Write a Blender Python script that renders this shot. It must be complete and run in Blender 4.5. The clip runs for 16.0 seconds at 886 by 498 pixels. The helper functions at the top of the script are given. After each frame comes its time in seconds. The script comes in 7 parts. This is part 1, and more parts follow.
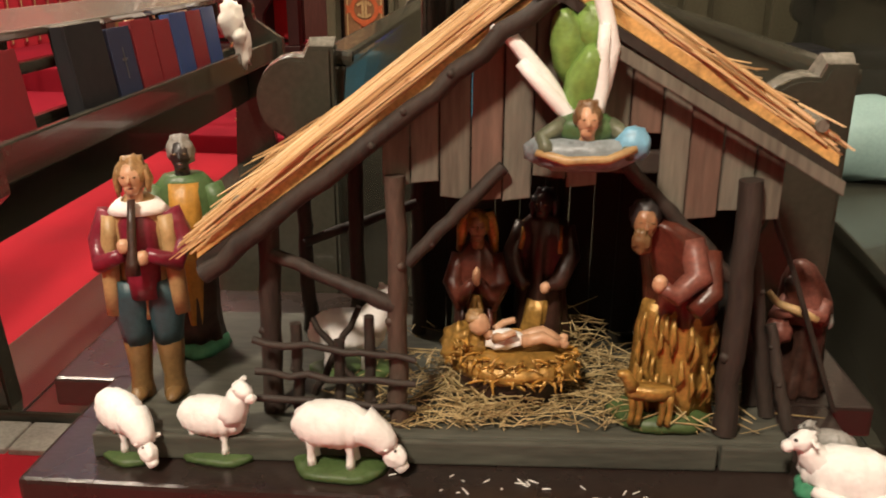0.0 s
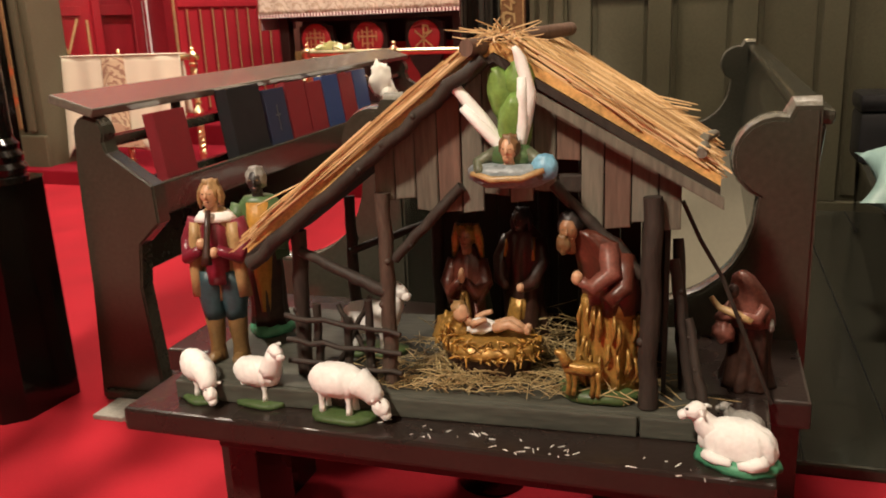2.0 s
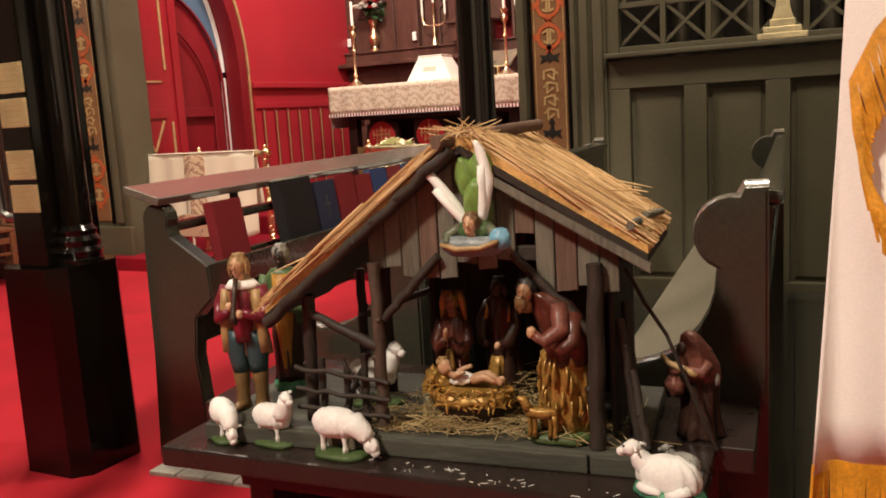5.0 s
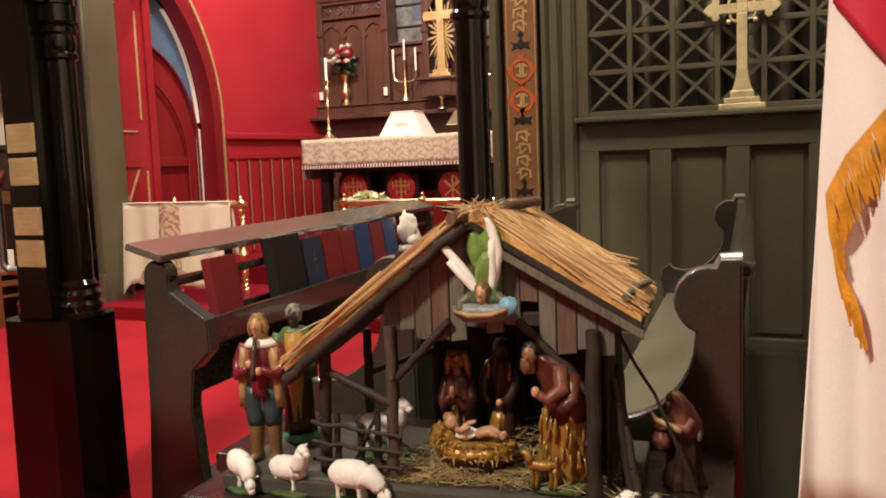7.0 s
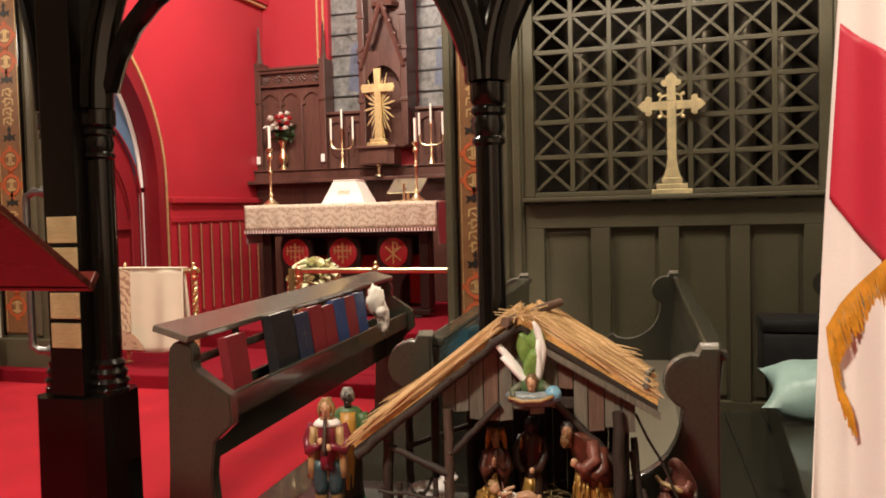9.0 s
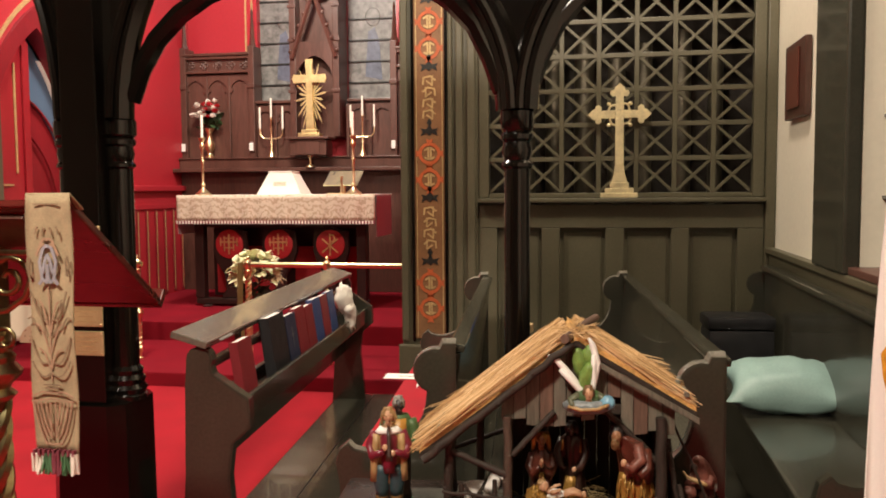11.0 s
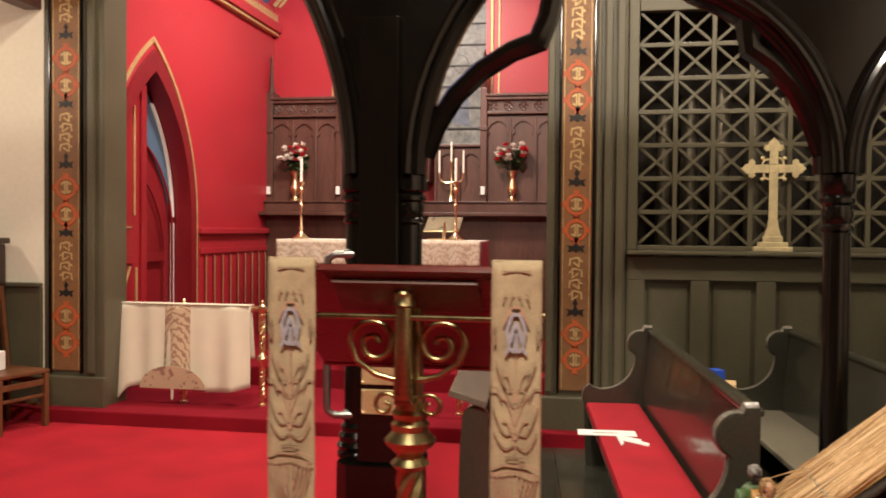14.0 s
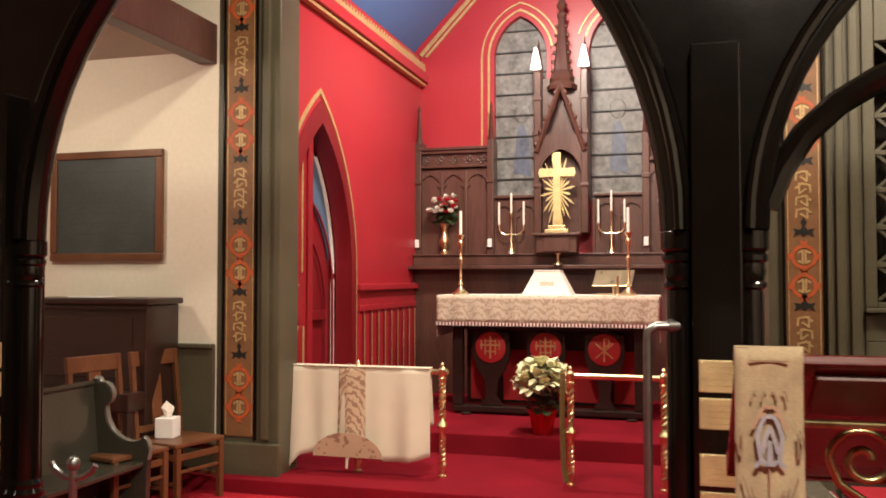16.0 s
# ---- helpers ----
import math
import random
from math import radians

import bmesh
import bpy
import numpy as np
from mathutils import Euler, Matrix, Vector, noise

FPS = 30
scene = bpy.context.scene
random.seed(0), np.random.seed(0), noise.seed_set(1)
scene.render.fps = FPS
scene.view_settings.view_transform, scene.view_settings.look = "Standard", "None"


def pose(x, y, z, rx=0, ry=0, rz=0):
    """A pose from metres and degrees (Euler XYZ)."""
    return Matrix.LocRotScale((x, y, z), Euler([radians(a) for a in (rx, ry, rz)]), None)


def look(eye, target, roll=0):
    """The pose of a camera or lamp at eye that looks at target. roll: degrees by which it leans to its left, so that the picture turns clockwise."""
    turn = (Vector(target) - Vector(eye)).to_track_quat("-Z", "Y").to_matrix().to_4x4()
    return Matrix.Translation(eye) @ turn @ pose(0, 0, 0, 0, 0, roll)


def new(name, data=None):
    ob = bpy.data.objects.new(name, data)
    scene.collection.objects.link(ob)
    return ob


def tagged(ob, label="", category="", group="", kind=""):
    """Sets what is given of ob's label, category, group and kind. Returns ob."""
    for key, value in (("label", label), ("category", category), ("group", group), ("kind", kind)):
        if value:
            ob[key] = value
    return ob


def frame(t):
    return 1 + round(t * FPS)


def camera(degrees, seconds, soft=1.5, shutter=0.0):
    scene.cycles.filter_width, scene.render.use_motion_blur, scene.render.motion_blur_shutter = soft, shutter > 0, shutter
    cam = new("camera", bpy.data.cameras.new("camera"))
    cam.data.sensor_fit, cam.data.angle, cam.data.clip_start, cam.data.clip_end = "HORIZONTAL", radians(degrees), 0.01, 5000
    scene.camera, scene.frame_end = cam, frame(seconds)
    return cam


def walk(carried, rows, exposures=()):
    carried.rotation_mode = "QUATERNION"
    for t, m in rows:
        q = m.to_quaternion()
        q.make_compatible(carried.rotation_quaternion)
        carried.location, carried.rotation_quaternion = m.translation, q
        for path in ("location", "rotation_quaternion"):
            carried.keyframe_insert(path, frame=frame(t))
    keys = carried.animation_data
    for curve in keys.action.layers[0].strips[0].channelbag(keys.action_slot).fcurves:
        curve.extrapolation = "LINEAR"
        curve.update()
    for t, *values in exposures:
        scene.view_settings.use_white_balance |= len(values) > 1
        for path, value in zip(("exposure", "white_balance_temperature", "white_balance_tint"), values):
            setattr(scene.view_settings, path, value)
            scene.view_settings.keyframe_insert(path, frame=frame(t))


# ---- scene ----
cam = camera(54.8, 16.0, soft=1.8, shutter=0.5)
PATH = [
    (0, (1.206, 0.752, 1.059), (0.919, 2.619, 0.401), 0.1),
    (0.5, (1.261, 0.72, 1.063), (0.93, 2.591, 0.439), 0.1),
    (1, (1.305, 0.642, 1.098), (0.863, 2.476, 0.434), -0.9),
    (1.5, (1.441, 0.587, 1.077), (0.823, 2.411, 0.536), -1.7),
    (2, (1.555, 0.537, 1.076), (0.827, 2.323, 0.546), -2.4),
    (2.5, (1.652, 0.455, 1.072), (0.824, 2.22, 0.629), -2.4),
    (3, (1.764, 0.35, 1.062), (0.872, 2.097, 0.671), -2.1),
    (3.5, (1.77, 0.376, 1.057), (0.853, 2.118, 0.705), -2.3),
    (4, (1.785, 0.399, 1.066), (0.863, 2.143, 0.733), -3.0),
    (6.5, (1.793, 0.299, 1.103), (0.933, 2.088, 0.859), -2.8),
    (7, (1.768, 0.226, 1.136), (0.951, 2.04, 0.929), -2.2),
    (7.5, (1.722, 0.105, 1.185), (0.965, 1.948, 1.01), -1.7),
    (8, (1.663, -0.024, 1.215), (0.966, 1.845, 1.073), -1.4),
    (8.5, (1.611, -0.134, 1.247), (0.968, 1.757, 1.138), -1.3),
    (9, (1.603, -0.211, 1.284), (0.996, 1.693, 1.191), -1.4),
    (9.2, (1.6, -0.241, 1.294), (1.009, 1.667, 1.202), -1.4),
    (11.3, (1.19, -0.52, 1.404), (0.849, 1.445, 1.263), -0.5),
    (11.5, (1.16, -0.549, 1.397), (0.815, 1.417, 1.261), -0.8),
    (12, (0.965, -0.644, 1.407), (0.632, 1.325, 1.289), -0.7),
    (12.5, (0.771, -0.714, 1.426), (0.45, 1.257, 1.316), -0.5),
    (13, (0.62, -0.656, 1.441), (0.288, 1.314, 1.35), -0.2),
    (13.5, (0.453, -0.544, 1.454), (0.094, 1.423, 1.389), 0.3),
    (14, (0.26, -0.616, 1.459), (-0.082, 1.354, 1.414), 0.5),
    (14.5, (0.068, -0.659, 1.467), (-0.279, 1.311, 1.442), 0.5),
    (15, (-0.12, -0.59, 1.477), (-0.527, 1.368, 1.485), 0.4),
    (15.5, (-0.357, -0.467, 1.485), (-0.896, 1.458, 1.546), 0.3),
    (16, (-0.496, -0.33, 1.506), (-1.042, 1.593, 1.575), -0.0),
]
walk(cam, [(t, look(eye, target, roll)) for t, eye, target, roll in PATH],
     [(0, 0.32), (1, 0.28), (2.5, 0.12), (3.5, 0.02), (8, 0.0), (12, 0.0), (14.5, -0.10), (16, -0.05)])

# ---- world and lamps ----
world = bpy.data.worlds.new("world")
scene.world = world
world.use_nodes = True
world.node_tree.nodes["Background"].inputs["Color"].default_value = (0.010, 0.012, 0.018, 1)
world.node_tree.nodes["Background"].inputs["Strength"].default_value = 1.0


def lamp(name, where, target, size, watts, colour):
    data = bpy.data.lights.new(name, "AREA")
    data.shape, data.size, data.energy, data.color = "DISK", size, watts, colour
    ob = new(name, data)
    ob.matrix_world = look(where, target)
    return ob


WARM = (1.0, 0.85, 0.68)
# Area lamps out of view, none of them seen; added to light each zone.
lamp("nave_unseen_lamp", (0.1, -1.3, 4.3), (0.3, 0.6, 0.3), 0.5, 260, WARM)
lamp("choir_unseen_lamp", (-1.6, 3.5, 4.5), (-1.3, 3.4, 0), 0.5, 142, WARM)
lamp("aisle_unseen_lamp", (1.32, 2.95, 4.5), (1.55, 4.6, 0.2), 0.5, 106, WARM)
lamp("chancel_unseen_lamp", (-1.6, 5.9, 4.4), (-1.62, 7.8, 1.9), 0.6, 178, (1.0, 0.87, 0.74))
lamp("side_room_unseen_lamp", (-4.9, 3.3, 3.0), (-4.4, 5.0, 0.8), 0.4, 24, WARM)


# ---- materials ----
def mat(name, colour, rough=0.6, metal=0.0, vary=0.25, scale=6.0, bump=0.15, fine=60.0, coat=0.0, stretch=(1, 1, 1), second=None, spec=0.5):
    """A surface with broad and fine variation, in object space metres."""
    m = bpy.data.materials.new(name)
    m.use_nodes = True
    nt = m.node_tree
    bsdf = nt.nodes["Principled BSDF"]
    co = nt.nodes.new("ShaderNodeTexCoord")
    mp = nt.nodes.new("ShaderNodeMapping")
    mp.inputs["Scale"].default_value = stretch
    nt.links.new(co.outputs["Object"], mp.inputs["Vector"])
    n1 = nt.nodes.new("ShaderNodeTexNoise")
    n1.inputs["Scale"].default_value, n1.inputs["Detail"].default_value = scale, 5
    n2 = nt.nodes.new("ShaderNodeTexNoise")
    n2.inputs["Scale"].default_value, n2.inputs["Detail"].default_value = fine, 3
    for n in (n1, n2):
        nt.links.new(mp.outputs["Vector"], n.inputs["Vector"])
    mixf = nt.nodes.new("ShaderNodeMath")
    mixf.operation = "MULTIPLY_ADD"
    nt.links.new(n2.outputs["Fac"], mixf.inputs[0])
    mixf.inputs[1].default_value = 0.45
    half = nt.nodes.new("ShaderNodeMath")
    half.operation = "MULTIPLY"
    half.inputs[1].default_value = 0.55
    nt.links.new(n1.outputs["Fac"], half.inputs[0])
    nt.links.new(half.outputs[0], mixf.inputs[2])
    ramp = nt.nodes.new("ShaderNodeValToRGB")
    dark = [c * (1 - vary) for c in colour]
    light = [min(1, c * (1 + vary)) for c in (second or colour)]
    ramp.color_ramp.elements[0].position, ramp.color_ramp.elements[0].color = 0.32, (*dark, 1)
    ramp.color_ramp.elements[1].position, ramp.color_ramp.elements[1].color = 0.68, (*light, 1)
    nt.links.new(mixf.outputs[0], ramp.inputs["Fac"])
    nt.links.new(ramp.outputs["Color"], bsdf.inputs["Base Color"])
    rr = nt.nodes.new("ShaderNodeMapRange")
    rr.inputs["To Min"].default_value, rr.inputs["To Max"].default_value = max(0.03, rough * 0.75), min(1, rough * 1.25)
    nt.links.new(n1.outputs["Fac"], rr.inputs["Value"])
    nt.links.new(rr.outputs["Result"], bsdf.inputs["Roughness"])
    bsdf.inputs["Metallic"].default_value = metal
    bsdf.inputs["Coat Weight"].default_value = coat
    bsdf.inputs["Specular IOR Level"].default_value = spec
    if bump:
        b = nt.nodes.new("ShaderNodeBump")
        b.inputs["Strength"].default_value, b.inputs["Distance"].default_value = bump, 0.004
        nt.links.new(mixf.outputs[0], b.inputs["Height"])
        nt.links.new(b.outputs["Normal"], bsdf.inputs["Normal"])
    return m


def glow(name, colour, strength):
    m = bpy.data.materials.new(name)
    m.use_nodes = True
    b = m.node_tree.nodes["Principled BSDF"]
    b.inputs["Base Color"].default_value = (*colour, 1)
    b.inputs["Emission Color"].default_value = (*colour, 1)
    b.inputs["Emission Strength"].default_value = strength
    return m


CARPET = mat("red_carpet", (0.36, 0.016, 0.026), 0.95, vary=0.22, scale=3.0, fine=420, bump=0.5, spec=0.1)
CARPET_DARK = mat("crimson_carpet", (0.20, 0.007, 0.016), 0.95, vary=0.25, scale=3.0, fine=420, bump=0.5, spec=0.1)
RED_WALL = mat("red_wall_paint", (0.40, 0.022, 0.034), 0.42, vary=0.10, scale=1.6, fine=40, bump=0.12)
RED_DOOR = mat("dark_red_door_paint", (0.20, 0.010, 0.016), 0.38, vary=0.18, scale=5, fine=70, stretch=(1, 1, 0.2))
CREAM = mat("cream_plaster", (0.76, 0.71, 0.58), 0.85, vary=0.06, scale=1.5, fine=30, bump=0.2)
GREEN = mat("dark_green_paint", (0.090, 0.081, 0.049), 0.42, vary=0.20, scale=3.0, fine=80, bump=0.12)
PEW = mat("dark_olive_pew_paint", (0.038, 0.037, 0.027), 0.22, vary=0.22, scale=4.0, fine=90, bump=0.15, coat=0.25)
BLACK = mat("black_gloss_paint", (0.0042, 0.0032, 0.0024), 0.15, vary=0.3, scale=4.0, fine=60, bump=0.06, coat=0.0, spec=0.42)
WALNUT = mat("carved_walnut", (0.085, 0.036, 0.026), 0.38, vary=0.4, scale=6, fine=60, stretch=(1, 1, 0.15), bump=0.2)
BENCH = mat("dark_brown_bench_paint", (0.023, 0.0150, 0.0125), 0.28, vary=0.25, scale=8, fine=120, bump=0.2, coat=0.2)
BRASS = mat("polished_brass", (0.80, 0.69, 0.40), 0.30, 1.0, vary=0.15, scale=12, fine=120, bump=0.08)
GOLD = mat("gold_leaf", (0.88, 0.68, 0.34), 0.38, 0.9, vary=0.2, scale=14, fine=90, bump=0.15)
GILT = mat("ochre_gilt_paint", (0.52, 0.36, 0.165), 0.45, 0.3, vary=0.25, scale=14, fine=90)
STEEL = mat("grey_steel", (0.25, 0.25, 0.24), 0.35, 0.9, vary=0.15)
WHITE = mat("white_linen", (0.78, 0.74, 0.66), 0.85, vary=0.06, scale=6, fine=300, bump=0.25)
IVORY = mat("ivory_cloth", (0.72, 0.66, 0.52), 0.85, vary=0.07, scale=5, fine=300, bump=0.25)
STRAW = mat("golden_straw", (0.58, 0.33, 0.11), 0.6, vary=0.45, scale=30, fine=200)
BARK = mat("dark_bark", (0.026, 0.017, 0.012), 0.7, vary=0.5, scale=25, fine=160, bump=0.8, stretch=(1, 1, 0.3))
BOARD = mat("weathered_board", (0.115, 0.100, 0.074), 0.75, vary=0.45, scale=18, fine=160, bump=0.5, stretch=(1, 1, 0.12))
CEIL_BLUE = mat("blue_painted_ceiling", (0.10, 0.20, 0.46), 0.7, vary=0.1, scale=3)
WOODBROWN = mat("brown_chair_wood", (0.13, 0.050, 0.020), 0.4, vary=0.35, scale=8, fine=90, stretch=(1, 1, 0.15))


# ---- mesh helpers ----
def part(name, bm, material, parent=None, label="", smooth=0):
    me = bpy.data.meshes.new(name)
    bmesh.ops.recalc_face_normals(bm, faces=bm.faces)
    bm.to_mesh(me)
    bm.free()
    for m in (material if isinstance(material, (list, tuple)) else [material]):
        me.materials.append(m)
    if smooth:
        for p in me.polygons:
            p.use_smooth = True
        me.set_sharp_from_angle(angle=radians(smooth))
    ob = new(name, me)
    if parent is not None:
        ob.parent = parent
    if label:
        ob["label"] = label
    return ob


def thing(name, label, category, where=(0, 0, 0), turn=0.0, group="", kind=""):
    ob = new(name)
    ob.empty_display_size = 0.05
    ob.matrix_world = pose(*where, 0, 0, turn)
    return tagged(ob, label, category, group, kind)


def box(bm, x0, y0, z0, x1, y1, z1, bev=0.0, m=None, mi=0):
    r = bmesh.ops.create_cube(bm, size=1.0)
    vs = r["verts"]
    bmesh.ops.scale(bm, vec=(abs(x1 - x0), abs(y1 - y0), abs(z1 - z0)), verts=vs)
    bmesh.ops.translate(bm, vec=((x0 + x1) / 2, (y0 + y1) / 2, (z0 + z1) / 2), verts=vs)
    fs = list({f for v in vs for f in v.link_faces})
    if bev:
        es = list({e for v in vs for e in v.link_edges})
        out = bmesh.ops.bevel(bm, geom=es, offset=bev, segments=2, affect="EDGES", profile=0.6)
        fs = list({f for v in out["verts"] for f in v.link_faces} | {f for f in fs if f.is_valid})
        vs = list({v for f in fs for v in f.verts})
    for f in fs:
        f.material_index = mi
    if m is not None:
        bmesh.ops.transform(bm, matrix=m, verts=vs)
    return vs


def B(x0, y0, z0, x1, y1, z1, bev=0.004, m=None):
    bm = bmesh.new()
    box(bm, x0, y0, z0, x1, y1, z1, bev, m)
    return bm


def extrude(bm, pts, depth, m, mi=0, bev=0.0):
    """A flat outline (u, v), drawn in the plane x, z of m, with thickness along its y."""
    vs = [bm.verts.new((u, 0, v)) for u, v in pts]
    f = bm.faces.new(vs)
    r = bmesh.ops.extrude_face_region(bm, geom=[f])
    top = [g for g in r["geom"] if isinstance(g, bmesh.types.BMVert)]
    bmesh.ops.translate(bm, vec=(0, depth, 0), verts=top)
    fs = list({g for v in vs + top for g in v.link_faces})
    allv = vs + top
    if bev:
        es = [e for e in {e for v in allv for e in v.link_edges} if len({p.index for p in e.link_faces}) and abs(e.verts[0].co.y - e.verts[1].co.y) < 1e-6]
        out = bmesh.ops.bevel(bm, geom=es, offset=bev, segments=2, affect="EDGES")
        allv = list({v for v in allv if v.is_valid} | set(out["verts"]))
        fs = list({g for v in allv for g in v.link_faces})
    for g in fs:
        g.material_index = mi
    bmesh.ops.transform(bm, matrix=m, verts=allv)
    return allv


def turned(bm, profile, n=20, m=None, mi=0):
    """A lathe shape from (radius, z) pairs."""
    rings = []
    for r, z in profile:
        rings.append([bm.verts.new((r * math.cos(2 * math.pi * i / n), r * math.sin(2 * math.pi * i / n), z)) for i in range(n)])
    for a, b in zip(rings, rings[1:]):
        for i in range(n):
            bm.faces.new((a[i], a[(i + 1) % n], b[(i + 1) % n], b[i])).material_index = mi
    for ring in (rings[0], rings[-1]):
        bm.faces.new(ring).material_index = mi
    vs = [v for ring in rings for v in ring]
    if m is not None:
        bmesh.ops.transform(bm, matrix=m, verts=vs)
    return vs


def tube(bm, pts, radii, n=8, mi=0, flat=1.0):
    """A tube along points; radii one number or a list."""
    pts = [Vector(p) for p in pts]
    if not isinstance(radii, (list, tuple)):
        radii = [radii] * len(pts)
    rings = []
    side = None
    for i, p in enumerate(pts):
        d = (pts[min(i + 1, len(pts) - 1)] - pts[max(i - 1, 0)]).normalized()
        if side is None:
            side = d.orthogonal().normalized()
        else:
            side = (side - d * side.dot(d)).normalized()
        up = d.cross(side)
        rings.append([bm.verts.new(p + radii[i] * (math.cos(2 * math.pi * k / n) * side + flat * math.sin(2 * math.pi * k / n) * up)) for k in range(n)])
    for a, b in zip(rings, rings[1:]):
        for k in range(n):
            bm.faces.new((a[k], a[(k + 1) % n], b[(k + 1) % n], b[k])).material_index = mi
    bm.faces.new(rings[0]).material_index = mi
    bm.faces.new(rings[-1]).material_index = mi
    return [v for r in rings for v in r]


def blob(bm, c, r, seg=14, rings=10, m=None, mi=0, rough=0.0, seed=0.0):
    """An ellipsoid with centre c and radii r, slightly uneven."""
    mm = Matrix.Translation(c) @ (m or Matrix())

    def put(p):
        k = 1.0 + (rough * noise.noise(p * 3.1 + Vector((seed, seed * 1.7, 0))) if rough else 0)
        return bm.verts.new(mm @ Vector((p.x * r[0] * k, p.y * r[1] * k, p.z * r[2] * k)))

    lo, hi = put(Vector((0, 0, -1))), put(Vector((0, 0, 1)))
    rows = []
    for j in range(1, rings):
        th = math.pi * j / rings - math.pi / 2
        rows.append([put(Vector((math.cos(th) * math.cos(2 * math.pi * i / seg), math.cos(th) * math.sin(2 * math.pi * i / seg), math.sin(th)))) for i in range(seg)])
    fs = []
    for i in range(seg):
        n = (i + 1) % seg
        fs.append(bm.faces.new((lo, rows[0][n], rows[0][i])))
        fs.append(bm.faces.new((hi, rows[-1][i], rows[-1][n])))
        for a, b in zip(rows, rows[1:]):
            fs.append(bm.faces.new((a[i], a[n], b[n], b[i])))
    for f in fs:
        f.material_index, f.smooth = mi, True
    return [lo, hi] + [v for row in rows for v in row]


I4 = Matrix()


def structure(name, bm, material, label, category, smooth=0):
    ob = part(name, bm, material, smooth=smooth)
    return tagged(ob, label, category, kind="structure")


# ---- the large structure ----
XL, XR, XC = -3.25, -0.03, -1.65      # chancel walls and middle
YS, YB = 5.0, 8.50                    # chancel arch and screen, east wall
FL = 0.07                             # level of the nave carpet
XW = 2.30                             # aisle wall


def arch_pts(x0, x1, spring, rad, n=14):
    """Points of a pointed arch from (x0, spring) over the top to (x1, spring)."""
    half = (x1 - x0) / 2
    top = math.acos((rad - half) / rad)
    left = [(x0 + rad - rad * math.cos(top * i / n), spring + rad * math.sin(top * i / n)) for i in range(n + 1)]
    return left + [(x0 + x1 - x, z) for x, z in reversed(left[:-1])]


structure("floor", B(-7, -13, -0.1, 3.0, 4.86, FL, 0), CARPET, "bright red carpet on the choir floor", "floor")
structure("chancel_floor", B(-3.9, 4.86, -0.1, 0.45, 6.05, 0.165, 0.012), CARPET_DARK, "crimson carpeted chancel step", "floor")
structure("sanctuary_floor", B(-3.9, 6.05, -0.1, 0.3, 9.0, 0.32, 0.012), CARPET_DARK, "crimson carpeted altar platform", "floor")
structure("wall_side", B(-7, YS, 0, -3.655, YS + 0.25, 5.0, 0), CREAM, "cream plastered wall beside the chancel arch", "wall")
structure("wall_west", B(-7, -13.2, 0, 3.0, -13, 5.0, 0), CREAM, "plain cream back wall of the nave", "wall")
structure("wall_north", B(-7.2, -13.2, 0, -7, 5.3, 5.0, 0), CREAM, "plain cream nave wall", "wall")
structure("ceiling", B(-7.2, -13.2, 4.9, 3.0, 5.3, 5.0, 0), mat("dark_ceiling_boards", (0.12, 0.07, 0.04), 0.7, stretch=(1, 0.1, 1)), "dark boarded nave ceiling", "ceiling")
structure("ceiling_side", B(-7, 2.7, 3.12, -3.80, YS - 0.004, 3.2, 0), mat("grey_plaster", (0.42, 0.40, 0.34), 0.9, vary=0.08), "grey plastered low side ceiling", "ceiling")
structure("beam", B(-3.80, 2.6, 3.02, -3.664, YS - 0.004, 3.30, 0.01), WALNUT, "dark stained ceiling beam", "beam")

# aisle wall with its dado, window and bench side
bm = bmesh.new()
box(bm, XW, 3.28, 0, XW + 0.2, 5.3, 4.9)
box(bm, XW, -13, 0, XW + 0.2, 2.2, 4.9)
box(bm, XW, 2.2, 0, XW + 0.2, 3.28, 1.02)
box(bm, XW, 2.2, 2.9, XW + 0.2, 3.28, 4.9)
structure("wall_aisle", bm, CREAM, "cream plastered aisle wall", "wall")
structure("wainscot_aisle", B(XW - 0.035, -13, 0, XW - 0.003, YS - 0.004, 1.0, 0.004), GREEN, "dark green aisle wainscot", "wainscot")
structure("wainscot_rail_aisle", B(XW - 0.06, -13, 1.0, XW - 0.003, YS - 0.004, 1.035, 0.008), GREEN, "dark green wainscot cap", "trim")
structure("wall_post", B(XW - 0.07, 3.26, 1.037, XW - 0.003, 3.785, 4.9, 0.012), PEW, "dark wooden post beside the window", "post")
structure("wainscot_side", B(-7, YS - 0.035, 0, -3.66, YS - 0.003, 1.02, 0.004), GREEN, "dark green panelled dado", "wainscot")
structure("wainscot_rail_side", B(-7, YS - 0.06, 1.02, -3.66, YS - 0.003, 1.05, 0.008), GREEN, "dark green dado cap", "trim")

GLASS_DARK = mat("night_window_glass", (0.035, 0.036, 0.035), 0.12, vary=0.4, scale=9, fine=40, bump=0.1)
LEAD = mat("lead_came", (0.22, 0.21, 0.19), 0.5, 0.6)
win = tagged(part("window_aisle", B(XW + 0.10, 2.2, 1.02, XW + 0.11, 3.28, 2.9, 0), GLASS_DARK), "dark leaded window in the aisle wall", "window", kind="structure")
part("sill", B(XW - 0.05, 2.2, 1.037, XW + 0.09, 3.258, 1.07, 0.006), WALNUT, win, "reddish wooden sill")
for k in range(4):
    part("lead_bar", B(XW + 0.085, 2.3 + k * 0.24, 1.07, XW + 0.0985, 2.312 + k * 0.24, 2.9, 0), LEAD, win)
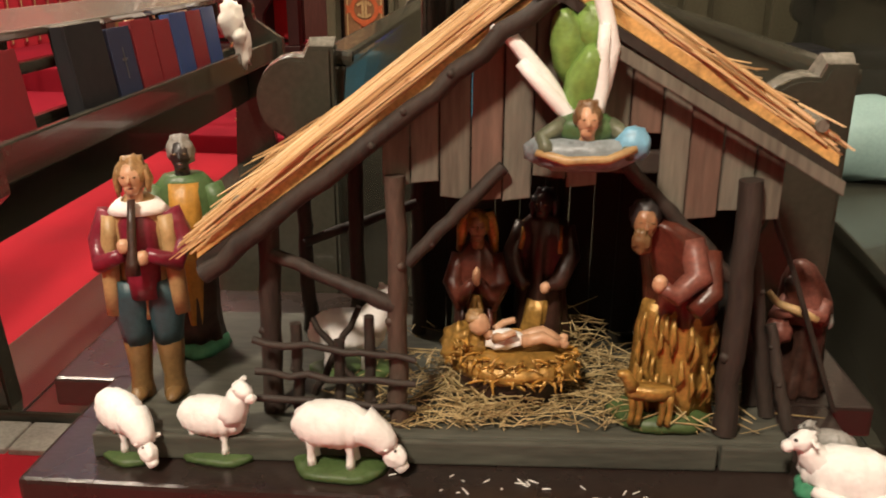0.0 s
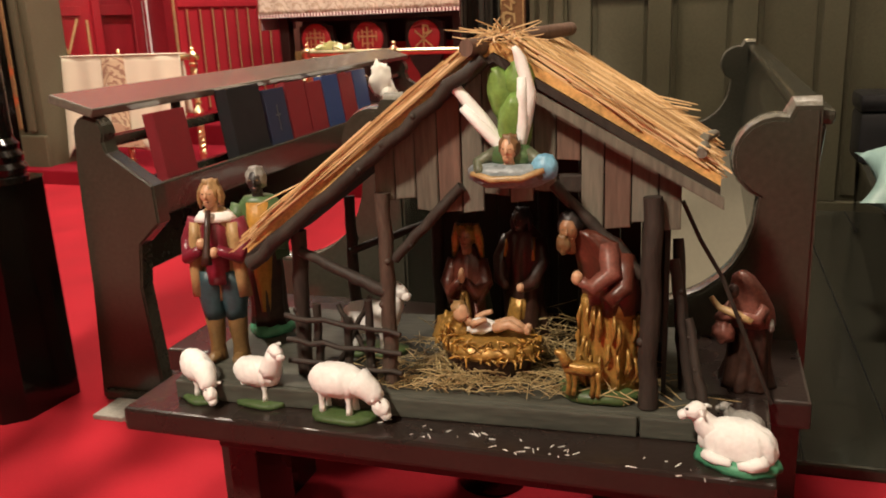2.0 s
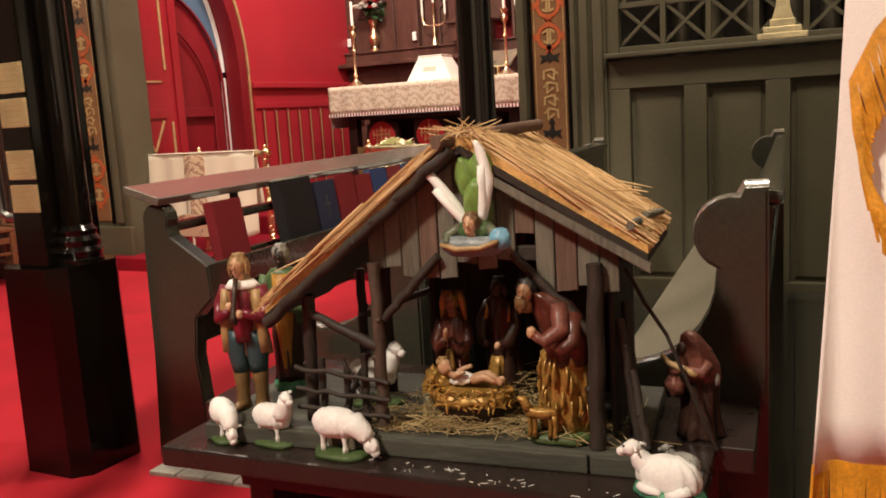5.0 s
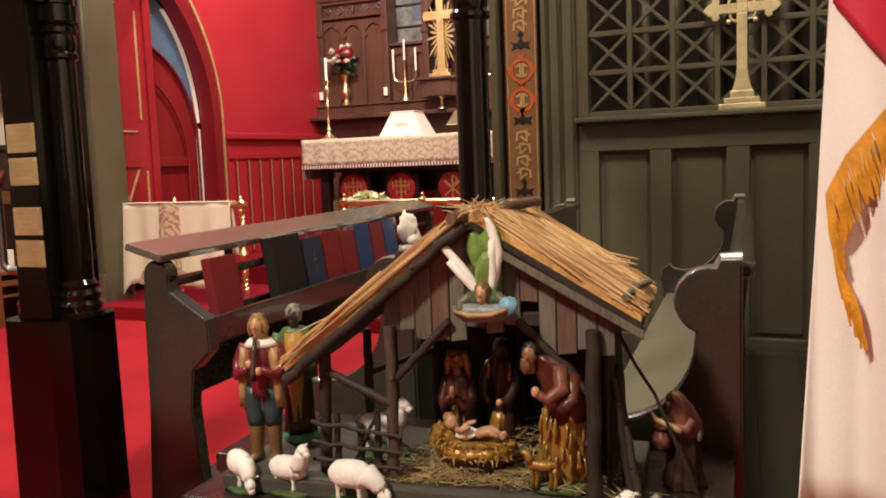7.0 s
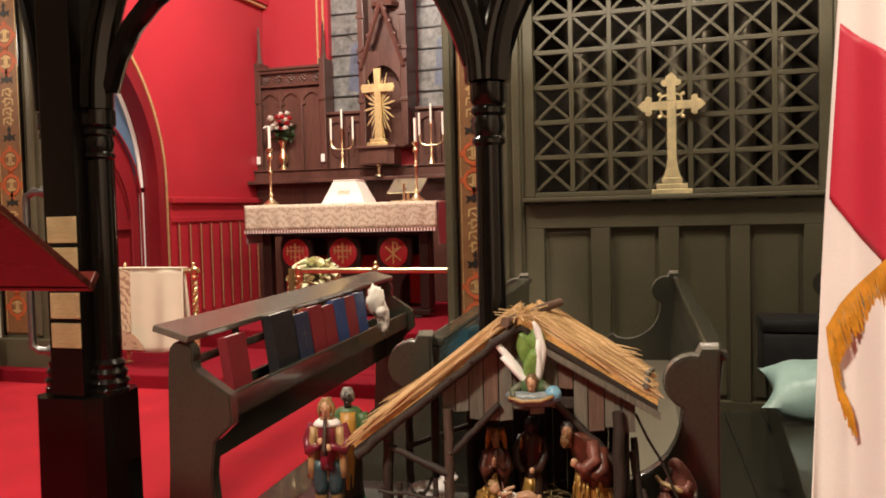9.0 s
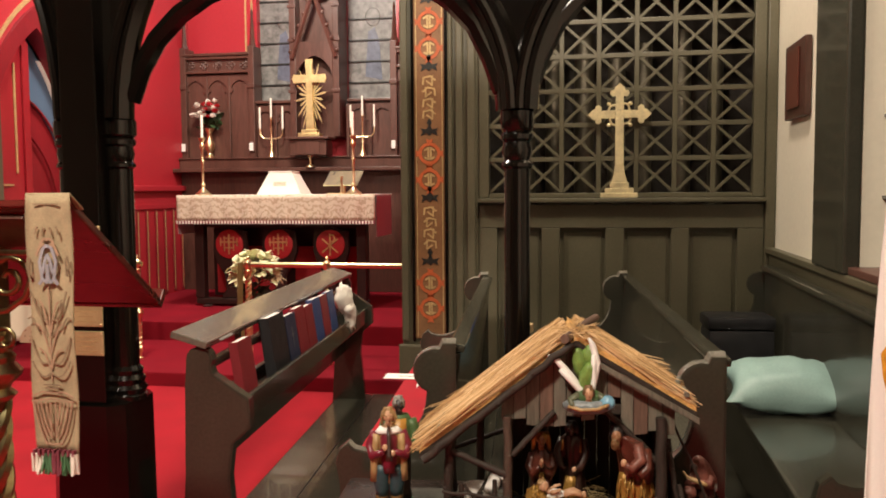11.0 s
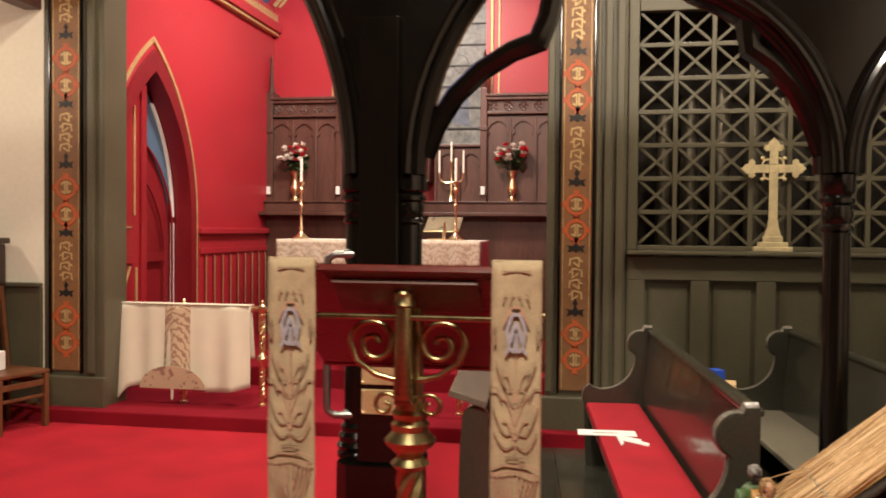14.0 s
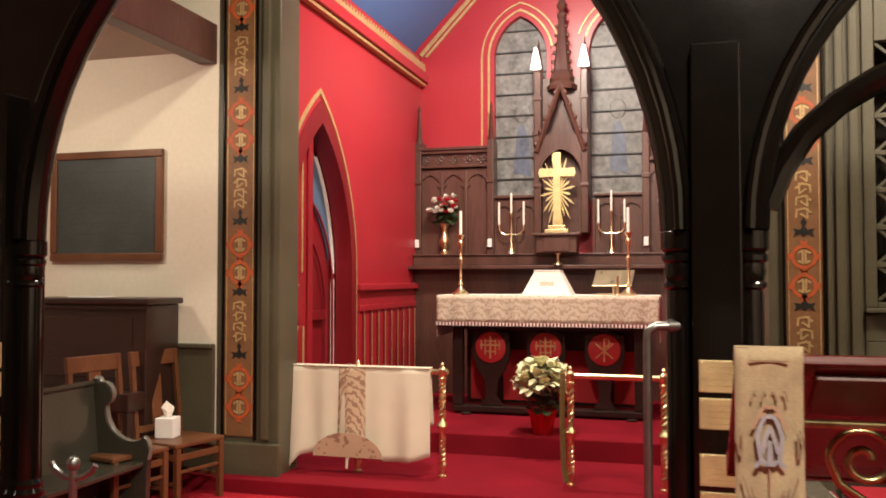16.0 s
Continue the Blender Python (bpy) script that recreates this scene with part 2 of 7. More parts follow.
for k in range(5):
    part("lead_bar", B(XW + 0.080, 2.2, 1.35 + k * 0.33, XW + 0.0975, 3.28, 1.362 + k * 0.33, 0), LEAD, win)

# chancel shell
bm = bmesh.new()
arc = arch_pts(5.14, 6.50, 1.55, 1.54)
pts = [(YS + 0.3, 0), (5.14, 0)] + arc + [(6.50, 0), (YB, 0), (YB, 3.90), (YS + 0.3, 3.90)]
extrude(bm, pts, 0.2, Matrix.Translation((XL, 0, 0)) @ Matrix.Rotation(radians(90), 4, "Z"))
structure("wall_chancel_north", bm, RED_WALL, "bright red painted chancel wall with a pointed doorway", "wall")
structure("wall_chancel_south", B(XR, YS + 0.3, 0, XR + 0.2, YB, 3.90, 0), RED_WALL, "bright red painted chancel wall", "wall")
WL, WR = (-2.43, -1.87), (-1.43, -0.87)
bm = bmesh.new()
box(bm, XL - 0.2, YB, 0, WL[0], YB + 0.2, 6.2)
box(bm, WR[1], YB, 0, XR + 0.2, YB + 0.2, 6.2)
box(bm, WL[1], YB, 0, WR[0], YB + 0.2, 6.2)
for a, b in (WL, WR):
    box(bm, a, YB, 0, b, YB + 0.2, 2.3)
    apts = arch_pts(a, b, 3.85, 0.46, 8)
    extrude(bm, [(a, 6.2), (a, 3.85)] + apts[1:-1] + [(b, 3.85), (b, 6.2)], 0.2, Matrix.Translation((0, YB, 0)))
structure("wall_east", bm, RED_WALL, "bright red painted east wall with two lancet windows", "wall")
bm = bmesh.new()
for s, x in ((1, XL - 0.2), (-1, XR + 0.2)):
    extrude(bm, [(x, 3.84), (XC, 5.75), (XC, 5.87), (x - 0.1 * s, 3.90)], YB - YS - 0.31, Matrix.Translation((0, YS + 0.305, 0)))
structure("ceiling_chancel", bm, CEIL_BLUE, "sky blue painted sloping chancel ceiling", "ceiling")
bm = bmesh.new()
box(bm, -3.655, YS, 3.98, 0.48, YS + 0.3, 4.9)
structure("arch_head", bm, GREEN, "dark green beam over the chancel arch", "beam")

# cornice with gilt cresting, and gilt lines
for s, x in ((1, XL), (-1, XR)):
    c = structure("cornice_north" if s > 0 else "cornice_south", B(min(x + s * 0.003, x + s * 0.09), YS + 0.31, 3.62, max(x + s * 0.003, x + s * 0.09), YB - 0.01, 3.72, 0.01), RED_WALL, "red cornice with gilt cresting", "cornice")
    part("gilt_moulding", B(min(x + s * 0.004, x + s * 0.06), YS + 0.31, 3.585, max(x + s * 0.004, x + s * 0.06), YB - 0.01, 3.617, 0.006), GILT, c)
    leaf = bmesh.new()
    extrude(leaf, [(-0.03, 0), (0.03, 0), (0.036, 0.035), (0.015, 0.05), (0, 0.085), (-0.015, 0.05), (-0.036, 0.035)], 0.012, Matrix.Rotation(radians(90), 4, "Z"))
    first = part("cresting_leaf", leaf, GILT, c)
    first.location = (x + s * 0.08, YS + 0.36, 3.722)
    for k in range(1, 44):
        o = first.copy()
        scene.collection.objects.link(o)
        o.location.y += k * 0.07

RAKE = math.atan2(1.9, 1.8)
g = structure("gable_moulding", B(XL + 0.02, YB - 0.03, 3.86, XL + 0.021, YB - 0.029, 3.861, 0), GILT, "gilt lines painted along the gable", "moulding")
for s in (1, -1):
    for off, w in ((0.0, 0.022), (0.06, 0.014)):
        m = Matrix.Translation((XC - s * (1.60 - off), YB - 0.004, 3.93 - off * 0.3)) @ Matrix.Rotation(-RAKE * s if s > 0 else RAKE, 4, "Y")
        part("gilt_line", B(0 if s > 0 else -2.3, -0.012, -w, 2.3 if s > 0 else 0, 0, w, 0, m), GILT, g)


# ---- painted piers of the chancel arch ----
ORANGE = mat("burnt_orange_paint", (0.55, 0.16, 0.035), 0.5, vary=0.25, scale=20)
PIERBOARD = mat("ochre_brown_panel", (0.205, 0.098, 0.040), 0.5, vary=0.3, scale=9, fine=90)
INK = mat("black_ornament_paint", (0.012, 0.012, 0.010), 0.5)
ARMRED = mat("vermilion_paint", (0.45, 0.095, 0.028), 0.5, vary=0.2, scale=20)


def stroke(bm, pts, w, y0, y1, m=I4):
    """A flat painted stroke along points (x, z)."""
    for k, (a, b) in enumerate(zip(pts, pts[1:])):
        d = Vector((b[0] - a[0], b[1] - a[1]))
        n = Vector((-d.y, d.x)).normalized() * w / 2
        e = d.normalized() * w * 0.35
        q = [(a[0] - e.x + n.x, a[1] - e.y + n.y), (b[0] + e.x + n.x, b[1] + e.y + n.y), (b[0] + e.x - n.x, b[1] + e.y - n.y), (a[0] - e.x - n.x, a[1] - e.y - n.y)]
        extrude(bm, q, y1 - y0, m @ Matrix.Translation((0, y0 - 0.00015 * (k % 3), 0)))


def painted_pier(name, x0, x1, p0, p1, label):
    ob = structure(name, B(x0, YS, 0, x1, YS + 0.3, 4.9, 0.012), GREEN, label, "pier")
    part("panel", B(p0, YS - 0.012, 0.42, p1, YS - 0.001, 4.88, 0.002), PIERBOARD, ob, "ochre panel with painted ornament")
    for xa in (p0 - 0.018, p1):
        part("bead", B(xa, YS - 0.026, 0.40, xa + 0.018, YS - 0.001, 4.89, 0.006), BLACK, ob)
    for xa in (p0 + 0.012, p1 - 0.018):
        part("gilt_line", B(xa, YS - 0.015, 0.43, xa + 0.006, YS - 0.0125, 4.87, 0), GILT, ob)
    part("plinth", B(x0 - 0.02, YS - 0.04, 0.0, x1 + 0.02, YS - 0.001, 0.38, 0.01), GREEN, ob)
    mid, z, rnd = (p0 + p1) / 2, 0.62, random.Random(7)
    w = (p1 - p0) * 0.36
    k = 0
    while z < 4.6:
        if k % 5 in (0, 1):
            bm = bmesh.new()
            for i in range(24):
                a, b = 2 * math.pi * i / 24, 2 * math.pi * (i + 1) / 24
                extrude(bm, [(w * math.cos(a), w * math.sin(a)), (w * math.cos(b), w * math.sin(b)), (w * .72 * math.cos(b), w * .72 * math.sin(b)), (w * .72 * math.cos(a), w * .72 * math.sin(a))], 0.003, Matrix.Translation((mid, YS - 0.0155, z)))
            for i in range(4):
                a = math.pi / 2 * i
                extrude(bm, [(w * 1.0, -w * .22), (w * 1.32, -w * .3), (w * 1.2, 0), (w * 1.32, w * .3), (w * 1.0, w * .22)], 0.003, Matrix.Translation((mid, YS - 0.0155, z)) @ Matrix.Rotation(a, 4, "Y"))
            part("roundel", bm, ARMRED, ob, "orange-red painted roundel")
            bm = bmesh.new()
            stroke(bm, [(-w * .4, -w * .35), (-w * .1, -w * .5), (-w * .1, w * .5), (-w * .45, w * .3)], w * .17, 0, 0.003, Matrix.Translation((mid, YS - 0.0157, z)))
            stroke(bm, [(w * .4, -w * .35), (w * .12, -w * .5), (w * .12, w * .5), (w * .45, w * .3)], w * .17, 0, 0.003, Matrix.Translation((mid, YS - 0.0157, z)))
            part("monogram", bm, GILT, ob)
            z += w * 2.35
        elif k % 5 in (2, 4):
            bm = bmesh.new()
            for s in (1, -1):
                extrude(bm, [(0, -.03), (s * .02, -.012), (s * .055, -.03), (s * .045, 0.0), (s * .06, .02), (s * .02, .012), (0, .045)], 0.003, Matrix.Translation((mid, YS - 0.0155, z - w * .35)))
            extrude(bm, [(0, .03), (.018, .055), (0, .085), (-.018, .055)], 0.003, Matrix.Translation((mid, YS - 0.0155, z - w * .35)))
            part("fleuron", bm, INK, ob, "black painted fleuron")
            z += w * 1.25
        else:
            bm = bmesh.new()
            h = 0
            for g in range(4):
                sx = rnd.choice((1, -1))
                stroke(bm, [(-sx * w * .55, h), (-sx * w * .5, h + .04), (sx * w * .1, h + .05), (sx * w * .55, h + .025)], .012, 0, 0.003, Matrix.Translation((mid, YS - 0.0155, z - w * .4)))
                stroke(bm, [(sx * w * .3, h + .05), (sx * w * .3, h - .008), (-sx * w * .2, h + .018)], .011, 0, 0.003, Matrix.Translation((mid, YS - 0.0155, z - w * .4)))
                h += .072
            part("gilt_lettering", bm, GILT, ob, "gilt blackletter ornament")
            z += h + w * .5
        k += 1
    return ob


painted_pier("pier_north", -3.655, -3.175, -3.585, -3.355, "dark green pier with a painted ochre panel")
painted_pier("pier_south", -0.03, 0.48, 0.062, 0.262, "dark green pier with a painted ochre panel")
for xa, wd in ((0.285, 0.03), (0.335, 0.05), (0.41, 0.055)):
    structure("pier_moulding", B(xa, YS - 0.03, 0.36, xa + wd, YS - 0.001, 4.9, 0.012), GREEN, "dark green vertical moulding on the pier", "moulding")
structure("pier_moulding", B(-3.30, YS - 0.03, 0.40, -3.24, YS - 0.001, 4.9, 0.014), GREEN, "dark green vertical moulding on the pier", "moulding")
structure("pier_moulding", B(-0.03, YS - 0.022, 0.40, 0.02, YS - 0.001, 4.9, 0.012), GREEN, "dark green vertical moulding on the pier", "moulding")


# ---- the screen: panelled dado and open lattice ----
# The darkness behind the lattice is put into this colour.
CHAMBER_GLOOM = mat("chamber_gloom_tone", (0.030, 0.022, 0.016), 0.8, vary=0.5, scale=2.0)
sc = tagged(new("screen"), "dark green screen with panelled dado and open lattice", "screen", kind="structure")
part("dado_backing", B(0.482, YS + 0.045, 0, XW - 0.004, YS + 0.075, 1.30, 0), GREEN, sc)
P0 = [0.60, 1.00, 1.402, 1.797]
edges = [0.482] + [v for p in P0 for v in (p, p + 0.285)] + [XW - 0.064]
for a, b in zip(edges[0::2], edges[1::2]):
    part("stile", B(a, YS, 0.12, b, YS + 0.044, 1.15, 0.005), GREEN, sc)
for z0, z1 in ((0, 0.12), (1.15, 1.30)):
    part("dado_rail", B(0.482, YS - 0.002, z0, XW - 0.064, YS + 0.044, z1, 0.005), GREEN, sc)
for p in P0:
    part("panel_field", B(p + 0.022, YS + 0.034, 0.145, p + 0.263, YS + 0.0445, 1.125, 0.006), GREEN, sc)
part("dado_cap", B(0.482, YS - 0.066, 1.312, XW - 0.064, YS + 0.075, 1.34, 0.008), GREEN, sc)
LX0, LX1, LZ0, LZ1 = 0.548, 2.165, 1.372, 2.862
part("lattice_frame", B(0.482, YS - 0.004, 1.342, 0.548, YS + 0.07, 4.9, 0.006), GREEN, sc)
part("lattice_frame", B(2.165, YS - 0.004, 1.342, XW - 0.064, YS + 0.07, 4.9, 0.006), GREEN, sc)
part("lattice_frame", B(0.55, YS - 0.003, 1.342, 2.163, YS + 0.07, 1.371, 0.004), GREEN, sc)
part("lattice_frame", B(0.55, YS - 0.003, 2.863, 2.163, YS + 0.07, 4.9, 0.006), GREEN, sc)
part("corner_post", B(XW - 0.062, YS - 0.03, 0, XW - 0.003, YS + 0.07, 4.9, 0.008), GREEN, sc)
NX = NZ = 7
px, pz = (LX1 - LX0) / NX, (LZ1 - LZ0) / NZ
bv = part("lattice_bar", B(-0.014, 0, LZ0, 0.014, 0.024, LZ1, 0.003), GREEN, sc)
bv.location = (LX0 + px, YS + 0.010, 0)
bh = part("lattice_bar", B(LX0, 0, -0.014, LX1, 0.022, 0.014, 0.003), GREEN, sc)
bh.location = (0, YS + 0.012, LZ0 + pz)
dl = math.hypot(px, pz) / 2 - 0.012
ang = math.atan2(pz, px)
d1 = part("lattice_diagonal", B(-dl, 0, -0.009, dl, 0.016, 0.009, 0.002, Matrix.Rotation(-ang, 4, "Y")), GREEN, sc)
d2 = part("lattice_diagonal", B(-dl, 0, -0.009, dl, 0.015, 0.009, 0.002, Matrix.Rotation(ang, 4, "Y")), GREEN, sc)


def again(ob, **at):
    o = ob.copy()
    scene.collection.objects.link(o)
    o.location = at["at"]
    return o


for i in range(2, NX):
    again(bv, at=(LX0 + i * px, YS + 0.010, 0))
for i in range(2, NZ):
    again(bh, at=(0, YS + 0.012, LZ0 + i * pz))
for i in range(NX):
    for j in range(NZ):
        c = (LX0 + (i + .5) * px, YS + 0.017, LZ0 + (j + .5) * pz)
        if i or j:
            again(d1, at=c), again(d2, at=(c[0], c[1] + 0.001, c[2]))
        else:
            d1.location, d2.location = c, (c[0], c[1] + 0.001, c[2])
# Added shell behind the lattice, coloured as the gloom in there.
structure("wall_chamber", B(0.17, YS + 0.9, 0, 3.0, YS + 1.0, 4.9, 0), CHAMBER_GLOOM, "added back wall of the organ chamber, its gloom put into the colour", "wall")
structure("wall_chamber_side", B(XW + 0.2, YS + 0.3, 0, XW + 0.3, YS + 0.9, 4.9, 0), CHAMBER_GLOOM, "added side wall of the organ chamber, its gloom put into the colour", "wall")
structure("ceiling_chamber", B(0.17, YS + 0.07, 4.9, 3.0, YS + 1.0, 5.0, 0), CHAMBER_GLOOM, "added ceiling of the organ chamber, its gloom put into the colour", "ceiling")
structure("floor_chamber", B(0.46, 4.862, -0.1, 3.0, YS + 1.0, 0.0, 0), CHAMBER_GLOOM, "added floor of the organ chamber, its gloom put into the colour", "floor")
PIPE = mat("dull_pipe_metal", (0.10, 0.085, 0.06), 0.45, 0.6)
for k, (xx, rr) in enumerate(((0.75, .05), (0.93, .06), (1.14, .07), (1.36, .06), (1.55, .05), (1.8, .06), (2.02, .05))):
    bm = bmesh.new()
    turned(bm, [(rr * .5, 0), (rr, 0.35), (rr, 2.3 + .08 * (k % 3)), (rr * .9, 2.31 + .08 * (k % 3))], 14)
    o = part("organ_pipe", bm, PIPE, smooth=40)
    o.location = (xx, YS + 0.62, 0.0)
    tagged(o, "dull metal pipe standing in the dark chamber", "organ pipe", "pipes behind the lattice")


# ---- the pointed doorway in the chancel wall ----
d = tagged(new("door_chancel"), "dark red panelled door standing ajar in a pointed frame", "door", kind="structure")
inner = arch_pts(5.20, 6.44, 1.55, 1.42, 12)
outer = arch_pts(5.10, 6.54, 1.55, 1.62, 12)
gold1 = arch_pts(5.04, 6.60, 1.55, 1.74, 12)


def band(bm, a, b, x0, x1):
    a = [(a[0][0], 0.33)] + a + [(a[-1][0], 0.33)]
    b = [(b[0][0], 0.33)] + b + [(b[-1][0], 0.33)]
    for i in range(len(a) - 1):
        extrude(bm, [a[i], a[i + 1], b[i + 1], b[i]], x1 - x0, Matrix.Translation((x0, 0, 0)) @ Matrix.Rotation(radians(90), 4, "Z") @ Matrix.Scale(-1, 4, (0, 1, 0)))


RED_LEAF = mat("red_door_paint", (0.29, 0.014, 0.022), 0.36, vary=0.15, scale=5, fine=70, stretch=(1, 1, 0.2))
bm = bmesh.new(); band(bm, inner, outer, XL - 0.12, XL + 0.03)
part("frame", bm, RED_DOOR, d, "dark red pointed frame")
g2 = arch_pts(5.065, 6.575, 1.55, 1.69, 12)
bm = bmesh.new(); band(bm, g2, gold1, XL + 0.002, XL + 0.014)
part("gilt_line", bm, GILT, d)
bm = bmesh.new()
extrude(bm, [(5.20, 0.33)] + inner[:12] + [(5.80, inner[11][1] + .02), (5.80, 0.33)], 0.04, Matrix.Translation((XL - 0.06, 0, 0)) @ Matrix.Rotation(radians(90), 4, "Z"))
leaf = part("door_leaf", bm, RED_LEAF, d, "red panelled leaf with gilt lines")
for y, z0, z1 in ((5.63, 1.55, 2.42), (5.66, 0.45, 1.14)):
    part("gilt_batten", B(XL - 0.058, y - 0.010, z0, XL - 0.048, y + 0.010, z1, 0.002), GILT, leaf)
part("gilt_batten", B(XL - 0.058, 5.28, 1.45, XL - 0.048, 5.58, 1.465, 0.002), GILT, leaf)
for s in (-1, 1):
    part("gilt_batten", B(-0.006, -0.009, -0.28, 0.004, 0.009, 0.28, 0.002, pose(XL - 0.052, 5.44, 0.90, s * 27 + 0.0, 0, 0)), GILT, leaf)
part("cross_rail", B(XL - 0.058, 5.22, 1.17, XL - 0.045, 5.60, 1.24, 0.004), RED_LEAF, leaf)
part("edge_stile", B(XL - 0.058, 5.72, 0.34, XL - 0.040, 5.80, 2.60, 0.006), RED_LEAF, leaf)
bm = bmesh.new()
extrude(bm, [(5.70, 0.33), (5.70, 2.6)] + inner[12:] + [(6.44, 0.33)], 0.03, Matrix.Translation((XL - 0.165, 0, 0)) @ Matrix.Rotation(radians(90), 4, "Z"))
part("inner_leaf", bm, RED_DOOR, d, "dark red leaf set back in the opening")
BLUE = mat("blue_passage_paint", (0.07, 0.125, 0.20), 0.6, vary=0.1)
bm = bmesh.new()
low = arch_pts(5.22, 6.40, 1.40, 0.84, 12)
extrude(bm, [(y, z) for y, z in inner[12:22]] + list(reversed(low[12:22])), 0.01, Matrix.Translation((XL - 0.152, 0, 0)) @ Matrix.Rotation(radians(90), 4, "Z"))
part("fanlight", bm, BLUE, d, "blue painted panel above the leaf")
for aa, bb, sp_, rise in ((5.22, 6.40, 1.40, 0.83), (5.34, 6.26, 1.20, 0.80)):
    bm = bmesh.new()
    tube(bm, [(XL - 0.134, y, z) for y, z in arch_pts(aa, bb, sp_, rise, 12)[12:]] + [(XL - 0.134, bb, 0.4)], 0.011, 8)
    part("leaf_moulding", bm, RED_DOOR, d, smooth=50)
part("leaf_rail", B(XL - 0.136, 5.84, 1.17, XL - 0.125, 6.24, 1.25, 0.004), RED_DOOR, d)
WHITEP = mat("white_gloss_paint", (0.80, 0.78, 0.74), 0.35, vary=0.05)
bm = bmesh.new()
edge = inner[15:]
for a, b in zip(edge, edge[1:]):
    extrude(bm, [a, b, (b[0] - 0.042, b[1]), (a[0] - 0.042, a[1])], 0.015, Matrix.Translation((XL - 0.135, 0, 0)) @ Matrix.Rotation(radians(90), 4, "Z"))
extrude(bm, [(6.44, 1.50), (6.395, 1.50), (6.395, 0.33), (6.44, 0.33)], 0.015, Matrix.Translation((XL - 0.135, 0, 0)) @ Matrix.Rotation(radians(90), 4, "Z"))
part("jamb_edge", bm, WHITEP, d, "white painted jamb edge")
structure("wall_passage", B(XL - 0.62, 5.05, 0, XL - 0.58, 6.7, 3.3, 0), BLUE, "blue wall of the passage behind the door", "wall")

# red wainscot of the chancel
wn = structure("wainscot_chancel", B(XL + 0.002, 6.62, 0.32, XL + 0.02, 8.22, 1.40, 0.003), RED_WALL, "red boarded wainscot with gilt lines", "wainscot")
part("cap_rail", B(XL + 0.003, 6.60, 1.40, XL + 0.06, 8.24, 1.46, 0.012), RED_WALL, wn)
part("rail", B(XL + 0.021, 6.62, 1.22, XL + 0.035, 8.22, 1.27, 0.004), RED_WALL, wn)
bat = part("batten", B(0, -0.02, 0.34, 0.016, 0.02, 1.215, 0.005), RED_DOOR, wn)
gl = part("gilt_line", B(0, -0.006, 0.36, 0.004, 0.006, 1.20, 0), GILT, wn)
for k in range(9):
    y = 6.72 + k * 0.18
    if k:
        again(bat, at=(XL + 0.021, y, 0)), again(gl, at=(XL + 0.0375, y, 0))
    else:
        bat.location, gl.location = (XL + 0.021, y, 0), (XL + 0.0375, y, 0)


# ---- black arcade across the choir ----
def column_cluster(x, y, label, plaques=True):
    t = thing("arcade_column", label, "column", (x, y, 0), group="black arcade columns")
    bm = bmesh.new()
    c, h = 0.045, 0.137
    oct_ = [(-h, -h + c), (-h + c, -h), (h - c, -h), (h, -h + c), (h, h - c), (h - c, h), (-h + c, h), (-h, h - c)]
    vs = [bm.verts.new((a, b, 0)) for a, b in oct_]
    f = bm.faces.new(vs)
    r = bmesh.ops.extrude_face_region(bm, geom=[f])
    top = [g for g in r["geom"] if isinstance(g, bmesh.types.BMVert)]
    for v in top:
        v.co = Vector((v.co.x * 0.96, v.co.y * 0.96, 0.70))
    part("plinth", bm, BLACK, t)
    part("shaft", B(-0.06, -0.10, 0.70, 0.068, 0.10, 2.14, 0.005), BLACK, t)
    for s in (-1, 1):
        bm = bmesh.new()
        turned(bm, [(0.066, 0.70), (0.066, 0.715), (0.060, 0.72), (0.068, 0.738), (0.058, 0.752), (0.062, 0.77), (0.052, 0.785), (0.055, 0.80), (0.043, 0.815), (0.041, 1.46), (0.040, 1.475), (0.050, 1.482), (0.050, 1.492), (0.042, 1.50), (0.048, 1.525), (0.044, 1.548), (0.053, 1.556), (0.053, 1.57), (0.046, 1.577), (0.056, 1.588), (0.056, 1.635), (0.050, 1.64)], 24, Matrix.Translation((s * 0.088, 0, 0)))
        part("colonnette", bm, BLACK, t, smooth=35)
    if plaques:
        for z0, z1 in ((1.205, 1.29), (1.108, 1.19), (0.959, 1.043), (0.863, 0.944)):
            bm = bmesh.new()
            box(bm, -0.045, -0.106, z0, 0.070, -0.1005, z1, 0.002)
            p = part("plaque", bm, PLAQUE, t, "engraved brass plaque")
            for sx in (-0.038, 0.063):
                for zz in (z0 + 0.007, z1 - 0.007):
                    b2 = bmesh.new()
                    turned(b2, [(0.003, 0), (0.003, 0.0015), (0.001, 0.0025)], 8, Matrix.Translation((sx, -0.106, zz)) @ Matrix.Rotation(radians(90), 4, "X"))
                    part("screw", b2, BRASS, p)
            b3 = bmesh.new()
            for q in range(4):
                ww = (0.034, 0.040, 0.028, 0.036)[q]
                box(b3, 0.012 - ww, -0.1066, z1 - 0.020 - q * 0.016, 0.012 + ww, -0.1061, z1 - 0.018 - q * 0.016)
            part("inscription_bar", b3, GILT, p)
    return t


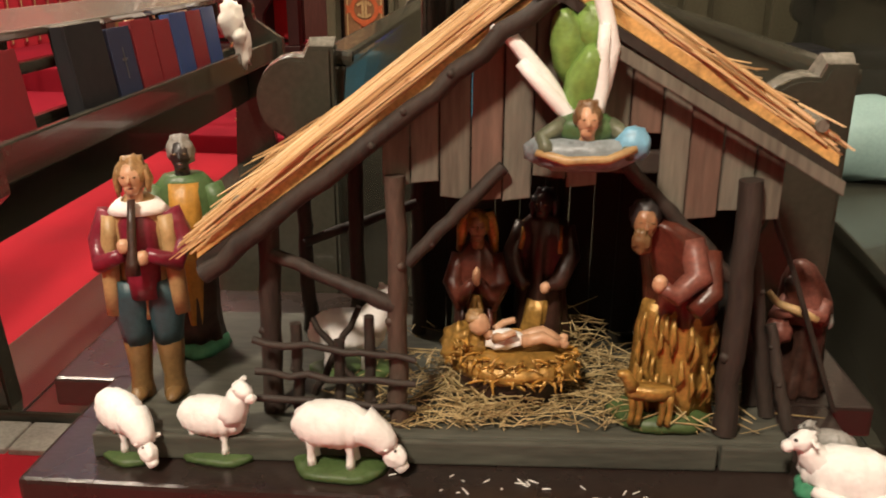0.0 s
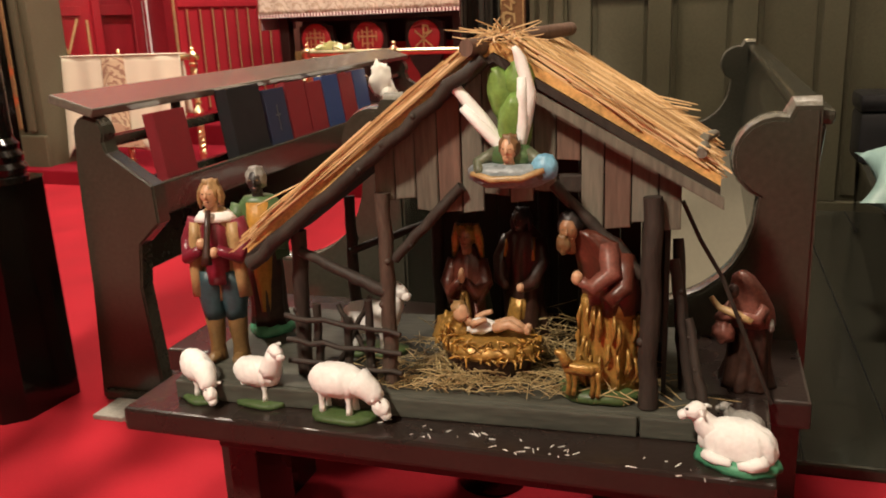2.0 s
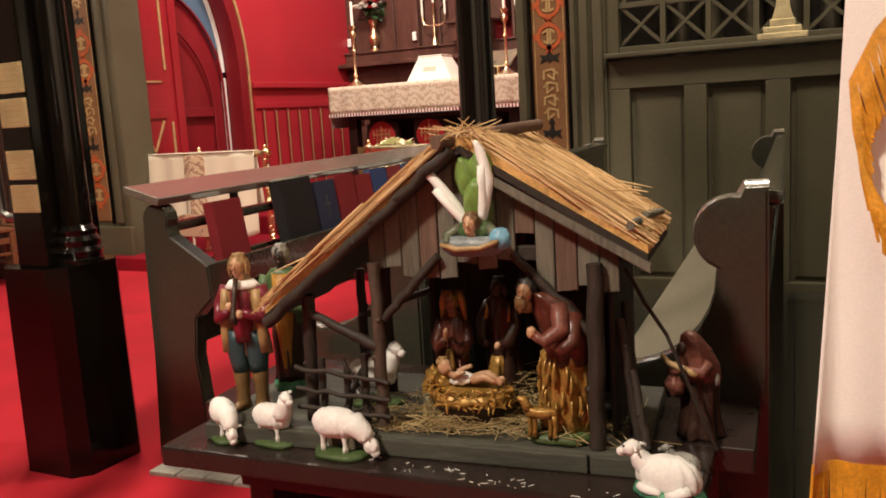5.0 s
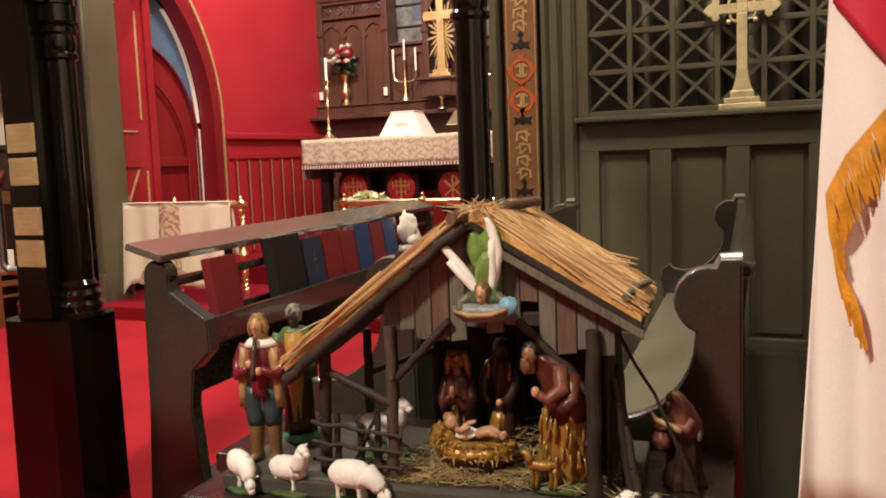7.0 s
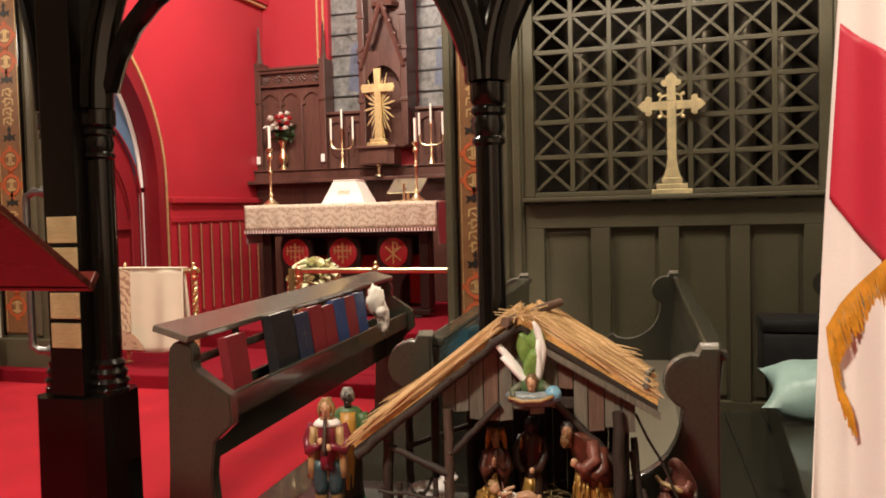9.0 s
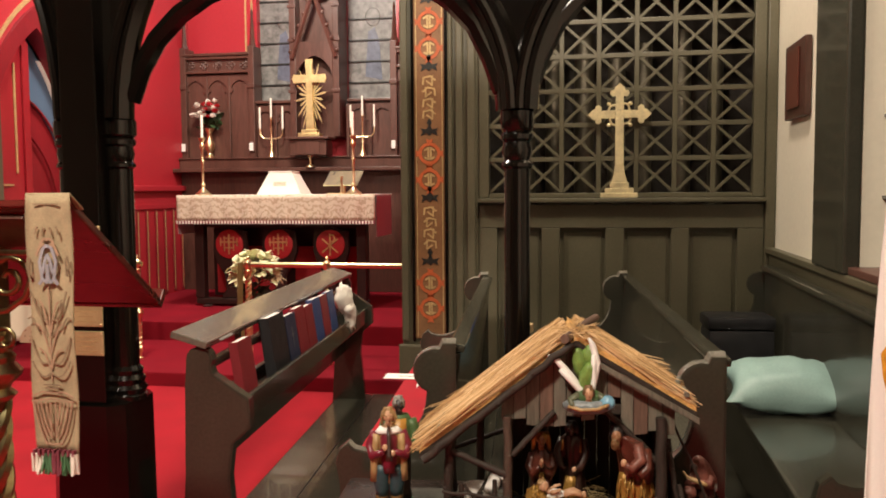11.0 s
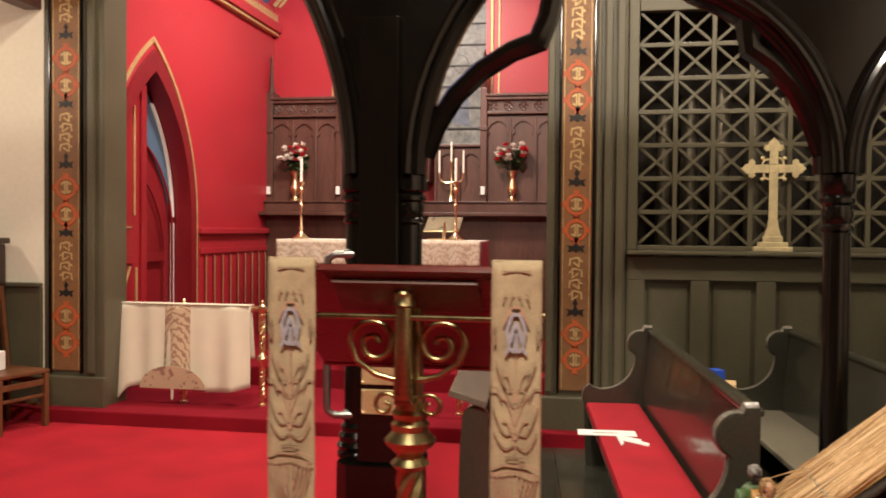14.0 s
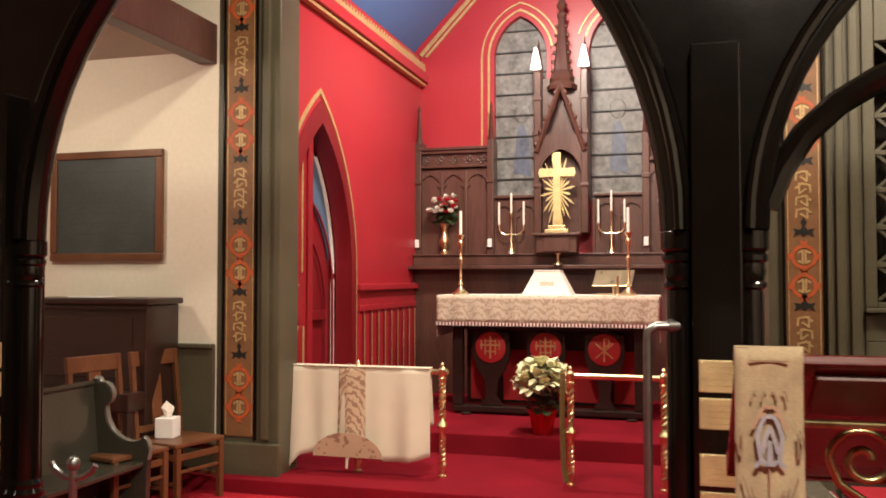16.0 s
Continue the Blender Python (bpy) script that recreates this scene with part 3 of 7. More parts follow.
PLAQUE = mat("aged_brass_plaque", (0.62, 0.52, 0.28), 0.50, 0.75, vary=0.15, scale=18, fine=160, bump=0.06)
AX, BX, CX, AY = -0.42, 0.995, -2.79, 2.15
colA = column_cluster(AX, AY, "glossy black clustered column with four brass plaques")
colC = column_cluster(CX, AY, "glossy black clustered column with four brass plaques")
colB = thing("arcade_column", "slender glossy black column with ringed capital", "column", (BX, AY, 0), group="black arcade columns")
bm = bmesh.new()
turned(bm, [(0.075, 0), (0.075, 0.12), (0.058, 0.14), (0.05, 0.18), (0.041, 0.20), (0.039, 1.46), (0.048, 1.468), (0.048, 1.478), (0.040, 1.487), (0.047, 1.515), (0.041, 1.542), (0.050, 1.551), (0.050, 1.565), (0.043, 1.572), (0.051, 1.585), (0.051, 1.635), (0.046, 1.64)], 28)
part("shaft", bm, BLACK, colB, smooth=35)


def arc_from(x0, z0, rad, s, n, h):
    """A curve that rises from (x0, z0) and leans to the side s, up to the height h above."""
    out = []
    for i in range(n + 1):
        a = math.asin(min(1, h / rad)) * i / n
        out.append((x0 + s * (rad - rad * math.cos(a)), z0 + rad * math.sin(a)))
    return out


def spandrel(name, left, right, y0, y1, label):
    """The solid black board between two arch curves, with ribs along them."""
    ob = tagged(new(name), label, "arch", kind="structure")
    bm = bmesh.new()
    extrude(bm, [(x, z) for x, z in left] + [(x, z) for x, z in reversed(right)], y1 - y0, Matrix.Translation((0, y0, 0)))
    part("board", bm, BLACK, ob)
    for c in (left, right):
        bm = bmesh.new()
        tube(bm, [(x, (y0 + y1) / 2, z) for x, z in c], 0.050, 10, flat=1.25)
        part("rib", bm, BLACK, ob, smooth=40)
        bm = bmesh.new()
        tube(bm, [(x, y0 - 0.018, z) for x, z in c], 0.016, 8)
        part("bead", bm, BLACK, ob, smooth=40)
    return ob


lA = arc_from(AX - 0.09, 1.64, 1.36, -1, 14, 1.25)
rA = arc_from(AX + 0.09, 1.64, 0.98, 1, 14, 0.94)
rA = rA + [(rA[-1][0] + 0.06, 2.89)]
sp = spandrel("arch_spandrel_middle", lA, rA, AY - 0.045, AY + 0.045, "solid black spandrel above the clustered column")
lB = arc_from(BX - 0.012, 1.64, 0.62, -1, 14, 0.60)
rB = arc_from(BX + 0.012, 1.64, 0.62, 1, 14, 0.60)
lB += [(lB[-1][0] - 0.02, 2.89)]
rB += [(rB[-1][0] + 0.02, 2.89)]
sb = spandrel("arch_spandrel_south", lB, rB, AY - 0.035, AY + 0.035, "solid black spandrel above the slender column")
rC = arc_from(CX + 0.09, 1.64, 1.36, 1, 14, 1.25)
lC = arc_from(CX - 0.09, 1.64, 1.36, -1, 14, 1.25)
sn = spandrel("arch_spandrel_north", lC, rC, AY - 0.045, AY + 0.045, "solid black spandrel above the north column")
# cusps of the trefoil arches
for ob, pts in ((sp, [(-0.285, 1.70), (-0.245, 1.80), (-0.185, 1.895), (-0.10, 1.975), (0.0, 2.035), (0.085, 2.065), (0.115, 2.14), (0.135, 2.24), (0.19, 2.42), (0.20, 2.75)]),
                (sb, [(0.955, 1.70), (0.92, 1.80), (0.87, 1.90), (0.80, 1.975), (0.735, 2.02), (0.725, 2.12), (0.72, 2.25), (0.70, 2.5), (0.69, 2.75)]),
                (sb, [(1.025, 1.70), (1.06, 1.80), (1.11, 1.90), (1.18, 1.975), (1.245, 2.02), (1.255, 2.12), (1.26, 2.25), (1.28, 2.5), (1.29, 2.75)])):
    bm = bmesh.new()
    tube(bm, [(x, AY, z) for x, z in pts], [0.034] * 5 + [0.038] + [0.034] * (len(pts) - 6), 8, flat=1.1)
    part("cusp", bm, BLACK, ob, smooth=30)
structure("arcade_beam", B(-5.6, AY - 0.09, 2.88, XW - 0.004, AY + 0.09, 3.10, 0.01), BLACK, "black beam over the arcade", "beam")

pb = thing("pipe_bracket", "dark steel pipe bracket fixed to the clustered column", "bracket", (0, 0, 0))
bm = bmesh.new()
tube(bm, [(-0.50, 2.13, 1.375), (-0.575, 2.11, 1.375), (-0.598, 2.105, 1.36), (-0.60, 2.105, 1.33), (-0.60, 2.105, 0.88), (-0.598, 2.105, 0.855), (-0.575, 2.11, 0.84), (-0.46, 2.13, 0.84)], 0.013, 10)
part("pipe", bm, STEEL, pb, smooth=40)
for z in (1.375, 0.84):
    bm = bmesh.new()
    tube(bm, [(-0.545, 2.118, z), (-0.515, 2.126, z)], 0.019, 12)
    part("collar", bm, STEEL, pb, smooth=40)


# ---- choir stalls ----
ROT = 4.6
# End edges: wear, and the overhead lamp's glint put into the pale colour.
WORN_GLINT = mat("worn_glint_pew_edge", (0.13, 0.12, 0.098), 0.22, vary=0.6, scale=9, fine=120, bump=0.3, coat=0.5)
# Paler than the pew paint: wear, plus light on the seats put into it.
LIT_SEAT = mat("worn_lit_seat_board", (0.17, 0.152, 0.112), 0.30, vary=0.16, scale=6, fine=110, bump=0.12, coat=0.3, stretch=(1, 0.2, 1))


def end_profile():
    """The scooped end of a stall: x from its back edge, towards the front; z."""
    pts = [(0, 0), (0, 0.905), (-0.042, 0.905), (-0.050, 0.888)]
    for i in range(11):
        a = radians(78 + i * 17)
        pts.append((-0.066 + 0.072 * math.cos(a), 0.815 + 0.072 * math.sin(a)))
    for i in range(9):
        a = radians(0 - i * 11.5)
        pts.append((-0.285 + 0.19 * math.cos(a), 0.735 + 0.19 * math.sin(a)))
    pts += [(-0.335, 0.555), (-0.355, 0.575), (-0.385, 0.55), (-0.398, 0.50), (-0.385, 0.44), (-0.37, 0.0)]
    return pts


def stall(x, y, length, label, flip=1, seat_paint=None, turn=ROT):
    t = thing("choir_stall", label, "choir stall", (x, y, 0), turn if flip > 0 else -turn, "choir stalls")
    prof = [(flip * a, b) for a, b in end_profile()]
    for yy in (0, length):
        bm = bmesh.new()
        extrude(bm, prof, 0.05, Matrix.Translation((0, yy, 0)), bev=0.006)
        part("end_panel", bm, PEW, t, "scooped dark end panel", smooth=25)
        bm = bmesh.new()
        tube(bm, [(a, yy + 0.025, b) for a, b in prof[1:-1]], 0.020, 8, flat=0.16)
        part("worn_glint_edge", bm, WORN_GLINT, t, "worn edge with its glint put into the pale colour", smooth=40)
    f = flip
    part("seat", B(min(-0.37 * f, -0.05 * f), 0.052, 0.405, max(-0.37 * f, -0.05 * f), length - 0.002, 0.432, 0.006), seat_paint or LIT_SEAT, t)
    m = Matrix.Translation((-0.045 * f, 0, 0.43)) @ Matrix.Rotation(radians(5.5 * f), 4, "Y")
    part("backrest", B(-0.016, 0.052, -0.38, 0.016, length - 0.002, 0.44, 0.006, m), PEWBACK, t)
    part("top_rail", B(-0.03, 0.052, 0.44, 0.028, length - 0.002, 0.468, 0.01, m), PEWBACK, t)
    return t


PEWBACK = PEW
pf = structure("choir_platform", B(-0.02, 0, 0, 2.45, 2.50, 0.10, 0.008), PEW, "dark olive boarded platform under the stalls", "platform")
pf.matrix_world = pose(-0.16, 2.23, 0, 0, 0, ROT)
for k in range(1, 12):
    part("board_joint", B(k * 0.2, 0.004, 0.1005, k * 0.2 + 0.005, 2.49, 0.1015, 0), INK, pf)
STONE = mat("pale_grey_stone", (0.30, 0.285, 0.25), 0.6, vary=0.3, scale=14, fine=120, bump=0.3)
sill = thing("floor_sill", "worn grey stone strip in front of the platform", "floor", kind="structure")
sill.matrix_world = pose(-0.16, 2.23, 0, 0, 0, ROT)
for k in range(7):
    part("stone", B(0.03 + k * 0.10, -0.115, 0.0, 0.124 + k * 0.10, -0.004, 0.082, 0.004), STONE, sill)
st1 = stall(0.793, 2.19, 2.23, "dark olive choir stall with scooped ends")
st2 = stall(1.612, 2.08, 2.50, "dark olive choir stall with scooped ends, behind the crib")
CUSH = mat("red_seat_velvet", (0.34, 0.015, 0.025), 0.9, vary=0.2, scale=5, fine=300, bump=0.3, spec=0.2)
seatc = thing("seat_cushion", "long red velvet cushion on the choir stall seat", "cushion", (0.793, 2.19, 0), ROT)
part("pad", B(-0.375, 0.07, 0.433, -0.075, 2.21, 0.475, 0.018), CUSH, seatc, smooth=40)
part("piping", B(-0.378, 0.07, 0.445, -0.3745, 2.21, 0.455, 0.001), CARPET_DARK, seatc)
stall(-3.93, 3.05, 1.0, "dark olive choir stall on the north side", flip=-1, seat_paint=PEW, turn=0)
fp = thing("finial_post", "dark iron post with ball finial and scrolled arms", "post", (-3.20, 3.0, 0))
bm = bmesh.new(); tube(bm, [(0, 0, 0), (0, 0, 0.63)], 0.018, 10)
part("post", bm, STEEL, fp, smooth=40)
bm = bmesh.new(); blob(bm, (0, 0, 0.66), (0.032, 0.032, 0.035))
part("ball", bm, STEEL, fp)
for s in (-1, 1):
    bm = bmesh.new(); tube(bm, [(0, 0, 0.59), (s * 0.05, 0, 0.60), (s * 0.10, 0, 0.63), (s * 0.12, 0, 0.66)], 0.014, 8)
    part("scroll_arm", bm, STEEL, fp, smooth=40)

# papers and small things on the stalls
PAPER = mat("white_paper", (0.80, 0.78, 0.74), 0.8, vary=0.04, bump=0.05)
pa = thing("paper_sheet", "white paper service sheet lying on the red cushion", "paper", (0.345, 3.60, 0.477), 3)
bm = bmesh.new(); box(bm, -0.14, -0.06, 0, 0.14, 0.05, 0.003)
part("sheet", bm, PAPER, pa)
bm = bmesh.new(); box(bm, -0.07, -0.015, 0.0032, 0.05, -0.005, 0.0037)
part("printed_bars", bm, INK, pa)
rb = thing("paper_ribbon", "white ribbon bow lying beside the sheet", "ribbon", (0.40, 3.44, 0.477), 3)
bm = bmesh.new()
for pts in ([(0, 0.1, 0.004), (0.02, 0.0, 0.012), (0.13, -0.06, 0.004)], [(0, 0.1, 0.004), (0.0, 0.03, 0.012), (0.01, -0.07, 0.004)], [(0.0, 0.05, 0.008), (0.05, 0.02, 0.01), (0.1, -0.0, 0.006)]):
    tube(bm, pts, 0.009, 6, flat=0.35)
part("loops", bm, PAPER, rb, smooth=50)
bk = thing("paperback_stack", "blue and pale paperbacks leaning behind the stall", "books", (0.86, 3.45, 0.06), 0)
part("book", B(-0.03, 0.0, 0.50, 0.05, 0.16, 0.66, 0.003, pose(0, 0, 0, 0, 0, 12)), mat("cyan_cover", (0.05, 0.28, 0.42), 0.4), bk, "cyan covered book")
part("book", B(-0.02, 0.01, 0.66, 0.06, 0.14, 0.70, 0.003, pose(0, 0, 0, 0, 0, -8)), mat("tan_cover", (0.60, 0.42, 0.22), 0.5), bk, "tan covered book")
part("carton", B(-0.02, 0.03, 0.70, 0.03, 0.10, 0.76, 0.003, pose(0, 0, 0, 0, 0, 20)), mat("royal_blue_cover", (0.02, 0.07, 0.42), 0.4), bk, "blue carton")
part("support_shelf", B(-0.05, -0.02, 0.0, 0.07, 0.19, 0.498, 0.004), PEW, bk)

# the front desk with its book rack
dk = thing("choir_desk", "dark olive choir desk with sloping top and book rack", "choir desk", (-0.235, 2.24, 0), ROT, "choir stalls")
m = Matrix.Translation((0, 0, 0.915)) @ Matrix.Rotation(radians(17), 4, "Y")
DESKTOP = mat("worn_desk_top_paint", (0.125, 0.108, 0.086), 0.20, vary=0.3, scale=6, fine=110, bump=0.15, coat=0.2, stretch=(1, 0.2, 1))
part("desk_top", B(0.026, -0.02, -0.012, 0.160, 2.42, 0.012, 0.005, m), DESKTOP, dk, "worn glossy sloping top")
prof = [(0.03, 0), (0.055, 0.40), (0.062, 0.72), (0.068, 0.80)]
for i in range(9):
    a = radians(180 - i * 26)
    prof.append((0.115 + 0.047 * math.cos(a), 0.815 + 0.047 * math.sin(a)))
prof += [(0.165, 0.765), (0.29, 0.68), (0.295, 0.58), (0.23, 0.52), (0.215, 0.40), (0.25, 0.0)]
for yy in (0, 2.34):
    bm = bmesh.new(); extrude(bm, prof, 0.055, Matrix.Translation((0, yy, 0)), bev=0.005)
    part("end_panel", bm, PEW, dk, smooth=25)
part("front_panel", B(0.10, 0.057, 0.40, 0.125, 2.338, 0.66, 0.004), PEW, dk)
part("rack_shelf", B(0.126, 0.057, 0.60, 0.245, 2.338, 0.622, 0.004), PEW, dk)
part("rack_lip", B(0.246, 0.057, 0.585, 0.268, 2.338, 0.675, 0.006), PEW, dk)
part("back_rail", B(0.10, 0.057, 0.77, 0.14, 2.338, 0.80, 0.01), PEW, dk)
for yy in (0.38, 1.2, 1.95):
    part("bracket", B(0.11, yy, 0.80, 0.13, yy + 0.025, 0.872, 0.003), PEW, dk)


def book(y, w, h, d, cover, label, lean=8, cross=False):
    t = thing("hymn_book", label, "book", (0, 0, 0), group="books in the desk rack")
    base = pose(-0.235, 2.24, 0, 0, 0, ROT) @ pose(0.226 - d, y, 0.6235, 0, -lean, 0)
    t.matrix_world = base
    part("cover", B(d - 0.005, 0, 0, d, w, h, 0.001), cover, t)
    part("cover", B(0, 0, 0, 0.004, w, h, 0.001), cover, t)
    part("spine", B(0.0045, 0, 0, d - 0.0055, 0.006, h, 0.001), cover, t)
    part("page_block", B(0.0045, 0.0065, 0.004, d - 0.0055, w - 0.003, h - 0.002, 0), PAPER, t)
    if cross:
        bm = bmesh.new()
        box(bm, d + 0.0004, w * .48, h * .35, d + 0.0012, w * .52, h * .75)
        box(bm, d + 0.0004, w * .38, h * .58, d + 0.0012, w * .478, h * .61)
        box(bm, d + 0.0004, w * .522, h * .58, d + 0.0012, w * .62, h * .61)
        part("stamped_cross", bm, STEEL, t)
    return t


def cloth_cover(n, c):
    return mat(n, c, 0.5, vary=0.15, scale=20, fine=300, bump=0.2)


C_RED, C_BLK, C_NVY, C_BLU = cloth_cover("red_book_cloth", (0.20, 0.016, 0.022)), cloth_cover("black_book_cloth", (0.012, 0.012, 0.014)), cloth_cover("navy_book_cloth", (0.022, 0.030, 0.065)), cloth_cover("blue_book_cloth", (0.025, 0.055, 0.17))
book(0.17, 0.15, 0.222, 0.035, C_RED, "red clothbound hymn book with white page edges")
book(0.56, 0.21, 0.250, 0.045, C_BLK, "large black clothbound book")
book(0.79, 0.15, 0.225, 0.030, C_NVY, "navy prayer book with a stamped cross", cross=True)
book(0.955, 0.15, 0.235, 0.035, C_RED, "red clothbound hymn book")
book(1.115, 0.14, 0.222, 0.032, C_RED, "red clothbound hymn book")
book(1.265, 0.15, 0.235, 0.035, C_BLU, "blue clothbound hymn book")
book(1.425, 0.14, 0.232, 0.033, C_RED, "red clothbound hymn book")
book(1.575, 0.14, 0.235, 0.033, C_BLU, "blue clothbound hymn book")
cl = thing("white_cloth", "crumpled white cloth hung over the rack end", "cloth", (0, 0, 0))
cl.matrix_world = pose(-0.235, 2.24, 0, 0, 0, ROT)
bm = bmesh.new()
blob(bm, (0.235, 1.80, 0.80), (0.045, 0.055, 0.075), 18, 14, rough=0.5, seed=2)
blob(bm, (0.262, 1.83, 0.70), (0.03, 0.045, 0.09), 18, 14, rough=0.5, seed=5)
blob(bm, (0.27, 1.77, 0.745), (0.03, 0.03, 0.03), 12, 10, rough=0.4, seed=9)
part("folds", bm, WHITE, cl)

# south bench along the aisle wall
sb2 = thing("wall_bench", "dark olive bench along the aisle wall", "bench", (XW - 0.062, 2.0, 0), 0)
prof = [(a, b) for a, b in end_profile()]
for yy in (0, 2.72):
    bm = bmesh.new(); extrude(bm, prof, 0.05, Matrix.Translation((0, yy, 0.02)), bev=0.006)
    part("end_panel", bm, PEW, sb2, smooth=25)
part("seat", B(-0.40, 0.052, 0.42, -0.03, 2.718, 0.45, 0.006), PEW, sb2)
part("backrest", B(-0.045, 0.052, 0.451, -0.015, 2.718, 0.92, 0.006, pose(0, 0, 0)), PEW, sb2)
part("top_rail", B(-0.07, 0.052, 0.921, -0.003, 2.718, 0.95, 0.01), PEW, sb2)
part("apron", B(-0.37, 0.052, 0.10, -0.34, 2.718, 0.419, 0.004), PEW, sb2)
BAG = mat("black_leatherette", (0.012, 0.012, 0.013), 0.4, vary=0.3, scale=20, fine=200, bump=0.3)
bg = thing("black_case", "black box-shaped case standing on the wall bench", "case", (1.98, 4.30, 0.452), 4)
part("body", B(-0.17, -0.12, 0, 0.17, 0.12, 0.195, 0.02), BAG, bg, smooth=40)
part("lid", B(-0.176, -0.126, 0.197, 0.176, 0.126, 0.265, 0.022), BAG, bg, smooth=40)
TEAL = mat("pale_teal_satin", (0.23, 0.345, 0.32), 0.42, vary=0.12, scale=6, fine=120, bump=0.2)
cu = thing("teal_cushion", "pale teal satin cushion lying on the wall bench", "cushion", (2.02, 3.30, 0.452), 0)
bm2 = bmesh.new()
for side in (1, -1):
    grid = [[None] * 19 for _ in range(27)]
    for i in range(27):
        for j in range(19):
            u, v = i / 13 - 1, j / 9 - 1
            h = 0.112 * (max(0, 1 - u * u) ** .55) * (max(0, 1 - v * v) ** .55)
            pinch = 1 - 0.20 * (1 - abs(u) ** 2) * abs(v) ** 3 - 0.20 * (1 - abs(v) ** 2) * abs(u) ** 3
            w = (0.016 * noise.noise(Vector((u * 2.2, v * 2.2, side * 3.0))) + 0.008 * noise.noise(Vector((u * 6.0 + v * 2.0, v * 3.0, side * 5.0)))) * (1 - max(abs(u), abs(v)) ** 6)
            grid[i][j] = bm2.verts.new((0.26 * u * pinch, 0.165 * v * pinch, 0.112 + 0.045 * v + side * (h + w) * .88))
    for i in range(26):
        for j in range(18):
            bm2.faces.new((grid[i][j], grid[i + 1][j], grid[i + 1][j + 1], grid[i][j + 1]))
bmesh.ops.remove_doubles(bm2, verts=bm2.verts, dist=0.0005)
part("cover", bm2, TEAL, cu, smooth=60)
pl = thing("wall_plaque", "small reddish wooden icon board on the cream wall", "plaque", (XW - 0.004, 4.368, 1.965))
part("board", B(-0.035, -0.23, -0.20, 0, 0.23, 0.20, 0.006), WALNUT, pl)
part("raised_panel", B(-0.048, -0.13, -0.15, -0.036, 0.13, 0.16, 0.006), mat("red_brown_wood", (0.12, 0.035, 0.022), 0.4, stretch=(1, 1, 0.2)), pl)


# ---- reredos and altar ----
RY = 8.34
rd = thing("reredos", "carved dark walnut reredos with gabled canopy and arcaded panels", "reredos", (0, 0, 0))
part("lower_body", B(XL + 0.004, RY - 0.10, 0.32, XR - 0.004, YB - 0.004, 1.60, 0.006), WALNUT, rd)
part("shelf", B(XL + 0.004, RY - 0.30, 1.60, XR - 0.004, YB - 0.004, 1.64, 0.008), WALNUT, rd)
part("gradine", B(XL + 0.004, RY - 0.14, 1.642, XR - 0.004, YB - 0.004, 1.74, 0.008), WALNUT, rd)
part("gradine_edge", B(XL + 0.004, RY - 0.16, 1.742, XR - 0.004, YB - 0.004, 1.758, 0.005), WALNUT, rd)


def arcade_panel(x0, x1, z0, z1, n, y):
    """A backing board with n cusped blind arches."""
    part("panel_board", B(x0, y, z0, x1, YB - 0.006, z1, 0.003), WALNUT, rd)
    w = (x1 - x0) / n
    for i in range(n + 1):
        part("mullion", B(x0 + i * w - 0.014, y - 0.03, z0, x0 + i * w + 0.014, y - 0.001, z1 - 0.02, 0.006), WALNUT, rd)
    for i in range(n):
        a, b = x0 + i * w + 0.014, x0 + (i + 1) * w - 0.014
        zs = z1 - 0.20
        pts = arch_pts(a, b, zs, (b - a) * 0.62, 6)
        bm = bmesh.new()
        extrude(bm, [(a, z1 - 0.02), (a, zs)] + pts[1:-1] + [(b, zs), (b, z1 - 0.02)], 0.022, Matrix.Translation((0, y - 0.024, 0)))
        for s, xx in ((1, a), (-1, b)):
            extrude(bm, [(xx, zs - 0.005), (xx + s * 0.035, zs + 0.02), (xx + s * 0.028, zs + 0.05), (xx, zs + 0.06)], 0.018, Matrix.Translation((0, y - 0.022, 0)))
        part("arch", bm, WALNUT, rd)


def frieze(x0, x1, z0, z1, y):
    part("frieze_rail", B(x0, y - 0.05, z1, x1, YB - 0.006, z1 + 0.035, 0.008), WALNUT, rd)
    part("frieze_rail", B(x0, y - 0.05, z0 - 0.03, x1, YB - 0.006, z0, 0.008), WALNUT, rd)
    part("frieze_board", B(x0, y - 0.005, z0 + 0.001, x1, YB - 0.006, z1 - 0.001, 0), WALNUT, rd)
    n = round((x1 - x0) / 0.15)
    for i in range(n):
        cx, cz, h = x0 + (i + .5) * (x1 - x0) / n, (z0 + z1) / 2, (z1 - z0) * .42
        bm = bmesh.new()
        for k in range(4):
            tube(bm, [(cx + h * .5 * math.cos(a + math.pi / 2 * k) + h * .42 * math.cos(q), y - 0.015, cz + h * .5 * math.sin(a + math.pi / 2 * k) + h * .42 * math.sin(q)) for a in (0,) for q in [2 * math.pi * j / 10 for j in range(10)]], 0.007, 5)
        part("quatrefoil", bm, WALNUT, rd)


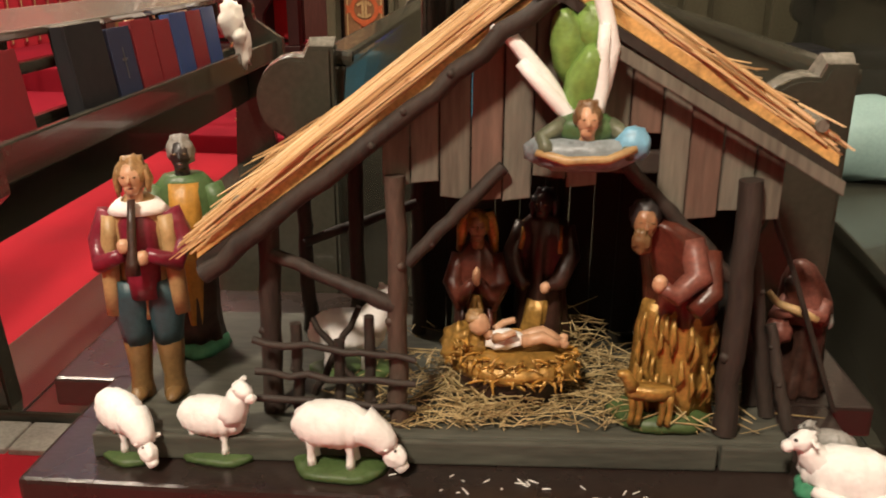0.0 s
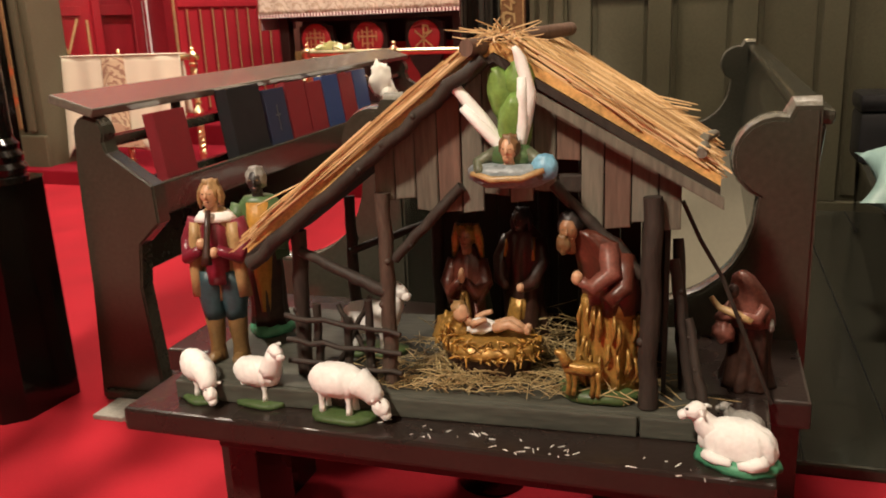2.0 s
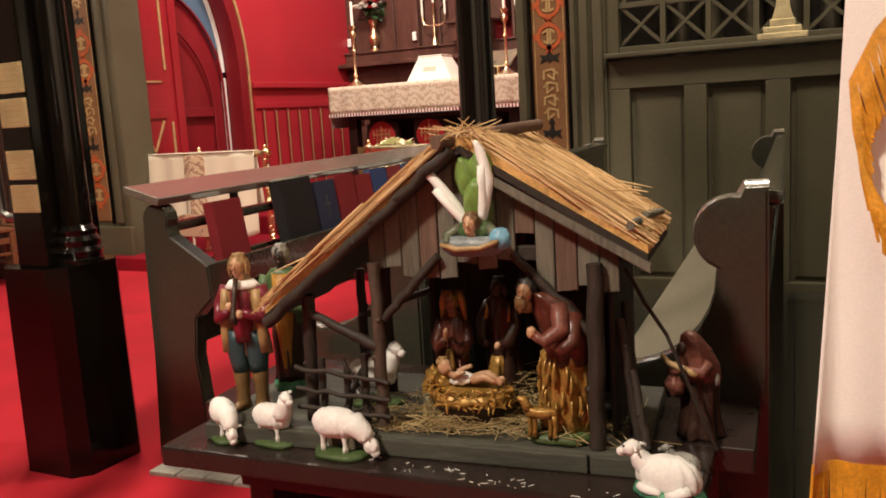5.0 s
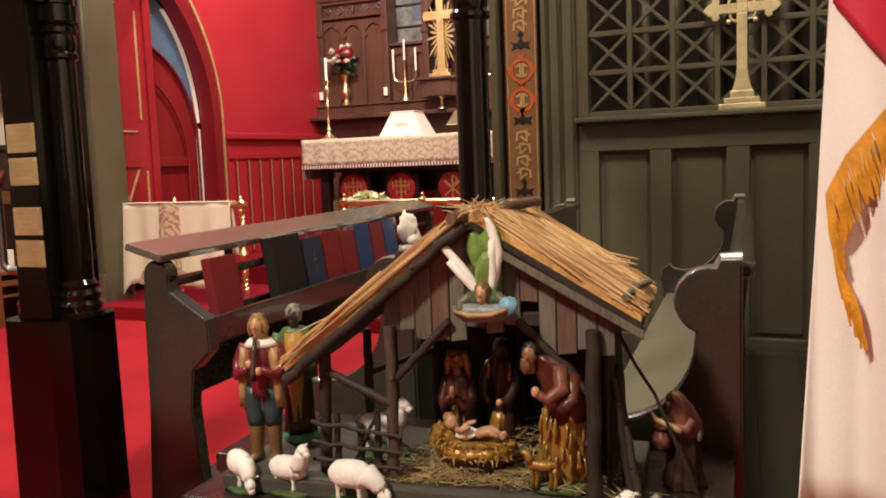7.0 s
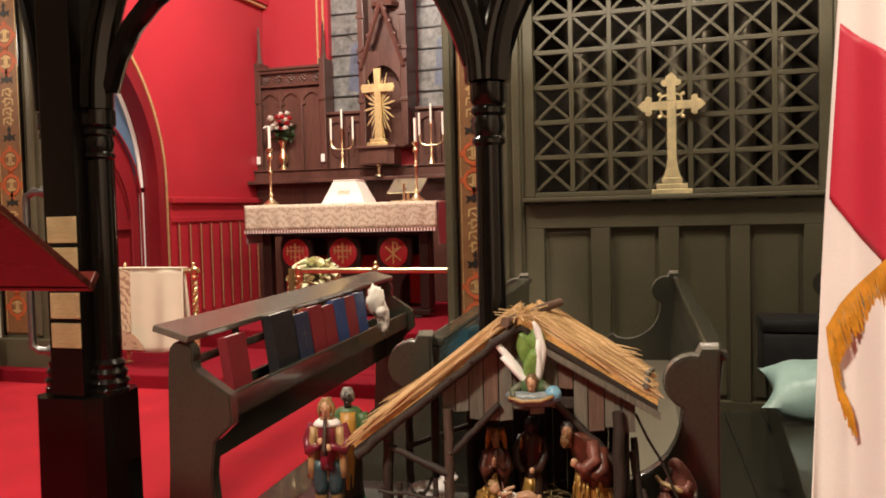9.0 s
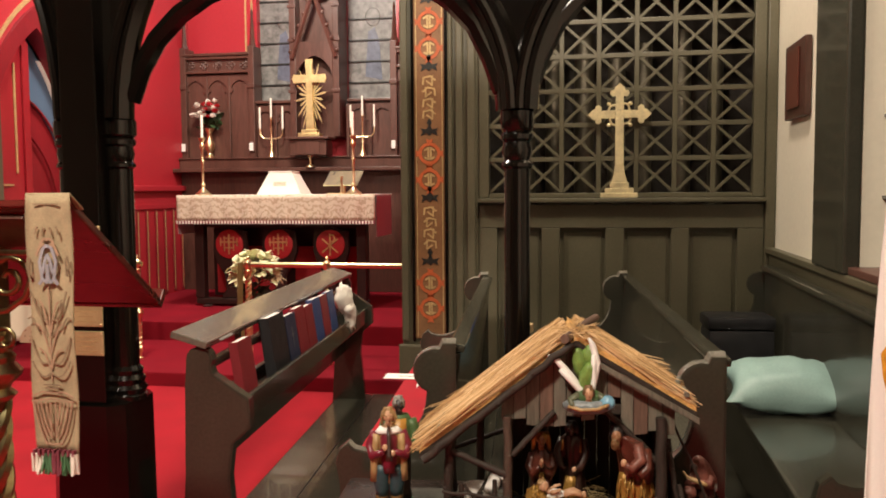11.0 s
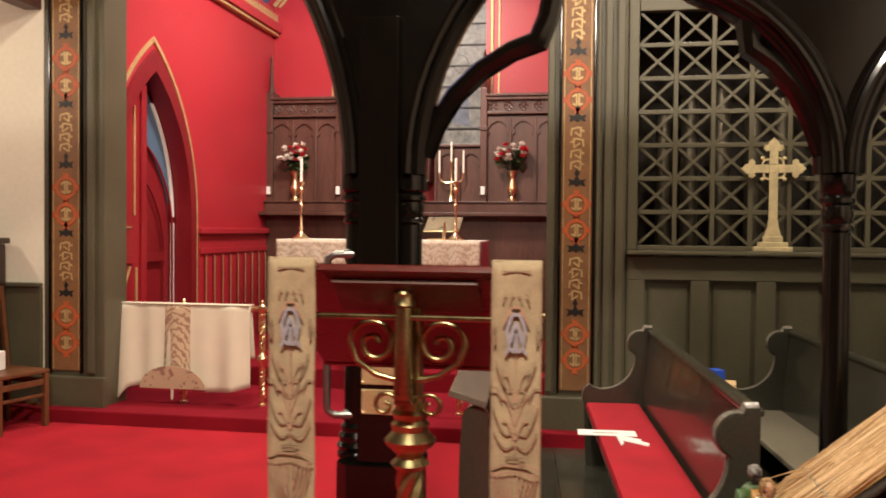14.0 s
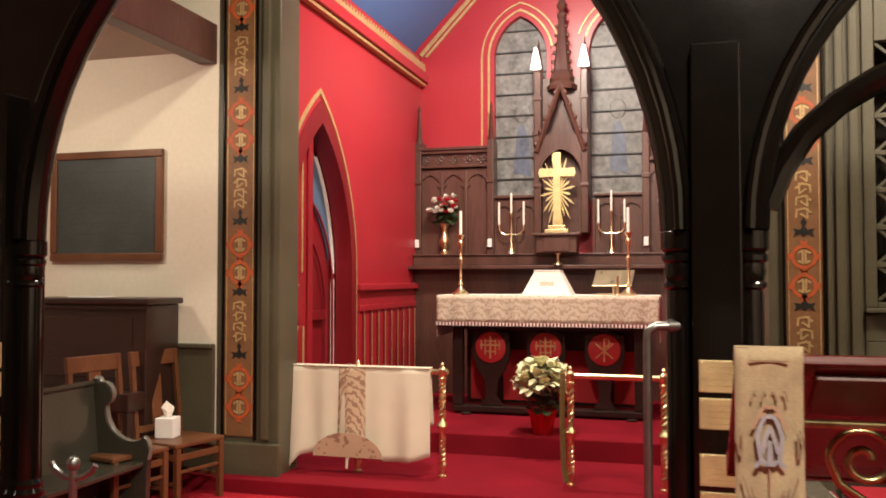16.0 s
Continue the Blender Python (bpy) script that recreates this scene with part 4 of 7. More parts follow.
for x0, x1 in ((XL + 0.03, -2.45), (-0.85, XR - 0.03)):
    arcade_panel(x0, x1, 1.76, 2.66, 3, RY)
    frieze(x0, x1, 2.70, 2.82, RY)
    part("sill", B(x0, RY - 0.07, 2.855, x1, YB - 0.006, 2.885, 0.008), WALNUT, rd)
for x0, x1 in ((-2.42, -1.95), (-1.38, -0.88)):
    arcade_panel(x0, x1, 1.76, 2.33, 2, RY + 0.02)
    part("sill", B(x0, RY - 0.03, 2.335, x1, YB - 0.006, 2.365, 0.006), WALNUT, rd)
for x in (XL + 0.03, -2.435, -0.865, XR - 0.03):
    part("buttress", B(x - 0.035, RY - 0.06, 1.76, x + 0.035, YB - 0.008, 2.95, 0.008), WALNUT, rd)
    bm = bmesh.new()
    turned(bm, [(0.045, 2.95), (0.03, 3.0), (0.012, 3.28), (0.018, 3.30), (0.002, 3.36)], 4, Matrix.Translation((x, RY + 0.0, 0)))
    part("pinnacle", bm, WALNUT, rd)
    for zz in (1.82, 2.50):
        part("buttress_offset", B(x - 0.042, RY - 0.075, zz, x + 0.042, RY - 0.061, zz + 0.05, 0.006), WALNUT, rd)
# tabernacle and canopy
tb = thing("tabernacle", "walnut tabernacle chest on the gradine", "tabernacle", (-1.715, 8.10, 1.76))
part("chest", B(-0.20, -0.10, 0.0, 0.20, 0.12, 0.165, 0.008), WALNUT, tb)
part("cornice", B(-0.235, -0.14, 0.167, 0.235, 0.12, 0.192, 0.008), WALNUT, tb)
part("door", B(-0.13, -0.112, 0.012, 0.13, -0.102, 0.15, 0.004), WALNUT, tb)
for s in (-1, 1):
    x = -1.69 + s * 0.235
    part("canopy_post", B(x - 0.035, RY - 0.16, 1.96, x + 0.035, YB - 0.008, 3.60, 0.01), WALNUT, rd)
    bm = bmesh.new()
    turned(bm, [(0.04, 3.60), (0.05, 3.63), (0.01, 3.9), (0.002, 3.95)], 4, Matrix.Translation((x, RY - 0.05, 0)))
    part("pinnacle", bm, WALNUT, rd)
    for zz in (2.42, 2.95, 3.3):
        part("post_moulding", B(x - 0.048, RY - 0.172, zz, x + 0.048, RY - 0.161, zz + 0.035, 0.006), WALNUT, rd)
part("canopy_back", B(-1.89, RY - 0.02, 1.96, -1.49, YB - 0.01, 3.55, 0.004), WALNUT, rd)
bm = bmesh.new()
pts = arch_pts(-1.89, -1.49, 2.55, 0.26, 8)
extrude(bm, [(-1.89, 2.95), (-1.89, 2.55)] + pts[1:-1] + [(-1.49, 2.55), (-1.49, 2.95)], 0.05, Matrix.Translation((0, RY - 0.16, 0)))
part("canopy_arch", bm, WALNUT, rd)
bm = bmesh.new()
for a, b in (((-1.93, 2.78), (-1.69, 3.46)), ((-1.45, 2.78), (-1.69, 3.46))):
    tube(bm, [(a[0], RY - 0.17, a[1]), (b[0], RY - 0.17, b[1])], 0.026, 6)
part("gable", bm, WALNUT, rd)
for k in range(5):
    for s in (-1, 1):
        bm = bmesh.new(); blob(bm, (-1.69 + s * (0.25 - k * 0.05), RY - 0.18, 2.85 + k * 0.13), (0.022, 0.016, 0.026), 8, 6, rough=0.4, seed=k)
        part("crocket", bm, WALNUT, rd)
bm = bmesh.new()
turned(bm, [(0.15, 3.42), (0.16, 3.46), (0.12, 3.50), (0.13, 3.54), (0.085, 3.62), (0.035, 4.15), (0.05, 4.18), (0.05, 4.21), (0.02, 4.24), (0.06, 4.29), (0.008, 4.40)], 8, Matrix.Translation((-1.69, RY - 0.02, 0)))
part("spire", bm, WALNUT, rd, smooth=20)
for k in range(6):
    for s in (-1, 1):
        bm = bmesh.new(); blob(bm, (-1.69 + s * (0.095 - k * 0.010), RY - 0.06, 3.62 + k * 0.09), (0.018, 0.014, 0.02), 8, 6, rough=0.4, seed=k)
        part("crocket", bm, WALNUT, rd)
SHADE = glow("lit_white_shade", (1.0, 0.93, 0.82), 6.0)
for s in (-1, 1):
    lp = thing("cone_lamp", "lit white cone lamp on the canopy post", "lamp", (-1.69 + s * 0.24, RY - 0.20, 3.62), group="canopy lamps")
    bm = bmesh.new(); turned(bm, [(0.055, 0.0), (0.015, 0.20), (0.01, 0.21)], 14)
    part("shade", bm, SHADE, lp, smooth=40)
    bm = bmesh.new(); tube(bm, [(0, 0.002, 0.19), (0, 0.05, 0.215), (0, 0.14, 0.20)], 0.008, 6)
    part("arm", bm, STEEL, lp)

# lancet windows
LANCET = mat("dim_stained_glass", (0.125, 0.122, 0.115), 0.5, vary=0.5, scale=7.0, fine=22, bump=0.25, second=(0.17, 0.165, 0.155))
BLUEGL = mat("dim_blue_glass", (0.10, 0.115, 0.16), 0.4, vary=0.4, scale=8, fine=20, bump=0.2)
for nm, (a, b) in (("window_east_north", WL), ("window_east_south", WR)):
    apts = arch_pts(a, b, 3.85, 0.46, 8)
    bm = bmesh.new(); extrude(bm, [(a, 2.3)] + apts + [(b, 2.3)], 0.01, Matrix.Translation((0, YB + 0.06, 0)))
    w = tagged(part(nm, bm, LANCET), "dim grey stained glass lancet window at night", "window", kind="structure")
    for k in range(8):
        z = 2.55 + k * 0.225
        part("saddle_bar", B(a + 0.005, YB + 0.04, z, b - 0.005, YB + 0.055, z + 0.014, 0.002), INK, w)
    bm = bmesh.new()
    mid = (a + b) / 2
    blob(bm, (mid, YB + 0.058, 3.25), (0.085, 0.006, 0.10), 14, 10)
    part("glass_roundel", bm, LANCET, w)
    bm = bmesh.new()
    extrude(bm, [(mid - .09, 2.62), (mid + .10, 2.58), (mid + .07, 3.0), (mid + .02, 3.14), (mid - .05, 3.1)], 0.004, Matrix.Translation((0, YB + 0.0545, 0)))
    part("blue_pane", bm, BLUEGL, w, "blue glass drapery pane")
    for off, wd, mt in ((0.0, 0.045, RED_WALL), (0.05, 0.022, GILT), (0.13, 0.016, GILT)):
        i0, i1 = arch_pts(a - off, b + off, 3.85, 0.46 + off, 8), arch_pts(a - off - wd, b + off + wd, 3.85, 0.46 + off + wd, 8)
        bm = bmesh.new()
        aa, bb = [(i0[0][0], 2.89)] + i0 + [(i0[-1][0], 2.89)], [(i1[0][0], 2.89)] + i1 + [(i1[-1][0], 2.89)]
        for i in range(len(aa) - 1):
            if off and ((aa[i][0] > WL[1] - 0.05 and a < -2) or (aa[i + 1][0] < WR[0] + 0.05 and a > -2)) and aa[i][1] < 4.0:
                continue
            extrude(bm, [aa[i], aa[i + 1], bb[i + 1], bb[i]], 0.03 - off * 0.1, Matrix.Translation((0, YB - 0.031 + off * 0.1, 0)))
        part("architrave" if not off else "gilt_line", bm, mt, w)

# altar
ALX0, ALX1, ALY0, ALY1 = -2.60, -0.705, 6.88, 7.50
CARVED = mat("near_black_altar_oak", (0.022, 0.010, 0.008), 0.4, vary=0.4, scale=8, fine=80, bump=0.2)
MEDRED = mat("red_medallion_paint", (0.42, 0.022, 0.028), 0.5, vary=0.15)
al = thing("altar", "dark oak altar table with red medallions and gilt emblems", "altar", (0, 0, 0.32))
part("mensa", B(ALX0 + 0.02, ALY0 + 0.01, 0.96, ALX1 - 0.02, ALY1, 1.03, 0.008), CARVED, al)
part("back_board", B(-2.42, 7.25, 0.07, -0.88, 7.30, 0.95, 0.004), CARVED, al)
part("apron", B(-2.45, 7.02, 0.74, -0.86, 7.06, 0.955, 0.004), CARVED, al)
part("base_rail", B(-2.48, 6.98, 0.02, -0.82, 7.10, 0.075, 0.01), CARVED, al)
for x in (-2.44, -0.87):
    part("corner_post", B(x - 0.045, 6.98, 0.076, x + 0.045, 7.07, 0.955, 0.01), CARVED, al)
for x in (-2.36, -0.94):
    bm = bmesh.new(); turned(bm, [(0.045, 0), (0.05, 0.01), (0.03, 0.02)], 12, Matrix.Translation((x, 6.97, 0.0)))
    part("foot", bm, CARVED, al)
for x in (-2.143, -1.659, -1.162):
    bm = bmesh.new()
    extrude(bm, [(-0.17, 0.52), (-0.13, 0.40), (-0.06, 0.30), (-0.045, 0.16), (-0.10, 0.077), (0.10, 0.077), (0.045, 0.16), (0.06, 0.30), (0.13, 0.40), (0.17, 0.52), (0.16, 0.70), (0, 0.74), (-0.16, 0.70)], 0.05, Matrix.Translation((x, 7.005, 0)), bev=0.006)
    part("trestle", bm, CARVED, al, "carved dark trestle")
    bm = bmesh.new(); turned(bm, [(0.135, 0), (0.135, 0.012), (0.12, 0.018)], 32, Matrix.Translation((x, 7.003, 0.585)) @ Matrix.Rotation(radians(90), 4, "X"))
    md = part("medallion", bm, MEDRED, al, "red round medallion", smooth=40)
    bm = bmesh.new()
    mm = Matrix.Translation((x, 6.979, 0.585))
    if x < -2 or x < -1.5:
        stroke(bm, [(0, -.09), (0, .09)], .016, 0, .006, mm)
        stroke(bm, [(-.085, 0.02), (.085, 0.02)], .016, -.001, .005, mm)
        for s in (-1, 1):
            stroke(bm, [(s * .045, -.06), (s * .045, .07)], .010, 0.001, .006, mm)
            stroke(bm, [(s * .08, -.015), (s * .08, .055)], .010, 0.001, .006, mm)
            stroke(bm, [(-.05, s * .045 + .01), (.05, s * .045 + .01)], .009, -.002, .005, mm)
    else:
        stroke(bm, [(0, -.095), (0, .09), (.035, .085), (.045, .055), (.03, .03), (0, .028)], .014, 0, .006, mm)
        stroke(bm, [(-.07, -.07), (.07, .05)], .013, -.001, .005, mm)
        stroke(bm, [(.07, -.07), (-.07, .05)], .013, -.002, .005, mm)
    part("emblem", bm, GOLD, md, "gilt emblem")
for x0, x1 in ((-2.38, -2.20), (-2.08, -1.73), (-1.59, -1.23), (-1.10, -0.93)):
    part("red_panel", B(x0, 7.235, 0.10, x1, 7.249, 0.55, 0.002), MEDRED, al, "red panel behind the trestles")


def brocade(name, base, ink, scale):
    """Woven cloth with a scrolling figure in a second thread colour."""
    m = mat(name, base, 0.8, vary=0.08, scale=8, fine=350, bump=0.3)
    nt = m.node_tree
    bsdf = nt.nodes["Principled BSDF"]
    ramp = bsdf.inputs["Base Color"].links[0].from_node
    co = nt.nodes.new("ShaderNodeTexCoord")
    v = nt.nodes.new("ShaderNodeTexVoronoi")
    v.feature = "DISTANCE_TO_EDGE"
    v.inputs["Scale"].default_value = scale
    wv = nt.nodes.new("ShaderNodeTexWave")
    wv.wave_type = "RINGS"
    wv.inputs["Scale"].default_value, wv.inputs["Distortion"].default_value, wv.inputs["Detail"].default_value, wv.inputs["Detail Scale"].default_value = scale * 0.35, 6.0, 1.5, 1.2
    nt.links.new(co.outputs["Object"], v.inputs["Vector"])
    nt.links.new(co.outputs["Object"], wv.inputs["Vector"])
    r1 = nt.nodes.new("ShaderNodeValToRGB")
    r1.color_ramp.elements[0].position, r1.color_ramp.elements[1].position = 0.60, 0.72
    nt.links.new(wv.outputs["Fac"], r1.inputs["Fac"])
    mix = nt.nodes.new("ShaderNodeMix")
    mix.data_type = "RGBA"
    mix.inputs["B"].default_value = (*ink, 1)
    nt.links.new(r1.outputs["Color"], mix.inputs["Factor"])
    nt.links.new(ramp.outputs["Color"], mix.inputs["A"])
    nt.links.new(mix.outputs["Result"], bsdf.inputs["Base Color"])
    return m


FRONTAL = brocade("rose_brocade", (0.62, 0.52, 0.41), (0.47, 0.36, 0.26), 70)
ac = thing("altar_cloth", "ivory altar cloth with a rose brocade frontal and fringe", "cloth", (0, 0, 0))
part("top_linen", B(ALX0, ALY0 + 0.006, 1.352, ALX1, ALY1 + 0.01, 1.362, 0.003), WHITE, ac)
bm = bmesh.new()
vs = []
nx = 90
for i in range(nx + 1):
    x = ALX0 + (ALX1 - ALX0) * i / nx
    row = []
    for j in range(8):
        z = 1.362 - 0.235 * j / 7
        row.append(bm.verts.new((x, ALY0 - 0.004 - 0.010 * math.sin(i * .8) * (j / 7) - 0.004 * j / 7, z)))
    vs.append(row)
for i in range(nx):
    for j in range(7):
        bm.faces.new((vs[i][j], vs[i + 1][j], vs[i + 1][j + 1], vs[i][j + 1]))
fo = part("frontal", bm, FRONTAL, ac, "rose brocade frontal", smooth=60)
so = fo.modifiers.new("thickness", "SOLIDIFY")
so.thickness = 0.004
FRW, FRR = mat("white_fringe", (0.78, 0.72, 0.64), 0.9), mat("maroon_fringe", (0.20, 0.04, 0.06), 0.9)
nf = 64
for k in range(2):
    bm = bmesh.new()
    for i in range(k, nf * 2, 2):
        x = ALX0 + (ALX1 - ALX0) * (i + .5) / (nf * 2)
        box(bm, x - 0.0074, ALY0 - 0.022, 1.098, x + 0.0074, ALY0 - 0.010, 1.128)
    part("fringe", bm, (FRW, FRR)[k], ac, ("white fringe tufts", "maroon fringe tufts")[k])["kind"] = "stuff"
MAUVE = mat("mauve_grey_linen", (0.42, 0.34, 0.34), 0.85, vary=0.1, fine=250)
for x0, x1, zb in ((ALX0 - 0.008, ALX0 - 0.001, 1.00), (ALX1 + 0.001, ALX1 + 0.008, 0.98)):
    part("side_drop", B(x0, ALY0 + 0.02, zb, x1, ALY1 - 0.05, 1.35, 0.002), MAUVE, ac, "mauve linen end drop")

# things on the altar
cv = thing("veiled_chalice", "chalice under a white and rose veil on the altar", "chalice veil", (-1.655, 7.16, 1.363))
bm = bmesh.new()
for (rx, ry, z), (rx2, ry2, z2) in zip([(0.215, 0.15, 0.0), (0.165, 0.12, 0.10)], [(0.165, 0.12, 0.10), (0.11, 0.10, 0.205)]):
    a = [bm.verts.new((sx * rx, sy * ry, z)) for sx, sy in ((-1, -1), (1, -1), (1, 1), (-1, 1))]
    b = [bm.verts.new((sx * rx2, sy * ry2, z2)) for sx, sy in ((-1, -1), (1, -1), (1, 1), (-1, 1))]
    for i in range(4):
        bm.faces.new((a[i], a[(i + 1) % 4], b[(i + 1) % 4], b[i]))
bm.faces.new(b)
bmesh.ops.remove_doubles(bm, verts=bm.verts, dist=0.001)
part("veil", bm, WHITE, cv)
bm = bmesh.new()
extrude(bm, [(-0.07, 0.03), (0.07, 0.03), (0.05, 0.192), (-0.05, 0.192)], 0.004, Matrix.Translation((0, -0.146, 0)) @ Matrix.Rotation(radians(-14), 4, "X"))
part("orphrey", bm, FRONTAL, cv, "rose brocade band")
part("burse", B(-0.115, -0.105, 0.206, 0.115, 0.105, 0.216, 0.003), WHITE, cv)


def candlestick(name, x, y, z, label):
    t = thing(name, label, "candlestick", (x, y, z), group="altar candlesticks")
    bm = bmesh.new()
    turned(bm, [(0.075, 0), (0.075, 0.012), (0.06, 0.022), (0.045, 0.035), (0.02, 0.06), (0.014, 0.08), (0.022, 0.10), (0.012, 0.12), (0.011, 0.30), (0.020, 0.32), (0.011, 0.34), (0.011, 0.42), (0.026, 0.45), (0.026, 0.47), (0.013, 0.49), (0.03, 0.52), (0.034, 0.535), (0.012, 0.54)], 20)
    part("stick", bm, BRASS, t, smooth=40)
    bm = bmesh.new(); turned(bm, [(0.013, 0.541), (0.013, 0.745), (0.004, 0.75)], 14)
    part("candle", bm, WAX, t, "white wax candle", smooth=40)


WAX = mat("white_wax", (0.82, 0.78, 0.68), 0.5, vary=0.04)
candlestick("altar_candlestick", -2.44, 7.10, 1.363, "tall brass candlestick with a white candle")
candlestick("altar_candlestick", -0.965, 7.10, 1.363, "tall brass candlestick with a white candle")
ms = thing("missal_stand", "low brass book stand on the altar", "book stand", (-1.10, 7.22, 1.363), -6)
part("plate", B(-0.17, -0.10, -0.004, 0.17, 0.12, 0.004, 0.002, Matrix.Translation((0, 0, 0.14)) @ Matrix.Rotation(radians(38), 4, "X")), BRASS, ms)
part("base", B(-0.14, -0.06, 0.0, 0.14, 0.10, 0.012, 0.003), BRASS, ms)
bm = bmesh.new(); tube(bm, [(0, 0.02, 0.012), (0, 0.02, 0.138)], 0.014, 10)
part("stem", bm, BRASS, ms)
cr = thing("altar_cruet", "slim brass altar bell", "altar bell", (-1.05, 7.00, 1.363))
bm = bmesh.new(); turned(bm, [(0.02, 0), (0.012, 0.02), (0.012, 0.15), (0.016, 0.16), (0.004, 0.17)], 14)
part("body", bm, BRASS, cr, smooth=40)

G0 = 1.759
ci = thing("small_ciborium", "small gold ciborium before the tabernacle", "ciborium", (-1.70, 8.04, 1.641))
bm = bmesh.new(); turned(bm, [(0.05, 0), (0.045, 0.012), (0.012, 0.03), (0.012, 0.09), (0.035, 0.12), (0.042, 0.165), (0.03, 0.21), (0.01, 0.235), (0.004, 0.25)], 18)
part("body", bm, BRASS, ci, smooth=40)


def candelabrum(x):
    t = thing("candelabrum", "three-branched brass candelabrum with white candles", "candelabrum", (x, 8.27, G0), group="gradine candelabra")
    bm = bmesh.new()
    turned(bm, [(0.045, 0), (0.03, 0.03), (0.012, 0.10), (0.016, 0.16), (0.009, 0.18), (0.009, 0.40), (0.018, 0.42)], 16)
    part("stem", bm, BRASS, t, smooth=40)
    for s in (-1, 1):
        bm = bmesh.new()
        tube(bm, [(0, 0, 0.20), (s * 0.05, 0, 0.195), (s * 0.10, 0, 0.21), (s * 0.125, 0, 0.245), (s * 0.128, 0, 0.30)], 0.008, 8)
        part("branch", bm, BRASS, t, smooth=40)
    for xx, z0, z1 in ((-0.128, 0.30, 0.53), (0, 0.42, 0.62), (0.128, 0.30, 0.53)):
        bm = bmesh.new(); turned(bm, [(0.011, z0), (0.011, z1), (0.003, z1 + .006)], 12, Matrix.Translation((xx, 0, 0)))
        part("candle", bm, WAX, t, "white wax candle", smooth=40)


candelabrum(-2.21), candelabrum(-1.20)
PETW, PETR, LEAFG = mat("white_petal", (0.80, 0.77, 0.70), 0.7), mat("red_petal", (0.55, 0.02, 0.035), 0.6), mat("dark_leaf", (0.035, 0.075, 0.025), 0.5, vary=0.4, scale=30)


def petal(bm, at, r, tilt, yaw, mi, wide=0.45):
    pts = [(0, 0), (r * wide * .8, r * .3), (r * wide, r * .6), (r * wide * .4, r * .9), (0, r), (-r * wide * .4, r * .9), (-r * wide, r * .6), (-r * wide * .8, r * .3)]
    m = Matrix.Translation(at) @ Matrix.Rotation(yaw, 4, "Z") @ Matrix.Rotation(tilt, 4, "X")
    vs = [bm.verts.new(m @ Vector((u, v, r * .18 * math.sin(v / r * 3)))) for u, v in pts]
    f = bm.faces.new(vs)
    f.material_index = mi


def flower_vase(x, seed):
    rnd = random.Random(seed)
    t = thing("flower_vase", "brass vase with red and white flowers", "vase", (x, 8.27, G0), group="gradine vases")
    bm = bmesh.new()
    turned(bm, [(0.05, 0), (0.05, 0.015), (0.03, 0.03), (0.025, 0.05), (0.05, 0.10), (0.055, 0.14), (0.03, 0.20), (0.025, 0.26), (0.05, 0.31), (0.055, 0.32), (0.02, 0.31)], 20)
    part("vase", bm, BRASS, t, smooth=40)
    bm = bmesh.new()
    for k in range(60):
        a, r = rnd.uniform(0, 6.28), rnd.uniform(0, 0.15)
        petal(bm, (r * math.cos(a), r * math.sin(a) * .7, rnd.uniform(0.30, 0.46)), rnd.uniform(.06, .1), rnd.uniform(0, 1.2), rnd.uniform(0, 6.28), 0)
    part("foliage", bm, LEAFG, t, "dark green leaves")
    for mt, n, lab in ((PETW, 17, "white blossoms"), (PETR, 9, "red blossoms")):
        bm = bmesh.new()
        for k in range(n):
            c = Vector((rnd.uniform(-.16, .16), rnd.uniform(-.15, -.02), rnd.uniform(.40, .58)))
            for q in range(14):
                petal(bm, c, rnd.uniform(.035, .055), rnd.uniform(0.1, 1.3), q * .9 + rnd.uniform(0, .4), 0, .6)
        part("blossoms", bm, mt, t, lab)


flower_vase(-2.92, 3), flower_vase(-0.56, 8)
ax = thing("altar_cross", "gold altar cross with a sunburst behind it", "cross", (-1.715, 8.10, 1.955))
part("base", B(-0.115, -0.06, 0, 0.115, 0.06, 0.035, 0.004), GOLD, ax)
part("step", B(-0.085, -0.045, 0.036, 0.085, 0.045, 0.075, 0.004), GOLD, ax)
bm = bmesh.new()
extrude(bm, [(-.045, .076), (.045, .076), (.038, .20), (.034, .56), (.17, .555), (.185, .60), (.17, .645), (.034, .64), (.040, .80), (-.040, .80), (-.034, .64), (-.17, .645), (-.185, .60), (-.17, .555), (-.034, .56), (-.038, .20)], 0.03, Matrix.Translation((0, -0.015, 0)), bev=0.004)
part("cross", bm, GOLD, ax)
for k in range(28):
    a = 2 * math.pi * (k + .5) / 28
    L = 0.30 if k % 2 else 0.40
    bm = bmesh.new()
    extrude(bm, [(-.008, .05), (.008, .05), (.012, L * .8), (0, L), (-.012, L * .8)], 0.006, Matrix.Translation((0, 0.03, 0.42)) @ Matrix.Scale(0.44, 4, (1, 0, 0)) @ Matrix.Rotation(a, 4, "Y"))
    part("ray", bm, GOLD, ax)
for x in (XL + 0.03, -2.435, -0.865):
    sk = thing("white_socket", "small white fitting at the foot of the reredos buttress", "socket", (x, RY - 0.078, 1.83), group="white fittings")
    part("plate", B(-0.022, -0.012, 0, 0.022, 0, 0.085, 0.004), WHITEP, sk)

# communion rail
RLY, RLZ = 5.27, 0.165


